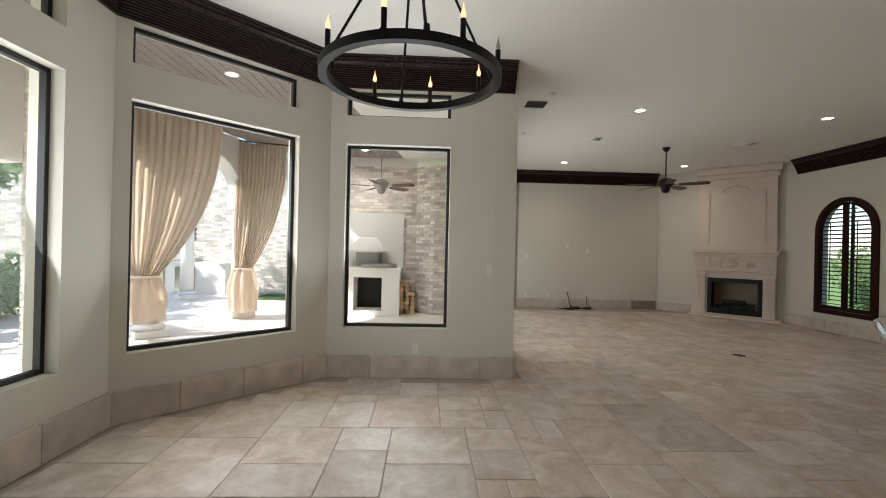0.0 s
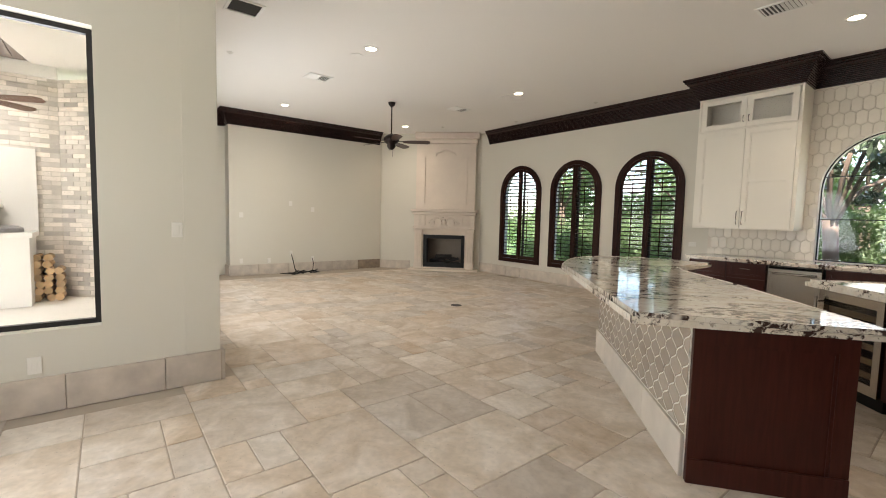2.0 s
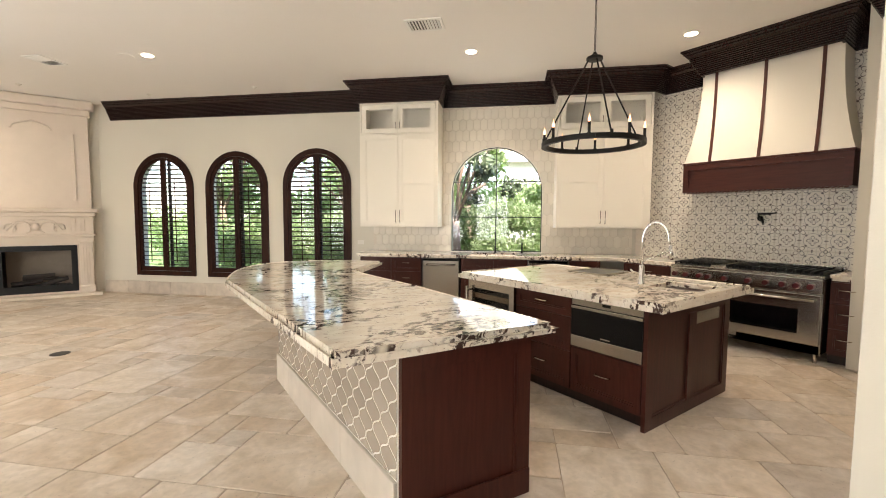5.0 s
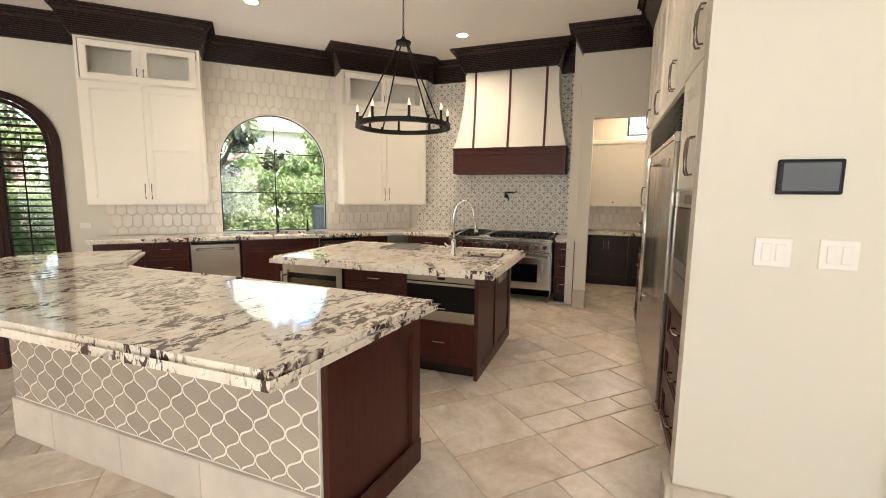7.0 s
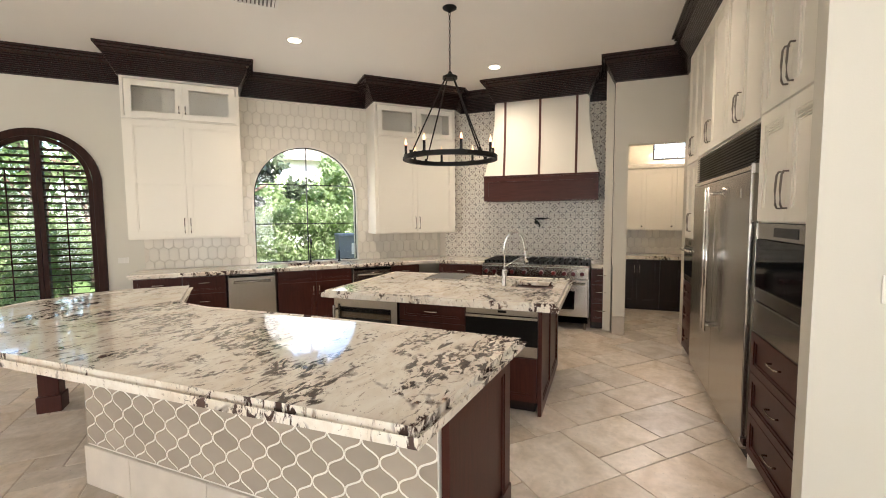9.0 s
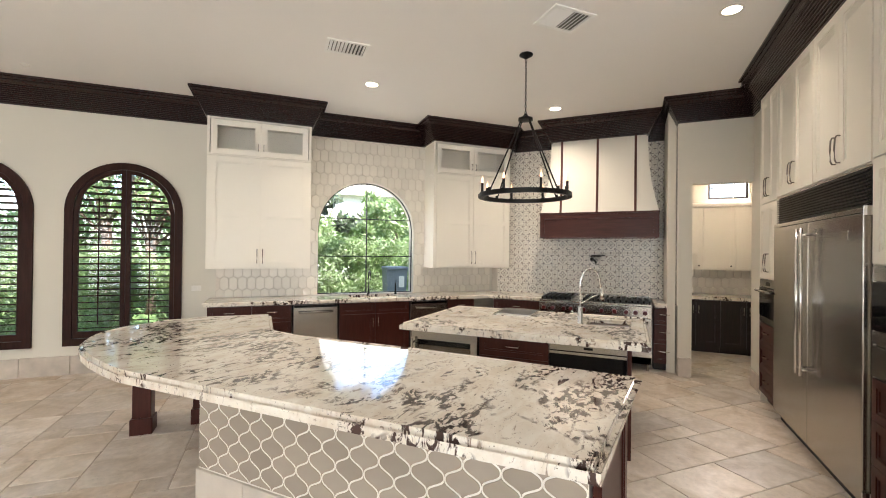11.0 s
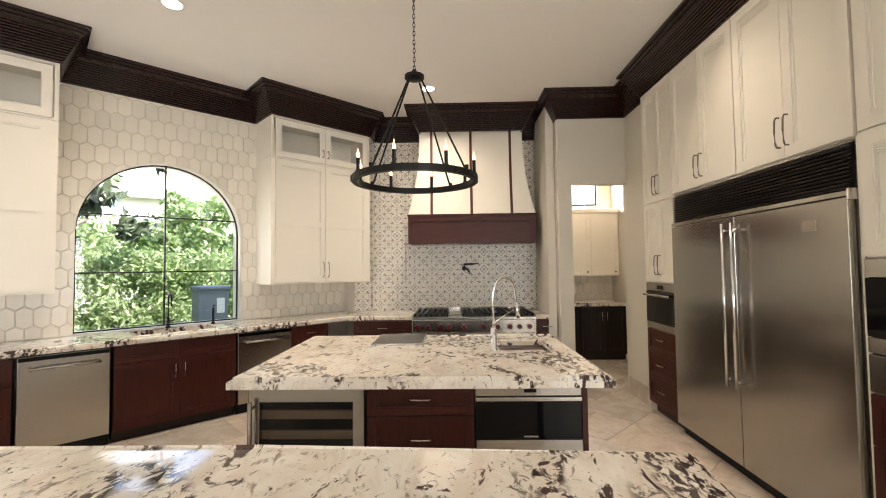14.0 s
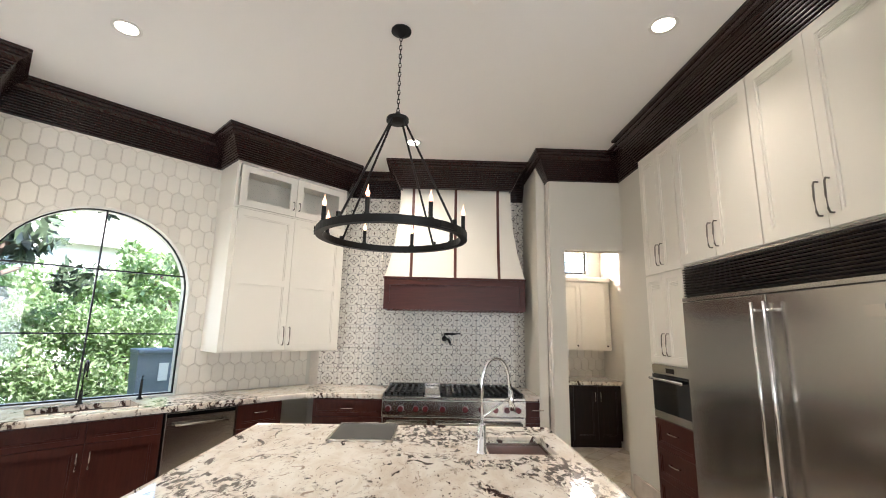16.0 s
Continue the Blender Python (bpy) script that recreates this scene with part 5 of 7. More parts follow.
# ---- chandeliers ----
def chandelier(x, y, zring, R, label, candles=8, unlit=(), turn=32.0):
    """A black hoop with candle lamps, three bars up to a cap and a chain to the ceiling."""
    c = thing("chandelier", Matrix.Translation((x, y, zring)), label, "chandelier", "wagon wheel chandeliers")
    part("hoop", ring(bmesh.new(), R, R, R - 0.042, -0.022, 0.022), IRON, c)
    for k in range(3):
        a = 2 * math.pi * (k + 0.12) / 3
        b = box(-0.05, 0.05, -0.004, 0.004, -0.017, 0.017)
        bmesh.ops.translate(b, verts=b.verts, vec=(0, R + 0.004, 0))
        bmesh.ops.rotate(b, verts=b.verts, cent=(0, 0, 0), matrix=Matrix.Rotation(a, 3, 'Z'))
        part("splice_plate", b, IRON, c)
    top = 0.80
    for k in range(4):
        a = 2 * math.pi * k / 4 + radians(turn + 23)
        b = cyl(bmesh.new(), (0.985 * R * math.cos(a), 0.985 * R * math.sin(a), 0.0), (0.05 * math.cos(a), 0.05 * math.sin(a), top), 0.0075, None, 8)
        cyl(b, (0.98 * R * math.cos(a), 0.98 * R * math.sin(a), 0.02), (0.98 * R * math.cos(a), 0.98 * R * math.sin(a), 0.05), 0.014, None, 8)
        part("bar", b, IRON, c)
    part("hub", lathe(bmesh.new(), [(0.02, top - 0.02), (0.075, top - 0.012), (0.075, top + 0.012), (0.03, top + 0.03), (0.012, top + 0.06)], 20), IRON, c)
    drop = CEIL - zring
    ch = bmesh.new()
    z, k = top + 0.05, 0
    while z < drop - 0.05:
        pts = []
        for j in range(9):
            a = 2 * math.pi * j / 8
            q = (0.009 * math.cos(a), 0.022 * math.sin(a))
            pts.append((q[0], 0, z + 0.02 + q[1]) if k % 2 else (0, q[0], z + 0.02 + q[1]))
        tube(ch, pts, 0.0032, 5)
        z += 0.034
        k += 1
    part("chain", ch, IRON, c)
    part("canopy", lathe(bmesh.new(), [(0.012, drop - 0.05), (0.03, drop - 0.035), (0.07, drop - 0.012), (0.07, drop - 0.001)], 20), IRON, c)
    for k in range(candles):
        a = 2 * math.pi * k / candles + radians(turn)
        px, py = (R - 0.021) * math.cos(a), (R - 0.021) * math.sin(a)
        cup = part("candle_sleeve", lathe(bmesh.new(), [(0.02, 0.0225), (0.02, 0.03), (0.013, 0.032), (0.013, 0.12)], 10, (px, py)), IRON, c)
        part("bulb", lathe(bmesh.new(), [(0.006, 0.121), (0.0125, 0.136), (0.011, 0.149), (0.005, 0.163), (0.002, 0.180), (0.0008, 0.194)], 10, (px, py)), BULB_OFF if k in unlit else BULB, cup, "unlit flame bulb" if k in unlit else "glowing flame bulb", smooth=True)
    return c


chandelier(3.13, 4.30, 2.21, 0.475, "black iron wagon wheel chandelier above the island")
chandelier(-1.76, 1.55, 2.41, 0.475, "black iron wagon wheel chandelier in the breakfast nook", 8, (0, 4))


def ceiling_fan(x, y, zc, drop, span, m_blade, m_body, label, turn=0.0, blades=5):
    f = thing("ceiling_fan", Matrix.Translation((x, y, zc)) @ Matrix.Rotation(radians(turn), 4, "Z"), label, "ceiling fan")
    part("canopy", lathe(bmesh.new(), [(0.02, -0.09), (0.06, -0.05), (0.075, -0.001)], 20), m_body, f, smooth=True)
    part("rod", cyl(bmesh.new(), (0, 0, -0.08), (0, 0, -drop + 0.1), 0.013), m_body, f)
    part("motor", lathe(bmesh.new(), [(0.03, -drop + 0.12), (0.09, -drop + 0.10), (0.15, -drop + 0.05), (0.16, -drop), (0.13, -drop - 0.05), (0.08, -drop - 0.08), (0.09, -drop - 0.12), (0.06, -drop - 0.17), (0.02, -drop - 0.19)], 24), m_body, f, smooth=True)
    for k in range(blades):
        a = 2 * math.pi * k / blades
        b = bmesh.new()
        outl = [(0.24, -0.045), (0.4, -0.075), (span - 0.05, -0.08), (span, -0.04), (span, 0.04), (span - 0.05, 0.08), (0.4, 0.075), (0.24, 0.045)]
        slab(b, outl, [], -0.004, 0.004, "z")
        bmesh.ops.rotate(b, verts=b.verts, cent=(0, 0, 0), matrix=Matrix.Rotation(radians(-13), 3, "X"))
        bmesh.ops.translate(b, verts=b.verts, vec=(0, 0, -drop - 0.03))
        bl = part("blade", b, m_blade, f)
        bl.matrix_basis = Matrix.Rotation(a, 4, "Z")
        part("blade_iron", box(0.12, 0.27, -0.018, 0.018, -drop - 0.028, -drop - 0.018), m_body, bl)
    part("pull_chain", cyl(bmesh.new(), (0.03, 0, -drop - 0.18), (0.03, 0, -drop - 0.33), 0.003, None, 6), m_body, f)
    return f


ceiling_fan(-2.71, 9.50, CEIL, 0.74, 0.78, wood("fan_blade", (0.03, 0.010, 0.007), (0.06, 0.02, 0.013), 0.35), mat("dark_bronze", (0.02, 0.012, 0.010), 0.35, 0.6), "dark bronze ceiling fan with five wooden blades", 6)

# ---- ceiling fittings ----
for x, y in ((-2.34, 6.79), (-0.25, 8.96), (-5.02, 9.62), (-2.91, 11.73), (3.21, 6.25), (4.96, 4.29), (2.97, 2.52)):
    dl = thing("downlight", Matrix.Translation((x, y, CEIL)), "recessed round downlight with white trim, lit", "downlight", "recessed downlights")
    part("trim_ring", ring(bmesh.new(), 0.1, 0.095, 0.07, -0.006, -0.0005, 28), WHITE_PLASTIC, dl)
    part("lamp_face", lathe(bmesh.new(), [(0.069, -0.002), (0.069, -0.001)], 24), DOWNLIGHT, dl, "glowing lamp face")
    sd = bpy.data.lights.new("downlight_lamp", "SPOT")
    sd.energy, sd.spot_size, sd.spot_blend, sd.shadow_soft_size, sd.color = (12 if y < 3 else 25 if x > 1.5 else 15), radians(140 if y > 3 else 110), 1.0, 0.06, (1.0, 0.85, 0.68)
    so = new("downlight_lamp", sd)
    so.matrix_world = look((x, y, CEIL - 0.02), (x, y, 0))
for x, y in ((-2.62, 7.03), (-0.49, 9.17)):
    sp_ = thing("ceiling_speaker", Matrix.Translation((x, y, CEIL)), "flush round white ceiling speaker", "speaker", "ceiling speakers")
    part("grille", lathe(bmesh.new(), [(0.10, -0.001), (0.10, -0.006), (0.09, -0.008)], 24), CEIL_PAINT, sp_)
for x, y in ((-4.39, 6.79), (-5.52, 7.94), (-6.70, 9.21), (1.24, 9.60), (-1.97, 11.79), (-0.18, 11.18), (-3.00, 5.33)):
    sp_ = thing("sprinkler", Matrix.Translation((x, y, CEIL)), "small white sprinkler cover on the ceiling", "sprinkler", "ceiling sprinklers")
    part("cover", lathe(bmesh.new(), [(0.045, -0.001), (0.045, -0.006), (0.03, -0.014), (0.008, -0.03)], 16), WHITE_PLASTIC, sp_)


VENT_WHITE = mat("vent_enamel", (0.85, 0.84, 0.80), 0.45)
VENT_SHADE = mat("vent_shade", (0.14, 0.135, 0.125), 0.8)


def vent(x, y, w, d, turn, label, dark=False):
    v = thing("ceiling_vent", Matrix.Translation((x, y, CEIL)) @ Matrix.Rotation(radians(turn), 4, "Z"), label, "air vent", "ceiling vents")
    part("frame", slab(bmesh.new(), rect(-w / 2, w / 2, -d / 2, d / 2), [rect(-w / 2 + 0.03, w / 2 - 0.03, -d / 2 + 0.03, d / 2 - 0.03)], -0.012, -0.0005, "z"), VENT_WHITE, v)
    # no duct is cut: this sheet's dark colour is the shade inside it
    part("backing", box(-w / 2 + 0.03, w / 2 - 0.03, -d / 2 + 0.03, d / 2 - 0.03, -0.003, -0.001), BLACK if dark else VENT_SHADE, v)
    if not dark:
        n = int((w - 0.06) / 0.034)
        for k in range(n):
            xx = -w / 2 + 0.03 + (k + 0.5) * (w - 0.06) / n
            b = box(-0.013, 0.013, -d / 2 + 0.03, d / 2 - 0.03, -0.001, 0.001)
            bmesh.ops.rotate(b, verts=b.verts, cent=(0, 0, 0), matrix=Matrix.Rotation(radians(28 if k < n / 2 else -28), 3, "Y"))
            bmesh.ops.translate(b, verts=b.verts, vec=(xx, 0, -0.011))
            part("slat", b, VENT_WHITE, v)
    return v


vent(-3.56, 7.91, 0.40, 0.30, 45, "white metal ceiling vent with slats")
vent(-1.42, 10.05, 0.40, 0.30, 45, "white metal ceiling vent with slats")
vent(2.29, 5.95, 0.42, 0.30, -45, "white metal ceiling vent with slats above the bar")
vent(2.58, 3.84, 0.42, 0.34, -45, "white metal ceiling vent with slats near the island")
vent(-3.41, 5.56, 0.36, 0.36, 45, "square ceiling vent with a black sheet for its shaded opening", True)
fd = thing("floor_drain", Matrix.Translation((-1.18, 7.88, 0.0)), "small dark round floor box cover", "floor box")
part("cover", lathe(bmesh.new(), [(0.09, 0.0), (0.09, 0.004), (0.07, 0.005)], 20), BLACK, fd)

# ---- tiled walls ----
def clip_poly(pts, x0, x1, z0, z1):
    for ax, lim, keep in ((0, x0, 1), (0, x1, -1), (1, z0, 1), (1, z1, -1)):
        out = []
        for i in range(len(pts)):
            a, b = pts[i - 1], pts[i]
            ia, ib = keep * (a[ax] - lim) >= 0, keep * (b[ax] - lim) >= 0
            if ia != ib:
                t = (lim - a[ax]) / (b[ax] - a[ax])
                out.append((a[0] + t * (b[0] - a[0]), a[1] + t * (b[1] - a[1])))
            if ib:
                out.append(b)
        pts = out
        if len(pts) < 3:
            return []
    return pts


def tile_mesh(pts, y0, y1):
    n = len(pts)
    cx, cz = sum(p[0] for p in pts) / n, sum(p[1] for p in pts) / n
    v = [(p[0], y0, p[1]) for p in pts] + [(cx + (p[0] - cx) * 0.955, y1, cz + (p[1] - cz) * 0.955) for p in pts]
    f = [tuple(range(n, 2 * n))] + [(i, n + i, n + (i + 1) % n, (i + 1) % n) for i in range(n)]
    me = bpy.data.meshes.new("tile")
    me.from_pydata(v, [], [tuple(reversed(q)) for q in f])
    return me


def tile_piece(me, material, parent, m, name="tile"):
    if not me.materials:
        me.materials.append(material)
    ob = new(name, me)
    ob.parent = parent
    ob.matrix_basis = m
    return ob


def hex_outline(w, h, a):
    return [(0, -h / 2), (w / 2, -a / 2), (w / 2, a / 2), (0, h / 2), (-w / 2, a / 2), (-w / 2, -a / 2)]


HXW, HXH, HXA = 0.118, 0.212, 0.142


def hex_field(m, x0, x1, z0, z1, holes, label, material, phase=0.0, hidden=()):
    """Elongated hexagon tiles with recessed joints, cut at the field's edges; holes: functions that say where no tile goes."""
    bed = tagged(part("backsplash", slab(bmesh.new(), rect(x0, x1, z0, z1), [o for o in holes if o], -0.004, -0.001), HEX_GROUT), label, "backsplash", "", "structure")
    bed.matrix_world = m
    full = tile_mesh(hex_outline(HXW - 0.006, HXH - 0.007, HXA - 0.003), -0.004, -0.012)
    pitch = (HXH + HXA) / 2
    j, z = 0, z0 + 0.02
    while z < z1 + HXH / 2:
        x = x0 + phase + (HXW / 2 if j % 2 else 0)
        while x < x1 + HXW / 2:
            pts = [(x + p[0], z + p[1]) for p in hex_outline(HXW - 0.006, HXH - 0.007, HXA - 0.003)]
            cut = clip_poly(pts, x0 + 0.002, x1 - 0.002, z0 + 0.002, z1 - 0.002)
            ok = len(cut) >= 3 and not any(a < x - HXW and x + HXW < b and 1.36 < z - HXH and z + HXH < 3.37 for a, b in hidden)
            if ok and holes and holes[0]:
                hx = holes[0]
                hx0, hx1, htop = min(p[0] for p in hx), max(p[0] for p in hx), max(p[1] for p in hx)
                inside = [hx0 < p[0] < hx1 and p[1] < arch_top(p[0], hx0, hx1, htop) for p in cut]
                if all(inside):
                    ok = False
                elif any(inside):
                    # pull the corners out of the opening towards the nearest edge of it
                    moved = []
                    for p, i in zip(cut, inside):
                        if i:
                            c = (hx0 + hx1) / 2
                            r = (hx1 - hx0) / 2
                            zc = htop - r
                            if p[1] > zc:
                                d = Vector((p[0] - c, p[1] - zc))
                                d = d.normalized() * (r + 0.004)
                                p = (c + d.x, zc + d.y)
                            else:
                                p = (hx0 - 0.004, p[1]) if p[0] < c else (hx1 + 0.004, p[1])
                        moved.append(p)
                    cut = moved
            if ok:
                if len(cut) == 6 and all(abs(a[0] - b[0]) + abs(a[1] - b[1]) < 1e-6 for a, b in zip(sorted(cut), sorted(pts))):
                    tile_piece(full, material, bed, Matrix.Translation((x, 0, z)))
                else:
                    tile_piece(tile_mesh(cut, -0.004, -0.012), material, bed, Matrix.Identity(4))
            x += HXW
        z += pitch
        j += 1
    return bed


hex_field(WW, -4.02, 0.33, TOP + 0.001, 3.38, [arch(-2.63, -1.10, TOP + 0.001, 2.71, n=28)], "cream elongated hexagon wall tiles with tan joints", HEX_TILE, 0.05, (K1, K2))
hex_field(PB, 0.0, 1.445, TOP + 0.001, 1.36, [], "cream hexagon tiles behind the pantry counter", HEX_TILE)
SIDE = frame_at(6.10, 2.70, 180)
hex_field(SIDE, 0.0, 0.88, TOP + 0.001, 3.38, [], "cream elongated hexagon tiles on the range alcove side", HEX_TILE, 0.04)


def motif_material():
    """Glazed tile with a grey printed flower in the middle and quarter flowers at its corners; the tile's own x and z are the print's."""
    m = bpy.data.materials.new("patterned_tile")
    m.use_nodes = True
    nt = m.node_tree
    b = nt.nodes["Principled BSDF"]
    b.inputs["Roughness"].default_value = 0.3
    tc = nt.nodes.new("ShaderNodeTexCoord")
    sep = nt.nodes.new("ShaderNodeSeparateXYZ")
    nt.links.new(tc.outputs["Object"], sep.inputs[0])

    def op(kind, a, c=None, d=None):
        n = nt.nodes.new("ShaderNodeMath")
        n.operation = kind
        for i, q in enumerate((a, c, d)):
            if q is None:
                continue
            if isinstance(q, (int, float)):
                n.inputs[i].default_value = q
            else:
                nt.links.new(q, n.inputs[i])
        return n.outputs[0]

    def band(v, lo, hi, soft):
        """1 between lo and hi."""
        return op("MULTIPLY", op("SMOOTH_MIN", op("MAXIMUM", op("MULTIPLY", op("SUBTRACT", v, lo), 1 / soft), 0.0), 1.0, 0.05),
                  op("SMOOTH_MIN", op("MAXIMUM", op("MULTIPLY", op("SUBTRACT", hi, v), 1 / soft), 0.0), 1.0, 0.05))

    half = 0.125
    ax, az = op("ABSOLUTE", sep.outputs[0]), op("ABSOLUTE", sep.outputs[2])

    def flower(x, z, petals, r_in, r_out, phase):
        r = op("SQRT", op("ADD", op("MULTIPLY", x, x), op("MULTIPLY", z, z)))
        th = op("ARCTAN2", z, x)
        lobe = op("ABSOLUTE", op("COSINE", op("ADD", op("MULTIPLY", th, petals / 2.0), phase)))
        edge = op("MULTIPLY_ADD", lobe, r_out - r_in, r_in)
        return r, op("SUBTRACT", edge, r)

    r1, d1 = flower(sep.outputs[0], sep.outputs[2], 4, 0.018, 0.062, 0.0)
    ring1 = band(d1, 0.0, 0.012, 0.004)
    core = band(r1, -1.0, 0.012, 0.004)
    r1b, d1b = flower(sep.outputs[0], sep.outputs[2], 4, 0.010, 0.050, math.pi / 2)
    ring1b = band(d1b, 0.002, 0.010, 0.004)
    cx, cz = op("SUBTRACT", half, ax), op("SUBTRACT", half, az)
    r2, d2 = flower(cx, cz, 4, 0.02, 0.075, math.pi / 2)
    ring2 = band(d2, 0.0, 0.013, 0.004)
    core2 = band(r2, 0.012, 0.024, 0.004)
    ex, ez = cx, az
    r3 = op("ADD", op("MULTIPLY", ex, 1.0), op("MULTIPLY", ez, 2.2))
    leaf3 = band(r3, -1.0, 0.028, 0.006)
    r4 = op("ADD", op("MULTIPLY", ax, 2.2), op("MULTIPLY", cz, 1.0))
    leaf4 = band(r4, -1.0, 0.028, 0.006)
    medallion = band(r1, 0.083, 0.092, 0.004)
    arc = band(r2, 0.083, 0.090, 0.004)
    bud = band(op("ADD", op("ABSOLUTE", op("SUBTRACT", ax, 0.062)), op("ABSOLUTE", op("SUBTRACT", az, 0.062))), -1.0, 0.017, 0.004)
    lace = op("MAXIMUM", op("MAXIMUM", op("MULTIPLY", medallion, 0.7), op("MULTIPLY", arc, 0.5)), bud)
    allp = op("MAXIMUM", op("MAXIMUM", op("MAXIMUM", op("MAXIMUM", ring1, lace), core), op("MAXIMUM", ring2, core2)), op("MAXIMUM", op("MAXIMUM", leaf3, leaf4), ring1b))
    nz = nt.nodes.new("ShaderNodeTexNoise")
    nz.inputs["Scale"].default_value, nz.inputs["Detail"].default_value = 55, 4
    nt.links.new(tc.outputs["Object"], nz.inputs["Vector"])
    worn = op("MULTIPLY", allp, op("MULTIPLY_ADD", nz.outputs["Fac"], 1.0, 0.5))
    oi = nt.nodes.new("ShaderNodeObjectInfo")
    tint = nt.nodes.new("ShaderNodeMix")
    tint.data_type = "RGBA"
    tint.inputs[6].default_value, tint.inputs[7].default_value = (0.055, 0.055, 0.062, 1), (0.13, 0.085, 0.06, 1)
    nt.links.new(oi.outputs["Random"], tint.inputs[0])
    mx = nt.nodes.new("ShaderNodeMix")
    mx.data_type = "RGBA"
    mx.inputs[6].default_value = (0.70, 0.66, 0.58, 1)
    nt.links.new(op("MINIMUM", worn, 1.0), mx.inputs[0])
    nt.links.new(tint.outputs[2], mx.inputs[7])
    nt.links.new(mx.outputs[2], b.inputs["Base Color"])
    return m


MOTIF = motif_material()
bed = tagged(part("backsplash", box(0.0, 2.86, -0.004, -0.001, TOP + 0.001, 3.38), HEX_GROUT), "patterned grey and white cement tiles behind the range", "backsplash", "", "structure")
bed.matrix_world = HW
sq = tile_mesh([(-0.1235, -0.1235), (0.1235, -0.1235), (0.1235, 0.1235), (-0.1235, 0.1235)], -0.004, -0.010)
for i in range(12):
    for j in range(10):
        x, z = 2.86 - 0.125 - i * 0.25, 3.38 - 0.125 - j * 0.25
        if x > 0.12 and z > TOP + 0.05:
            tile_piece(sq, MOTIF, bed, Matrix.Translation((x, 0, z)))
        elif x > 0.12:
            tile_piece(tile_mesh(clip_poly([(-0.1235, -0.1235), (0.1235, -0.1235), (0.1235, 0.1235), (-0.1235, 0.1235)], -1, 1, TOP + 0.003 - z, 1), -0.004, -0.010), MOTIF, bed, Matrix.Translation((x, 0, z)))

# lantern tiles of the bar
AW_, AH_ = 0.18, 0.168


def lantern(w, h):
    q = []
    for k in range(7):
        s = k / 7
        q.append((w / 2 * (s - math.sin(2 * math.pi * s) / (2 * math.pi) * 0.97), h / 2 * (1 - s)))
    # from the top round to the right, then mirrored
    right = q + [(w / 2, 0)] + [(x, -z) for x, z in reversed(q[1:])]
    return right + [(0, -h / 2)] + [(-x, z) for x, z in reversed(right[1:])]


lan = lantern(AW_ - 0.0125, AH_ - 0.0145)[::-1]
lfull = tile_mesh(lan, -0.0005, -0.0022)
j, z = 0, 0.243
while z < 0.87 + AH_ / 2:
    x = (AW_ / 2 if j % 2 else 0.0)
    while x < BL + AW_ / 2:
        pts = [(x + p[0], z + p[1]) for p in lan]
        cut = clip_poly(pts, 0.003, BL - 0.003, 0.254, 0.866)
        if len(cut) >= 3:
            if cut and abs(len(cut) - len(lan)) == 0 and min(p[0] for p in pts) > 0.003 and max(p[0] for p in pts) < BL - 0.003 and min(p[1] for p in pts) > 0.254 and max(p[1] for p in pts) < 0.866:
                tile_piece(lfull, ARAB_TILE, bar, BF @ Matrix.Translation((x, 0, z)))
            else:
                tile_piece(tile_mesh(cut, -0.0005, -0.0022), ARAB_TILE, bar, BF)
        x += AW_
    z += AH_ / 2
    j += 1

# ---- outdoors ----
ground = tagged(part("ground", slab(bmesh.new(), [(-400, -400), (400, -400), (400, 400), (-400, 400)], [ROOM], -0.16, -0.13, "z"), GRASS), "mown lawn round the house", "ground", "", "structure")
patio = tagged(part("pavement", slab(bmesh.new(), [(-3.2, 4.4), (-8.1, 9.3), (-12.5, 5.0), (-17, 9), (-21, 4), (-13, -4), (-6, -6), (-3.0, -1.2), (-4.72, 0.7), (-4.72, 2.9)], [], -0.1295, -0.04, "z"), PATIO), "pale stone patio floor in the sun", "patio", "", "structure")


def brick_wall(name, m, x1, z1, label, holes=(), proud=300, thick=0.3):
    """A brick wall: mortar core with courses of bricks, uneven in tone and depth."""
    w = tagged(part(name, slab(bmesh.new(), rect(0, x1, -0.05, z1), holes, 0.012, thick), MORTAR), label, "wall", "", "structure")
    w.matrix_world = m
    rnd = random.Random(len(label) + int(x1 * 10))
    verts, faces = [], []
    bl, bh = 0.235, 0.075
    z, j = 0.0, 0
    while z < z1 - 0.02:
        x = -(j % 2) * bl / 2
        while x < x1:
            a, b = max(0, x + 0.004), min(x1, x + bl - 0.006)
            c = ((a + b) / 2, z + bh / 2)
            blocked = any(min(p[0] for p in h) - 0.05 < c[0] < max(p[0] for p in h) + 0.05 and min(p[1] for p in h) < c[1] < max(p[1] for p in h) for h in holes)
            if b - a > 0.03 and not blocked:
                y = rnd.uniform(-0.006, 0.004)
                o = len(verts)
                za, zb = z + 0.004, min(z1, z + bh - 0.006)
                verts += [(a, y, za), (b, y, za), (b, y, zb), (a, y, zb), (a, 0.013, za), (b, 0.013, za), (b, 0.013, zb), (a, 0.013, zb)]
                faces += [(o, o + 1, o + 2, o + 3), (o + 1, o, o + 4, o + 5), (o + 2, o + 1, o + 5, o + 6), (o + 3, o + 2, o + 6, o + 7), (o, o + 3, o + 7, o + 4)]
            x += bl
        z += bh
        j += 1
    me = bpy.data.meshes.new("brick_courses")
    me.from_pydata(verts, [], faces)
    me.materials.append(BRICK)
    ob = new("brick_courses", me)
    ob.parent = w
    tagged(ob, "", "", "", "stuff")
    return w


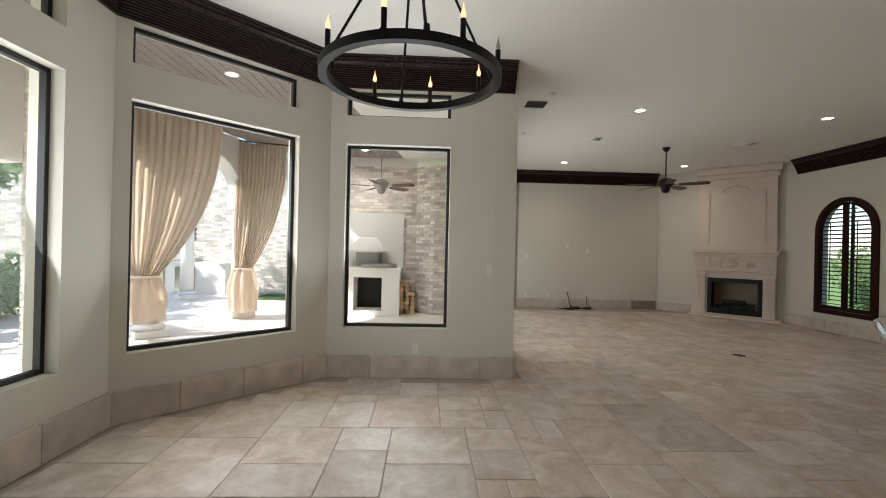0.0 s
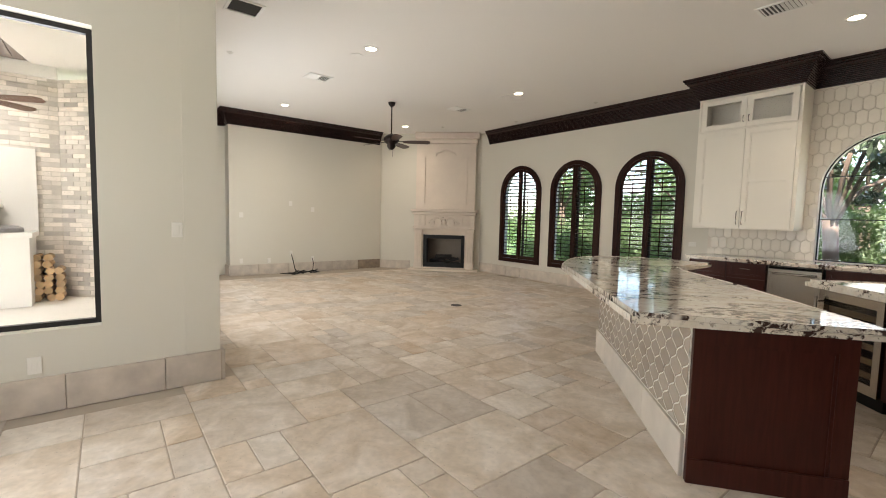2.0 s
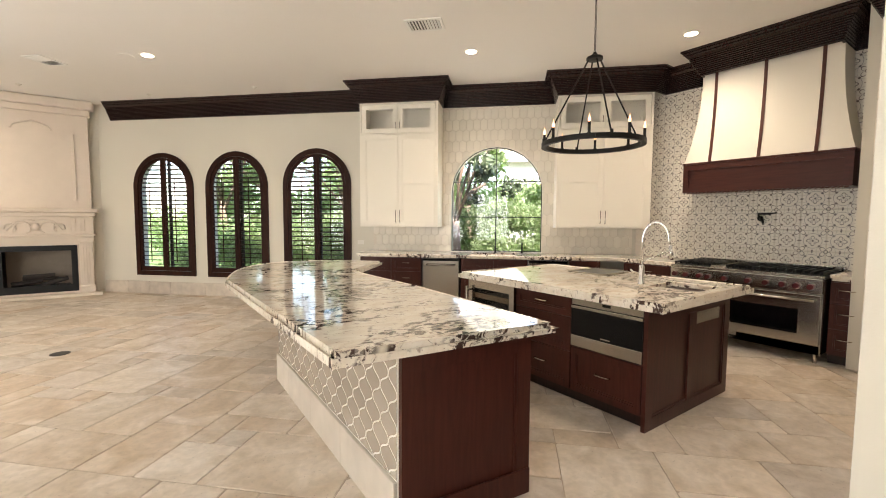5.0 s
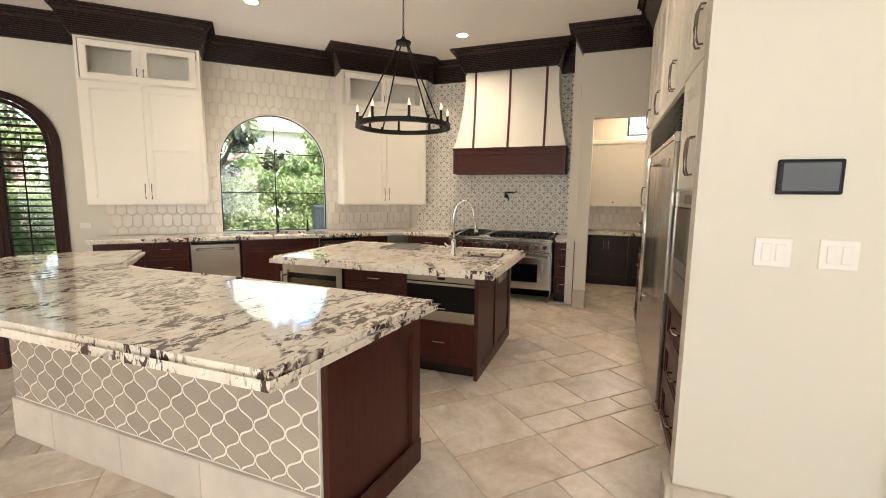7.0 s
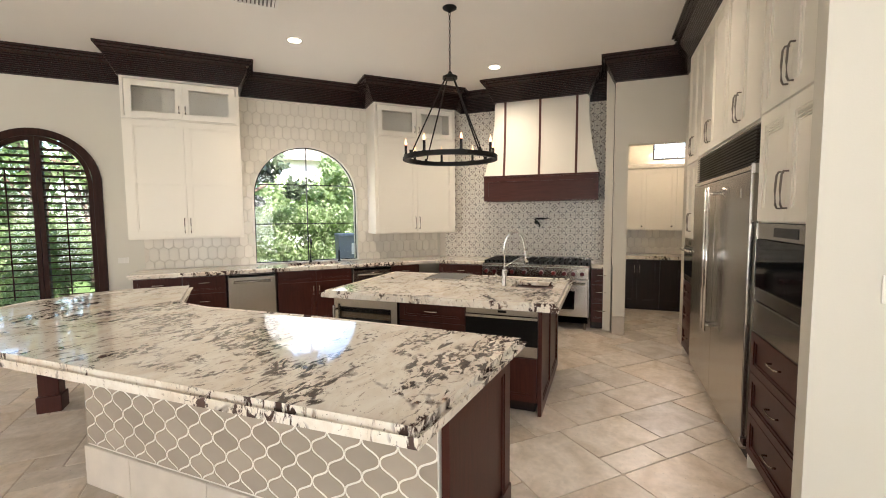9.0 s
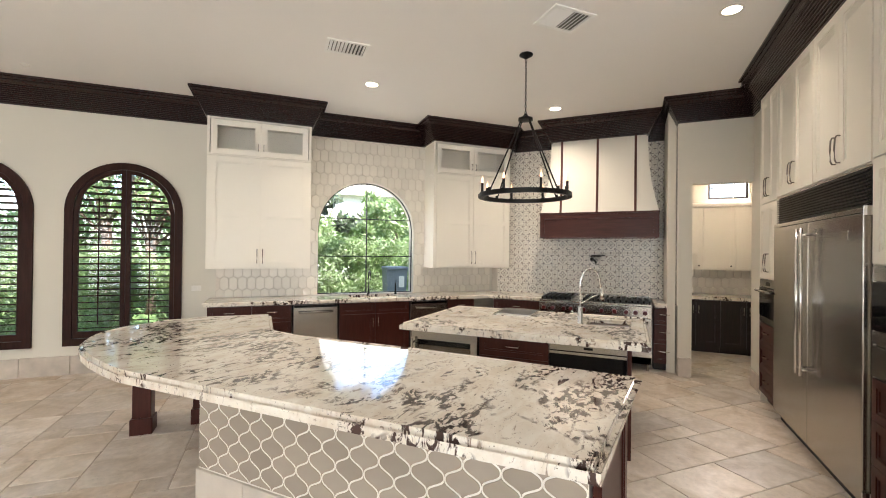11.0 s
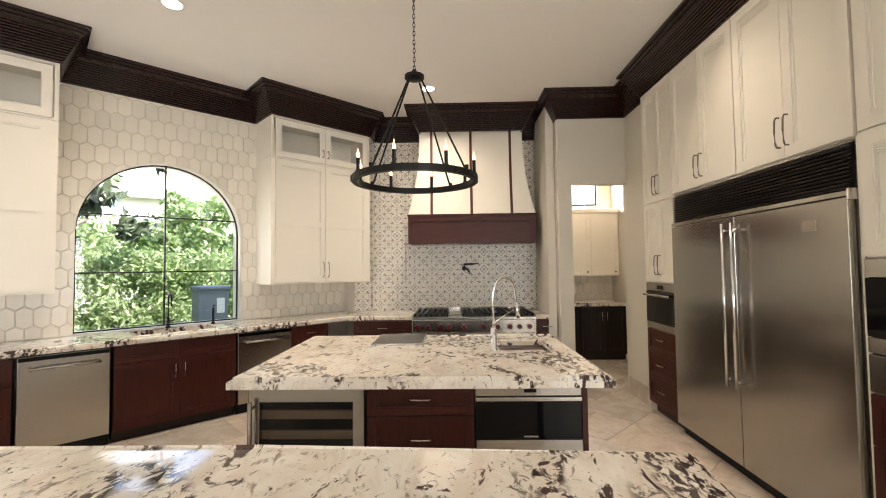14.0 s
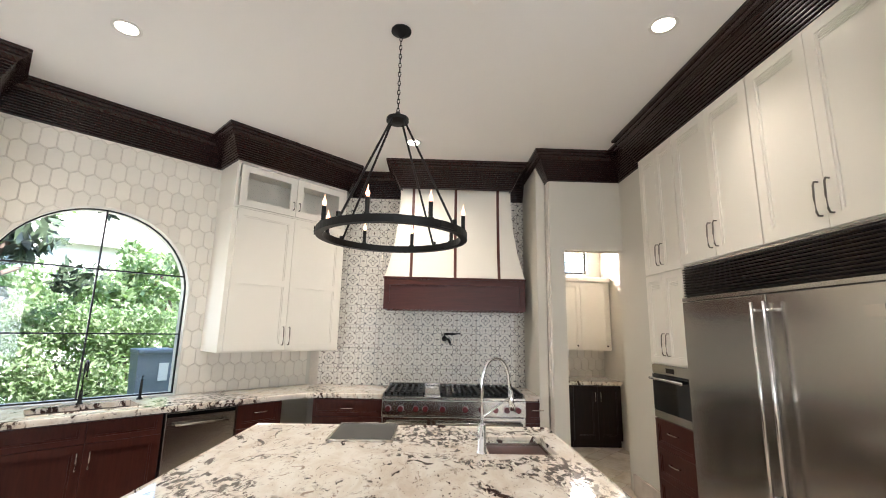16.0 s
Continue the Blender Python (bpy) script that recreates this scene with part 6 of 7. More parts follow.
PBK = frame_at(-9.63, 5.37, 45)
brick_wall("wall_patio_oven", PBK, 2.7, 3.5, "pale weathered brick patio wall behind the oven")
brick_wall("wall_patio_angle", frame_at(-7.72, 7.28, 0), 0.62, 3.5, "angled pale brick patio wall")
brick_wall("wall_patio_near", frame_at(-7.10, 7.28, 45), 0.55, 3.5, "pale brick patio wall beside the house")
FARB = frame_at(-20.5, -0.3, 45)
brick_wall("wall_patio_far", FARB, 12.0, 4.2, "far pale brick house wall with dark windows", [rect(6.5, 7.2, 1.6, 2.9), rect(8.6, 9.1, 1.5, 2.6)])
for x0, x1, z0, z1 in ((6.5, 7.2, 1.6, 2.9), (8.6, 9.1, 1.5, 2.6)):
    plain_window("window_12" if x0 < 7 else "window_13", FARB, x0, x1, z0, z1, 0.1, "small far window with a grey frame")
    # dark panel behind the pane: the room's darkness is put in as colour
    b = tagged(part("trim", box(x0 + 0.02, x1 - 0.02, 0.2, 0.24, z0, z1), mat("unlit_room_colour", (0.10, 0.11, 0.13), 0.4)), "dark panel standing for the unlit room behind a far window", "blind", "", "structure")
    b.matrix_world = FARB
band = tagged(part("trim", box(0, 2.7, -0.03, 0.25, 3.5, 3.72, bevel=0.01), PLASTER), "white stucco band above the brick", "trim", "", "structure")
band.matrix_world = PBK
# end at y -5.0 is added out of view to block sun from window_5
pceil = tagged(part("ceiling_patio", slab(bmesh.new(), [(-3.2, 4.6), (-7.6, 9.0), (-10.1, 6.4), (-9.9, 5.2), (-9.4, 3.9), (-8.4, 1.7), (-7.5, -0.4), (-6.8, -5.0), (-3.15, -5.0), (-3.15, -0.9), (-4.74, 0.7), (-4.74, 2.9)], [], 3.74, 3.82, "z"), SLAT_WOOD), "dark stained boarded patio ceiling, with an added unseen end shading the nook", "ceiling", "", "structure")
bm = bmesh.new()
for k in range(46):
    s = k * 0.13
    bx(bm, s, s + 0.118, -5.6, float(np.interp(s, (0.0, 0.5, 1.3, 1.9, 3.2, 6.0), (-0.9, -0.5, 0.6, 2.6, 4.7, 4.9))), 3.722, 3.7395)
sl = tagged(part("ceiling_boards", bm, SLAT_WOOD), "dark stained narrow ceiling boards of the patio", "ceiling", "", "structure")
sl.matrix_world = frame_at(-8.9, 0.6, 45)

for x, y in ((-6.9, 4.2), (-8.0, 5.9), (-5.9, 2.2)):
    dl = thing("downlight", Matrix.Translation((x, y, 3.7215)), "recessed round downlight in the patio ceiling, lit", "downlight", "patio downlights")
    part("trim_ring", ring(bmesh.new(), 0.1, 0.095, 0.07, -0.006, -0.0005, 28), WHITE_PLASTIC, dl)
    part("lamp_face", lathe(bmesh.new(), [(0.069, -0.002), (0.069, -0.001)], 24), DOWNLIGHT, dl, "glowing lamp face")
    sd = bpy.data.lights.new("patio_lamp", "SPOT")
    sd.energy, sd.spot_size, sd.spot_blend, sd.shadow_soft_size, sd.color = 48, radians(150), 1.0, 0.06, (1.0, 0.96, 0.91)
    so = new("patio_lamp", sd)
    so.matrix_world = look((x, y, 3.70), (x, y, 0))
# pizza oven
po = thing("pizza_oven", PBK @ Matrix.Translation((1.75, 0, -0.04)), "white outdoor pizza oven with hooded dome on a hollow stand", "pizza oven")
part("stand", slab(bmesh.new(), rect(-0.95, 0.62, 0.0, 1.02), [rect(-0.42, 0.22, 0.12, 0.88)], -0.78, 0.0), PLASTER, po)
part("stand_back", box(-0.9, 0.58, -0.12, -0.02, 0.1, 0.95), BLACK, po)
part("top", box(-1.0, 0.66, -0.82, 0.0, 1.021, 1.10, bevel=0.01), PLASTER, po)
part("back_panel", box(-1.25, 0.66, -0.05, 0.0, 1.101, 2.40), PLASTER, po)
part("chamber", box(-0.40, 0.12, -0.62, -0.1, 1.13, 1.50, bevel=0.05), mat("oven_grey", (0.30, 0.29, 0.28), 0.7, noise_scale=8, var=0.2), po)
hb = bmesh.new()
rws = [[hb.verts.new(p) for p in ((-a - 0.14, -0.40 - b, z), (a - 0.14, -0.40 - b, z), (a - 0.14, -0.40 + b, z), (-a - 0.14, -0.40 + b, z))] for a, b, z in ((0.42, 0.34, 1.45), (0.42, 0.34, 1.50), (0.22, 0.2, 1.76), (0.18, 0.16, 1.80))]
for a, b in zip(rws, rws[1:]):
    for k in range(4):
        hb.faces.new((a[k], a[(k + 1) % 4], b[(k + 1) % 4], b[k]))
hb.faces.new(rws[0])
hb.faces.new(rws[-1][::-1])
part("hood", hb, PLASTER, po)
part("ledge", lathe(bmesh.new(), [(0.42, 1.105), (0.42, 1.16), (0.36, 1.19)], 20, (0.12, -0.5)), mat("slate", (0.28, 0.27, 0.26), 0.8, noise_scale=8, var=0.2), po)
wl = thing("firewood", PBK @ Matrix.Translation((2.54, -0.26, -0.04)), "stack of split firewood logs against the brick wall", "firewood")
rnd = random.Random(8)
LOGW = mat("split_log", (0.55, 0.38, 0.22), 0.9, noise_scale=8, var=0.35, island=0.3)
for j in range(7):
    for k in range(3 - (j > 4)):
        part("log", cyl(bmesh.new(), (-0.13 + k * 0.13 + rnd.uniform(-.02, .02), -0.16, 0.06 + j * 0.105), (-0.13 + k * 0.13, 0.2, 0.06 + j * 0.105), 0.06, 0.055, 7), LOGW, wl)
ceiling_fan(-6.9, 5.5, 3.74, 0.95, 0.75, mat("weathered_blade", (0.17, 0.10, 0.07), 0.6, noise_scale=6, var=0.2), mat("grey_metal", (0.35, 0.34, 0.33), 0.4, 0.5), "grey patio ceiling fan with weathered wooden blades", 20)


def column(x, y, h, label):
    c = thing("column", Matrix.Translation((x, y, -0.04)), label, "column", "patio columns")
    part("shaft", lathe(bmesh.new(), [(0.17, 0.22), (0.175, 0.9), (0.15, h - 0.25), (0.15, h - 0.2)], 24), PLASTER, c, smooth=True)
    part("base", box(-0.25, 0.25, -0.25, 0.25, 0.0, 0.12, bevel=0.01), PLASTER, c)
    part("torus", lathe(bmesh.new(), [(0.22, 0.121), (0.24, 0.15), (0.22, 0.18), (0.19, 0.22)], 24), PLASTER, c, smooth=True)
    part("capital", box(-0.22, 0.22, -0.22, 0.22, h - 0.199, h, bevel=0.02), PLASTER, c)
    return c


COLS = ((-8.5, 1.95), (-9.6, 3.85), (-13.6, 4.0), (-6.9, -0.6))
for x, y in COLS[:3]:
    column(x, y, 2.5 if x > -12 else 3.0, "white stone patio column with square base")


def stucco_arch(p, q, label):
    a, b = Vector(p), Vector(q)
    L = (b - a).length
    ang = math.degrees(math.atan2(b.y - a.y, b.x - a.x))
    o = part("wall_arch", slab(bmesh.new(), [(-0.2, 2.46), (0.2, 2.46)] + [(L / 2 - (L / 2 - 0.2) * math.cos(math.pi * k / 16), 2.46 + 0.85 * math.sin(math.pi * k / 16)) for k in range(1, 16)] + [(L - 0.2, 2.46), (L + 0.2, 2.46), (L + 0.2, 3.72), (-0.2, 3.72)], [], -0.16, 0.16), PLASTER)
    o.matrix_world = frame_at(a.x, a.y, ang)
    return tagged(o, label, "arch", "", "structure")


stucco_arch(COLS[0], COLS[1], "white stucco arch between patio columns")
stucco_arch(COLS[1], (-10.7, 5.6), "white stucco arch between patio columns")
stucco_arch((-7.5, 0.1), COLS[0], "white stucco arch between patio columns")


def drape(m, w, z_top, z_tie, label, lean=0.0, z_bot=0.15):
    """A gathered curtain, tied round a column and flaring below the tie."""
    c = thing("curtain", m, label, "curtain", "patio curtains")

    def sheet(rows_, n, fn):
        bm = bmesh.new()
        vs = [[bm.verts.new(fn(i / n, k / rows_)) for i in range(n + 1)] for k in range(rows_ + 1)]
        for a, b in zip(vs, vs[1:]):
            for i in range(n):
                bm.faces.new((a[i], a[i + 1], b[i + 1], b[i]))
        bmesh.ops.solidify(bm, geom=bm.faces[:], thickness=0.006)
        return bm

    def upper(s, t):
        width = w * (1 - t ** 2.6) + 0.34 * t ** 2.6
        cx = lean * t ** 2.2
        fold = math.sin(s * 84 + 0.6 * math.sin(s * 13)) * (0.036 - 0.012 * t) + math.sin(s * 17 + 2) * 0.03
        return (cx + (s - 0.5) * width, fold + 0.12 * math.sin(math.pi * s) * t, z_top + (z_tie - z_top) * t)

    def lower(s, t):
        a = (s - 0.5) * math.pi * 1.7
        r = 0.19 + 0.10 * math.sin(min(1, t * 1.4) * math.pi * 0.7) + 0.025 * math.sin(s * 50)
        return (lean + r * math.sin(a), -r * math.cos(a), z_tie + (z_bot - z_tie) * t)

    part("upper_drape", sheet(22, 170, upper), CURTAIN, c, smooth=True)
    part("lower_drape", sheet(12, 80, lower), CURTAIN, c, smooth=True)
    bm = bmesh.new()
    tube(bm, [(lean + 0.20 * math.sin(a), -0.20 * math.cos(a), z_tie + 0.01) for a in [2 * math.pi * k / 20 for k in range(21)]], 0.02, 8)
    part("tie_back", bm, CURTAIN, c, smooth=True)
    part("rod", cyl(bmesh.new(), (-w / 2 - 0.1, 0, z_top + 0.02), (w / 2 + 0.1, 0, z_top + 0.02), 0.015), IRON, c)
    return c


drape(frame_at(-7.95, 2.05, 78), 1.5, 3.66, 0.97, "gathered taupe linen curtain tied round a column", -0.30, 0.28)
drape(frame_at(-9.1, 4.05, 62), 1.0, 3.66, 1.00, "gathered taupe linen curtain tied round a column", -0.32, 0.12)
gr = thing("outdoor_grill", FARB @ Matrix.Translation((6.9, -0.45, -0.04)), "built-in outdoor grill with steel doors in a white counter", "grill")
part("counter", box(-1.3, 1.6, -0.35, 0.4, 0.0, 0.98), PLASTER, gr)
part("door", box(-0.9, -0.2, -0.37, -0.351, 0.1, 0.85), STEEL, gr)
part("door", box(0.1, 0.7, -0.37, -0.351, 0.1, 0.85), STEEL, gr)
pier = tagged(part("wall_pier", box(-0.26, 0.26, -0.26, 0.26, -0.05, 3.73), MORTAR), "brick patio pier beside the nook", "wall", "", "structure")
pier.matrix_world = frame_at(-6.20, 0.68, 45)
verts, faces = [], []
for fa in range(4):
    rot = Matrix.Rotation(fa * math.pi / 2, 3, "Z")
    for j in range(49):
        for k in range(-1, 3):
            a, b = max(-0.272, -0.27 + k * 0.235 + (j % 2) * 0.117), min(0.272, -0.27 + k * 0.235 + (j % 2) * 0.117 + 0.225)
            if b - a < 0.03:
                continue
            o = len(verts)
            for y in (-0.272, -0.259):
                for x, z in ((a, j * 0.075 + 0.004), (b, j * 0.075 + 0.004), (b, j * 0.075 + 0.069), (a, j * 0.075 + 0.069)):
                    verts.append(tuple(rot @ Vector((x, y, z))))
            faces += [(o, o + 1, o + 2, o + 3), (o + 1, o, o + 4, o + 5), (o + 2, o + 1, o + 5, o + 6), (o + 3, o + 2, o + 6, o + 7), (o, o + 3, o + 7, o + 4)]
me = bpy.data.meshes.new("brick_courses")
me.from_pydata(verts, [], faces)
me.materials.append(BRICK)
ob = new("brick_courses", me)
ob.parent = pier
tagged(ob, "", "", "", "stuff")
lan_ = thing("lantern", Matrix.Translation((-6.3, -0.35, 2.35)), "dark hanging patio lantern on a rod", "lantern")
part("cap", lathe(bmesh.new(), [(0.17, 0.18), (0.14, 0.25), (0.05, 0.30), (0.02, 0.36)], 16), IRON, lan_, smooth=True)
part("cage", lathe(bmesh.new(), [(0.06, 0.0), (0.12, 0.03), (0.13, 0.17), (0.12, 0.179)], 12), IRON, lan_)
part("rod", cyl(bmesh.new(), (0, 0, 0.35), (0, 0, 1.38), 0.01), IRON, lan_)


# ---- plants ----
def leaf_cloud(rnd_seed, blobs, count, size, flat=0.0):
    """Many small pointed leaves through a set of clumps (centre, radii)."""
    r = np.random.default_rng(rnd_seed)
    V, F = [], []
    per = max(1, count // len(blobs))
    for c, rad in blobs:
        d = r.normal(size=(per, 3))
        d /= np.linalg.norm(d, axis=1)[:, None]
        p = np.array(c) + d * np.array(rad) * (r.random((per, 1)) ** 0.45)
        a = r.normal(size=(per, 3))
        a /= np.linalg.norm(a, axis=1)[:, None]
        b = np.cross(a, r.normal(size=(per, 3)))
        b /= np.linalg.norm(b, axis=1)[:, None] + 1e-9
        s = size * (0.6 + 0.8 * r.random((per, 1)))
        q = np.stack([p - a * s, p + b * s * 0.36, p + a * s, p - b * s * 0.36], 1).reshape(-1, 3)
        base = sum(len(x) for x in V)
        V.append(q)
        idx = base + np.arange(per)[:, None] * 4 + np.arange(4)[None]
        F.append(idx)
    return np.concatenate(V), np.concatenate(F)


def leaves_part(name, data, material, parent, kind=""):
    me = bpy.data.meshes.new(name)
    me.from_pydata(data[0].tolist(), [], data[1].tolist())
    me.materials.append(material)
    ob = new(name, me)
    if parent:
        ob.parent = parent
    return tagged(ob, "", "", "", kind)


def tree(x, y, h, spread, seed, label, material, trunk=0.14, leaves=5200, size=0.11):
    t = thing("tree", Matrix.Translation((x, y, -0.14)), label, "tree", "garden trees")
    rnd = random.Random(seed)
    bm = bmesh.new()
    fork = h * 0.38
    tube(bm, [(0, 0, 0), (0.05, 0.03, fork * 0.5), (0.0, 0.08, fork)], trunk, 9)
    blobs = []
    for k in range(9):
        a = 2 * math.pi * k / 9 + rnd.uniform(-0.3, 0.3)
        rr = spread * rnd.uniform(0.35, 0.95)
        e = (rr * math.cos(a), rr * math.sin(a), fork + (h - fork) * rnd.uniform(0.15, 0.95))
        tube(bm, [(0, 0.08, fork * rnd.uniform(0.7, 1.0)), (e[0] * 0.5, e[1] * 0.5, (fork + e[2]) / 2 + 0.2), e], trunk * 0.28, 6)
        for j in range(5):
            blobs.append(((e[0] + rnd.uniform(-0.6, 0.6), e[1] + rnd.uniform(-0.6, 0.6), e[2] + rnd.uniform(-0.5, 0.5)), [spread * rnd.uniform(0.14, 0.30)] * 2 + [spread * rnd.uniform(0.10, 0.2)]))
    part("trunk", bm, BARK, t, smooth=True)
    leaves_part("crown", leaf_cloud(seed, blobs, leaves, size), material, t)
    return t


def garden(u, out):
    v = WW @ Vector((u, out, 0))
    return v.x, v.y


for k, (u, o, h, s, m, n, sz) in enumerate(((-9.5, 5.5, 6.5, 2.6, LEAF, 7000, 0.085), (-7.4, 7.0, 7.0, 2.6, LEAF, 3600, 0.085), (-5.2, 5.0, 6.0, 2.3, LEAF, 3600, 0.08), (-6.3, 6.6, 5.6, 2.2, LEAF_DARK, 3200, 0.085),
                                            (-2.95, 2.9, 4.5, 1.25, LEAF_MAGNOLIA, 2300, 0.12), (1.2, 8.6, 3.4, 1.9, LEAF, 4200, 0.12), (-11.8, 6.5, 6.0, 2.6, LEAF_DARK, 7000, 0.09), (3.6, 7.0, 6.2, 2.3, LEAF, 5200, 0.12), (6.0, 8.5, 6.6, 2.6, LEAF_DARK, 5200, 0.12), (-3.2, 8.2, 5.6, 2.1, LEAF, 6000, 0.13))):
    x, y = garden(u, o)
    tree(x, y, h, s, 20 + k, "leafy garden tree outside the arched windows", m, 0.13, n, sz)
for k, (u, o) in enumerate(((-10.6, 4.0), (-8.9, 3.6), (-7.5, 4.2), (-6.0, 3.5), (-4.6, 3.9), (-3.2, 4.3), (-1.9, 4.4), (-0.7, 4.2), (0.6, 4.6), (1.9, 4.6))):
    x, y = garden(u, o)
    rnd = random.Random(60 + k)
    sh = thing("shrub", Matrix.Translation((x, y, -0.14)), "dense green garden shrub outside the window", "shrub", "garden shrubs")
    blobs = [((rnd.uniform(-0.8, 0.8), rnd.uniform(-0.5, 0.5), rnd.uniform(0.25, 1.9 if u > -3.5 else 1.5)), (0.42, 0.42, 0.36)) for j in range(26)]
    part("stems", tube(bmesh.new(), [(0, 0, 0), (0.1, 0.05, 0.6), (0.0, 0.1, 1.3)], 0.04, 6), BARK, sh)
    leaves_part("foliage", leaf_cloud(80 + k, blobs, 9500 if u > -4 else 6500, 0.05), LEAF, sh)
# planting beyond the nook
for k, (x, y, h, s) in enumerate(((-13.5, -2.2, 5.5, 2.2), (-16, -0.5, 6.5, 2.6), (-11.2, -4.5, 6.0, 2.4))):
    tree(x, y, h, s, 120 + k, "leafy tree beyond the patio", LEAF, 0.13, 4200, 0.13)
for k, (x, y) in enumerate(((-10.6, -1.4), (-9.4, -2.4), (-12.2, 0.0))):
    rnd = random.Random(160 + k)
    sh = thing("shrub", Matrix.Translation((x, y, -0.14)), "grey-green flowering shrub beside the patio", "shrub", "garden shrubs")
    part("stems", tube(bmesh.new(), [(0, 0, 0), (0.1, 0.05, 0.4), (0.0, 0.1, 0.8)], 0.03, 6), BARK, sh)
    leaves_part("foliage", leaf_cloud(170 + k, [((rnd.uniform(-0.7, 0.7), rnd.uniform(-0.5, 0.5), rnd.uniform(0.2, 1.1)), (0.4, 0.4, 0.35)) for j in range(16)], 2600, 0.09), LEAF, sh)
hv = []
rnd = random.Random(300)
for k in range(150):
    u = -17 + k * 0.17 + rnd.uniform(-0.5, 0.5)
    x, y = garden(u, rnd.uniform(8.5, 12))
    hv.append(((x, y, rnd.uniform(0.2, 3.0 if u < -4.5 else 3.2)), (0.9, 0.9, 0.7)))
hedge = leaves_part("hedge", leaf_cloud(301, hv, 60000, 0.10), LEAF, None, "stuff")
tagged(hedge, "tall leafy green hedge closing the garden", "hedge")
hv = []
for k in range(70):
    hv.append(((rnd.uniform(-24, -10), rnd.uniform(-9, -5), rnd.uniform(0.2, 3.6)), (0.9, 0.9, 0.7)))
hedge = leaves_part("hedge", leaf_cloud(302, hv, 20000, 0.15), LEAF, None, "stuff")
tagged(hedge, "leafy green hedge beyond the terrace", "hedge")
# neighbouring house behind the hedge
nh = thing("house", WW @ Matrix.Translation((3.5, 15.0, -0.13)), "pale stucco neighbouring house with a light tiled roof", "house")
part("wall", slab(bmesh.new(), rect(-5.5, 6.5, 0.0, 4.6), [rect(-3.6, -2.5, 1.0, 2.5), rect(1.5, 2.8, 1.0, 2.5)], 0.0, 0.3), PLASTER, nh)
rf = bmesh.new()
for k in range(16):
    bx(rf, -6.0, 7.0, -0.45 + 0.30 * k, -0.10 + 0.30 * k, 4.62 + 0.13 * k, 4.70 + 0.13 * k)
part("roof", rf, mat("pale_roof_tile", (0.55, 0.49, 0.43), 0.85, noise_scale=5, var=0.2, bump=0.3), nh)
part("fascia", box(-6.0, 7.0, -0.50, -0.452, 4.50, 4.72), mat("fascia_paint", (0.35, 0.32, 0.30), 0.6), nh)
for x in (-3.6, 1.5):
    w = part("window", slab(bmesh.new(), rect(x, x + 1.2, 1.0, 2.5), [rect(x + 0.06, x + 1.14, 1.06, 2.44)], 0.05, 0.1), BLACK_FRAME, nh)
    part("pane", box(x + 0.05, x + 1.15, 0.10, 0.11, 1.05, 2.45), BLACK_GLASS, w)
# bin and fence seen from the sink window
x, y = garden(-0.72, 2.6)
bn = thing("trash_bin", Matrix.Translation((x, y, -0.13)) @ Matrix.Rotation(radians(-45), 4, "Z"), "dark grey wheeled trash bin in the garden", "bin")
BINM = mat("bin_plastic", (0.17, 0.19, 0.21), 0.5, noise_scale=4, var=0.1)
tb = bmesh.new()
rws = [[tb.verts.new(p) for p in ((-a, -a, z), (a, -a, z), (a, a, z), (-a, a, z))] for a, z in ((0.18, 0.05), (0.235, 1.33))]
for k in range(4):
    tb.faces.new((rws[0][k], rws[0][(k + 1) % 4], rws[1][(k + 1) % 4], rws[1][k]))
tb.faces.new(rws[0])
tb.faces.new(rws[1])
part("tub", tb, BINM, bn)
part("lid", box(-0.25, 0.25, -0.27, 0.25, 1.332, 1.40, bevel=0.02), BINM, bn)
part("label", box(0.04, 0.16, -0.242, -0.232, 0.95, 1.20), WHITE_PLASTIC, bn, "white paper label")
part("wheel", cyl(bmesh.new(), (-0.23, 0.19, 0.11), (-0.18, 0.19, 0.11), 0.11), BLACK, bn)
part("wheel", cyl(bmesh.new(), (0.18, 0.19, 0.11), (0.23, 0.19, 0.11), 0.11), BLACK, bn)
fx0, fy0 = garden(-0.05, 2.7)
fn = thing("fence", Matrix.Translation((fx0, fy0, -0.13)) @ Matrix.Rotation(radians(-45), 4, "Z"), "dark metal garden fence with upright bars", "fence")
for x in (0.0, 2.4):
    part("post", box(x - 0.06, x + 0.06, -0.06, 0.06, 0.0, 1.5, bevel=0.01), BINM, fn)
for z in (0.18, 1.32):
    part("rail", box(0.06, 2.34, -0.015, 0.015, z, z + 0.035), IRON, fn)
for k in range(20):
    part("upright", box(0.14 + k * 0.113, 0.155 + k * 0.113, -0.0075, 0.0075, 0.1, 1.42), IRON, fn)

# ---- floor tiles ----
random.seed(11)
CELL = 0.203
TU0, TV0 = -11.0, -7.0
NU, NV = 98, 116


def in_room(x, y):
    c = False
    n = len(ROOM)
    for i in range(n):
        (x0, y0), (x1, y1) = ROOM[i - 1], ROOM[i]
        if (y0 > y) != (y1 > y) and x < (x1 - x0) * (y - y0) / (y1 - y0) + x0:
            c = not c
    return c


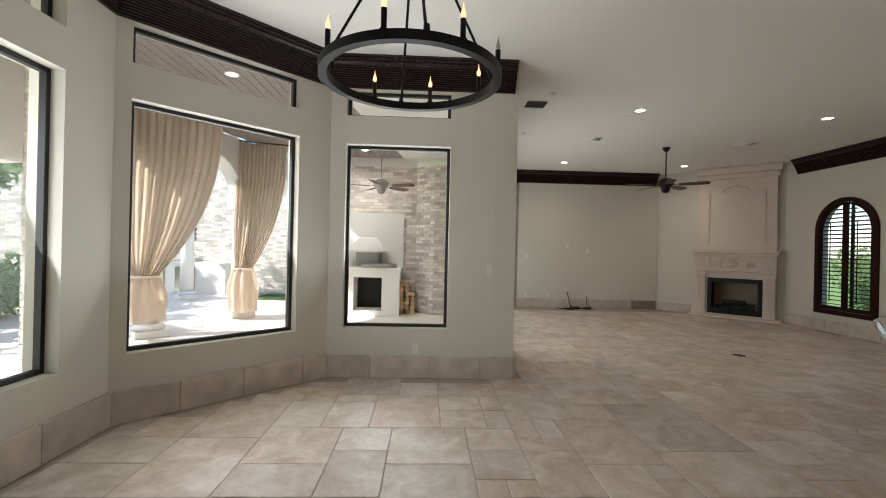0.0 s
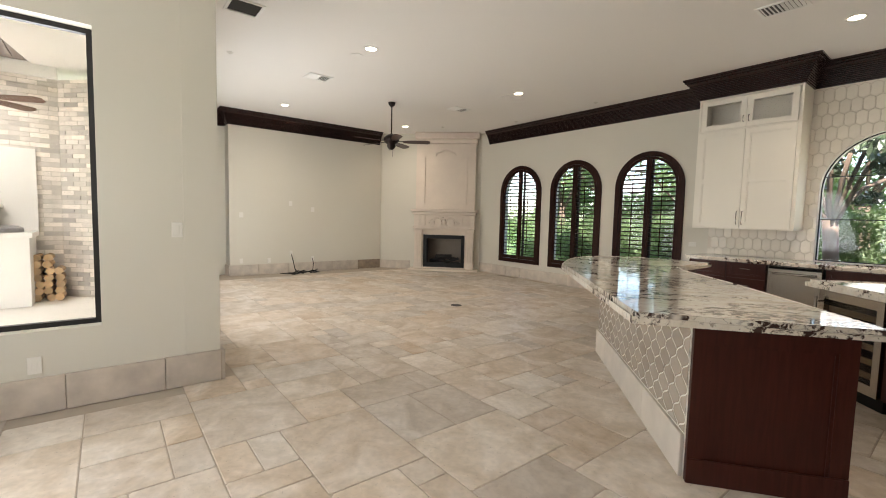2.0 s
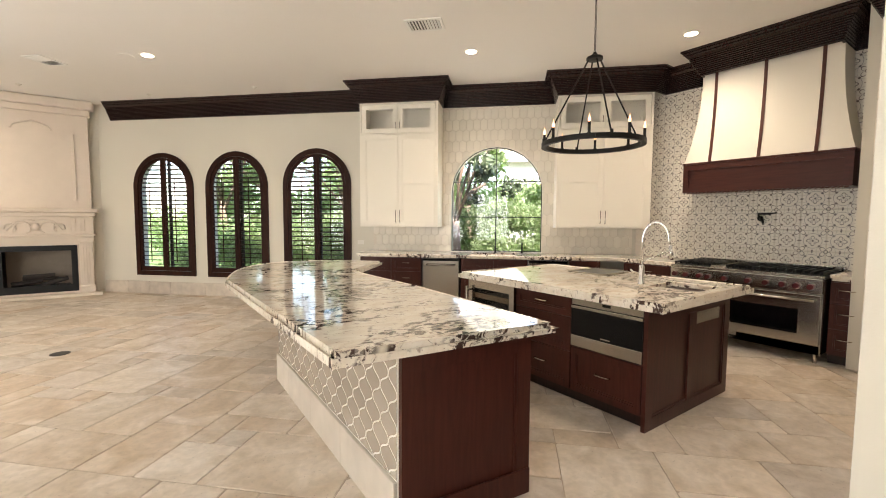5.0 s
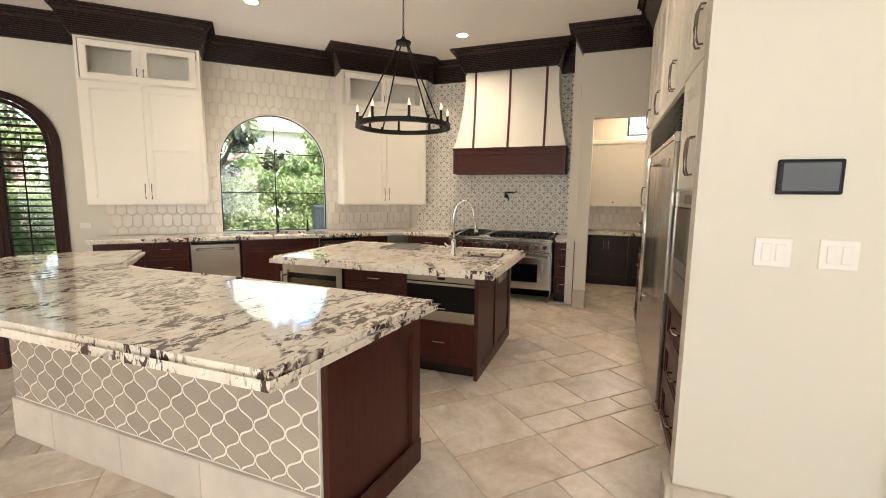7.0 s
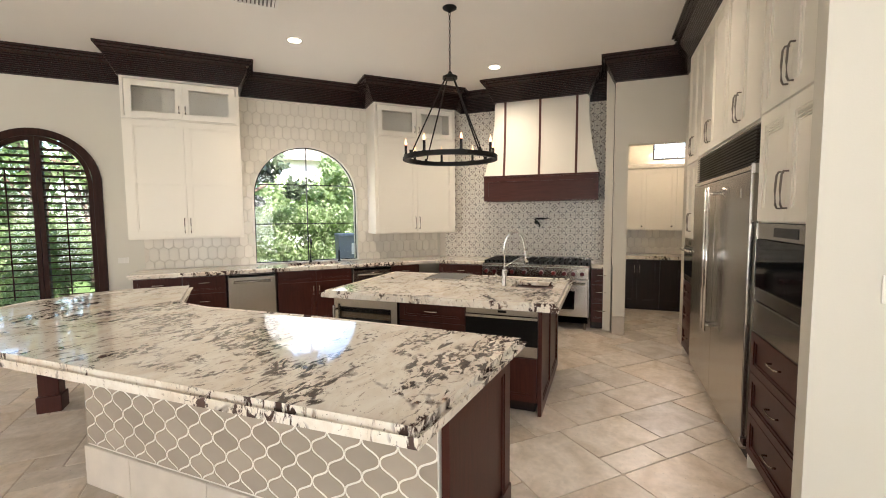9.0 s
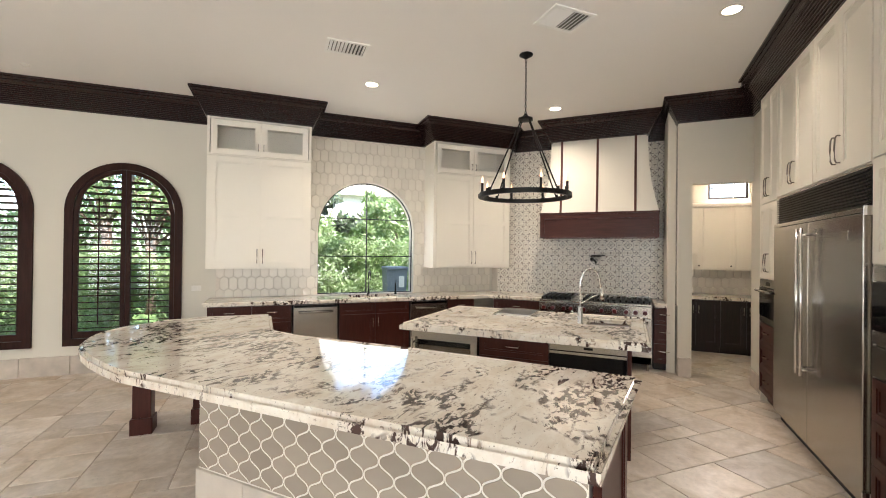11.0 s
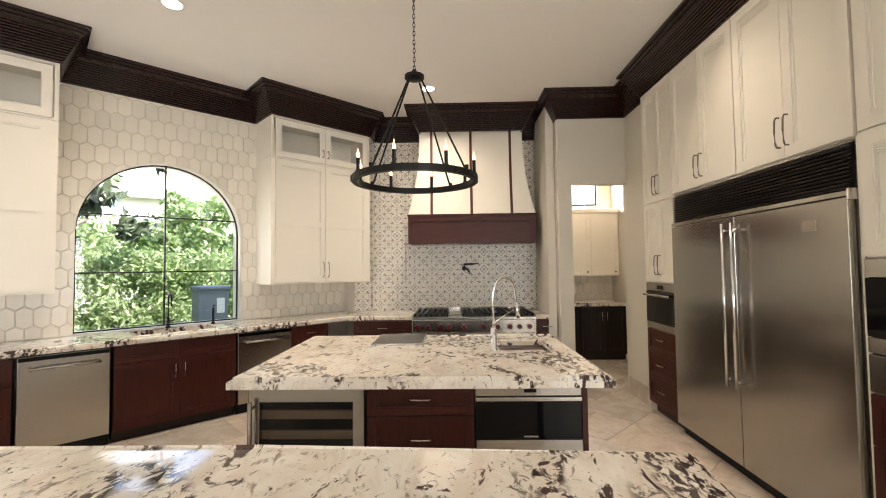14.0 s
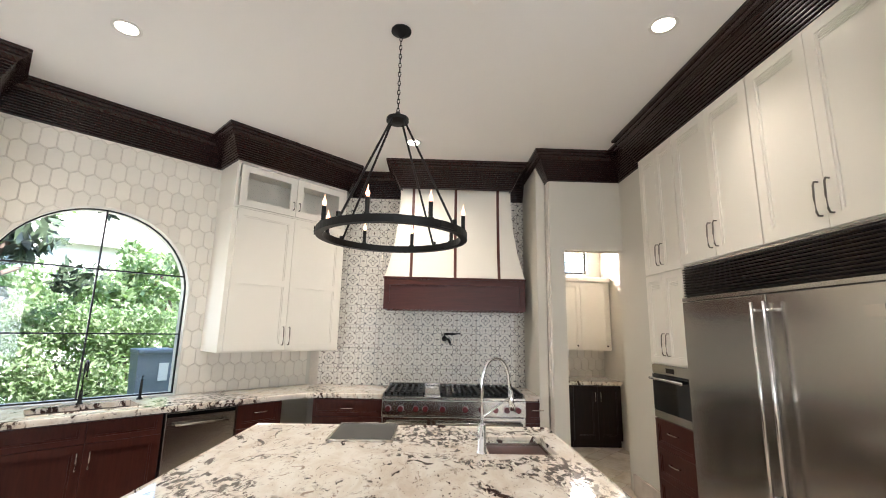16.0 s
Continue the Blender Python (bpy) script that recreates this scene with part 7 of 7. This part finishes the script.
used = np.zeros((NU, NV), bool)
tiles = []
SIZES = [(3, 2), (2, 3), (2, 2), (4, 3), (3, 4), (2, 1), (1, 2), (3, 3), (1, 1)]
WEI = [6, 6, 5, 3, 3, 2, 2, 2, 1]
for i in range(NU):
    for j in range(NV):
        if used[i, j]:
            continue
        opts = list(zip(SIZES, WEI))
        while True:
            (a, b), _ = random.choices(opts, [q[1] for q in opts])[0]
            if i + a <= NU and j + b <= NV and not used[i:i + a, j:j + b].any():
                break
            opts = [q for q in opts if q[0] != (a, b)]
        used[i:i + a, j:j + b] = True
        # tile grid lies at 45 degrees to the house axes of the plan
        cu, cv = TU0 + (i + a / 2) * CELL, TV0 + (j + b / 2) * CELL
        x, y = (cu + cv) * S2, (cv - cu) * S2
        if in_room(x, y):
            tiles.append((x, y, a, b))


def tile_points(a, b, rnd):
    """A tumbled slab: slightly uneven outline with eased edge."""
    w, d = a * CELL - 0.0065, b * CELL - 0.0065
    lo = [(-w / 2, -d / 2), (w / 2, -d / 2), (w / 2, d / 2), (-w / 2, d / 2)]
    c = 0.02
    out = []
    for k, (x, y) in enumerate(lo):
        sx, sy = (1 if x > 0 else -1), (1 if y > 0 else -1)
        e = c * rnd.uniform(0.2, 0.9)
        p = [(x - sx * e, y), (x, y - sy * e)]
        if k in (0, 2):
            p.reverse()
        out += p
    return out


near = [t for t in tiles if -3.4 < t[0] < 1.6 and 2.2 < t[1] < 7.6]
near = sorted(near, key=lambda t: abs(t[0] + 1.2) + abs(t[1] - 4.3))[:300]
near_set = set(near)
rnd = random.Random(3)
kinds = {}
R45 = Matrix.Rotation(radians(-45), 4, "Z")
for t in near:
    key = (t[2], t[3])
    if key not in kinds:
        o = tile_points(t[2], t[3], rnd)
        n = len(o)
        me = bpy.data.meshes.new("floor_tile")
        me.from_pydata([(p[0], p[1], -0.012) for p in o] + [(p[0], p[1], -0.003) for p in o] + [(p[0] * (1 - 0.004 / abs(p[0] + 1e-6)) if abs(p[0]) > 0.02 else p[0], p[1] * (1 - 0.004 / abs(p[1] + 1e-6)) if abs(p[1]) > 0.02 else p[1], 0.0) for p in o], [],
                       [tuple(range(2 * n, 3 * n))] + [(i, (i + 1) % n, n + (i + 1) % n, n + i) for i in range(n)] + [(n + i, n + (i + 1) % n, 2 * n + (i + 1) % n, 2 * n + i) for i in range(n)])
        me.materials.append(TRAVERTINE)
        kinds[key] = me
    ob = new("floor_tile", kinds[key])
    ob.parent = floor
    ob.matrix_basis = Matrix.Translation((t[0], t[1], rnd.uniform(-0.0008, 0.0008))) @ R45
V, F = [], []
c45 = S2
for t in tiles:
    if t in near_set:
        continue
    o = tile_points(t[2], t[3], rnd)
    n = len(o)
    b0 = len(V)
    dz = rnd.uniform(-0.0008, 0.0008)
    for z, k in ((-0.012, 0.0), (-0.003 + dz, 0.0), (dz, 0.004)):
        for p in o:
            px = p[0] - math.copysign(k, p[0])
            py = p[1] - math.copysign(k, p[1])
            V.append((t[0] + c45 * (px + py), t[1] + c45 * (py - px), z))
    F.append(tuple(range(b0 + 2 * n, b0 + 3 * n)))
    F += [(b0 + i, b0 + (i + 1) % n, b0 + n + (i + 1) % n, b0 + n + i) for i in range(n)]
    F += [(b0 + n + i, b0 + n + (i + 1) % n, b0 + 2 * n + (i + 1) % n, b0 + 2 * n + i) for i in range(n)]
me = bpy.data.meshes.new("floor_tiles")
me.from_pydata(V, [], F)
me.materials.append(TRAVERTINE)
ob = new("floor_tiles", me)
ob.parent = floor
tagged(ob, "", "", "", "stuff")
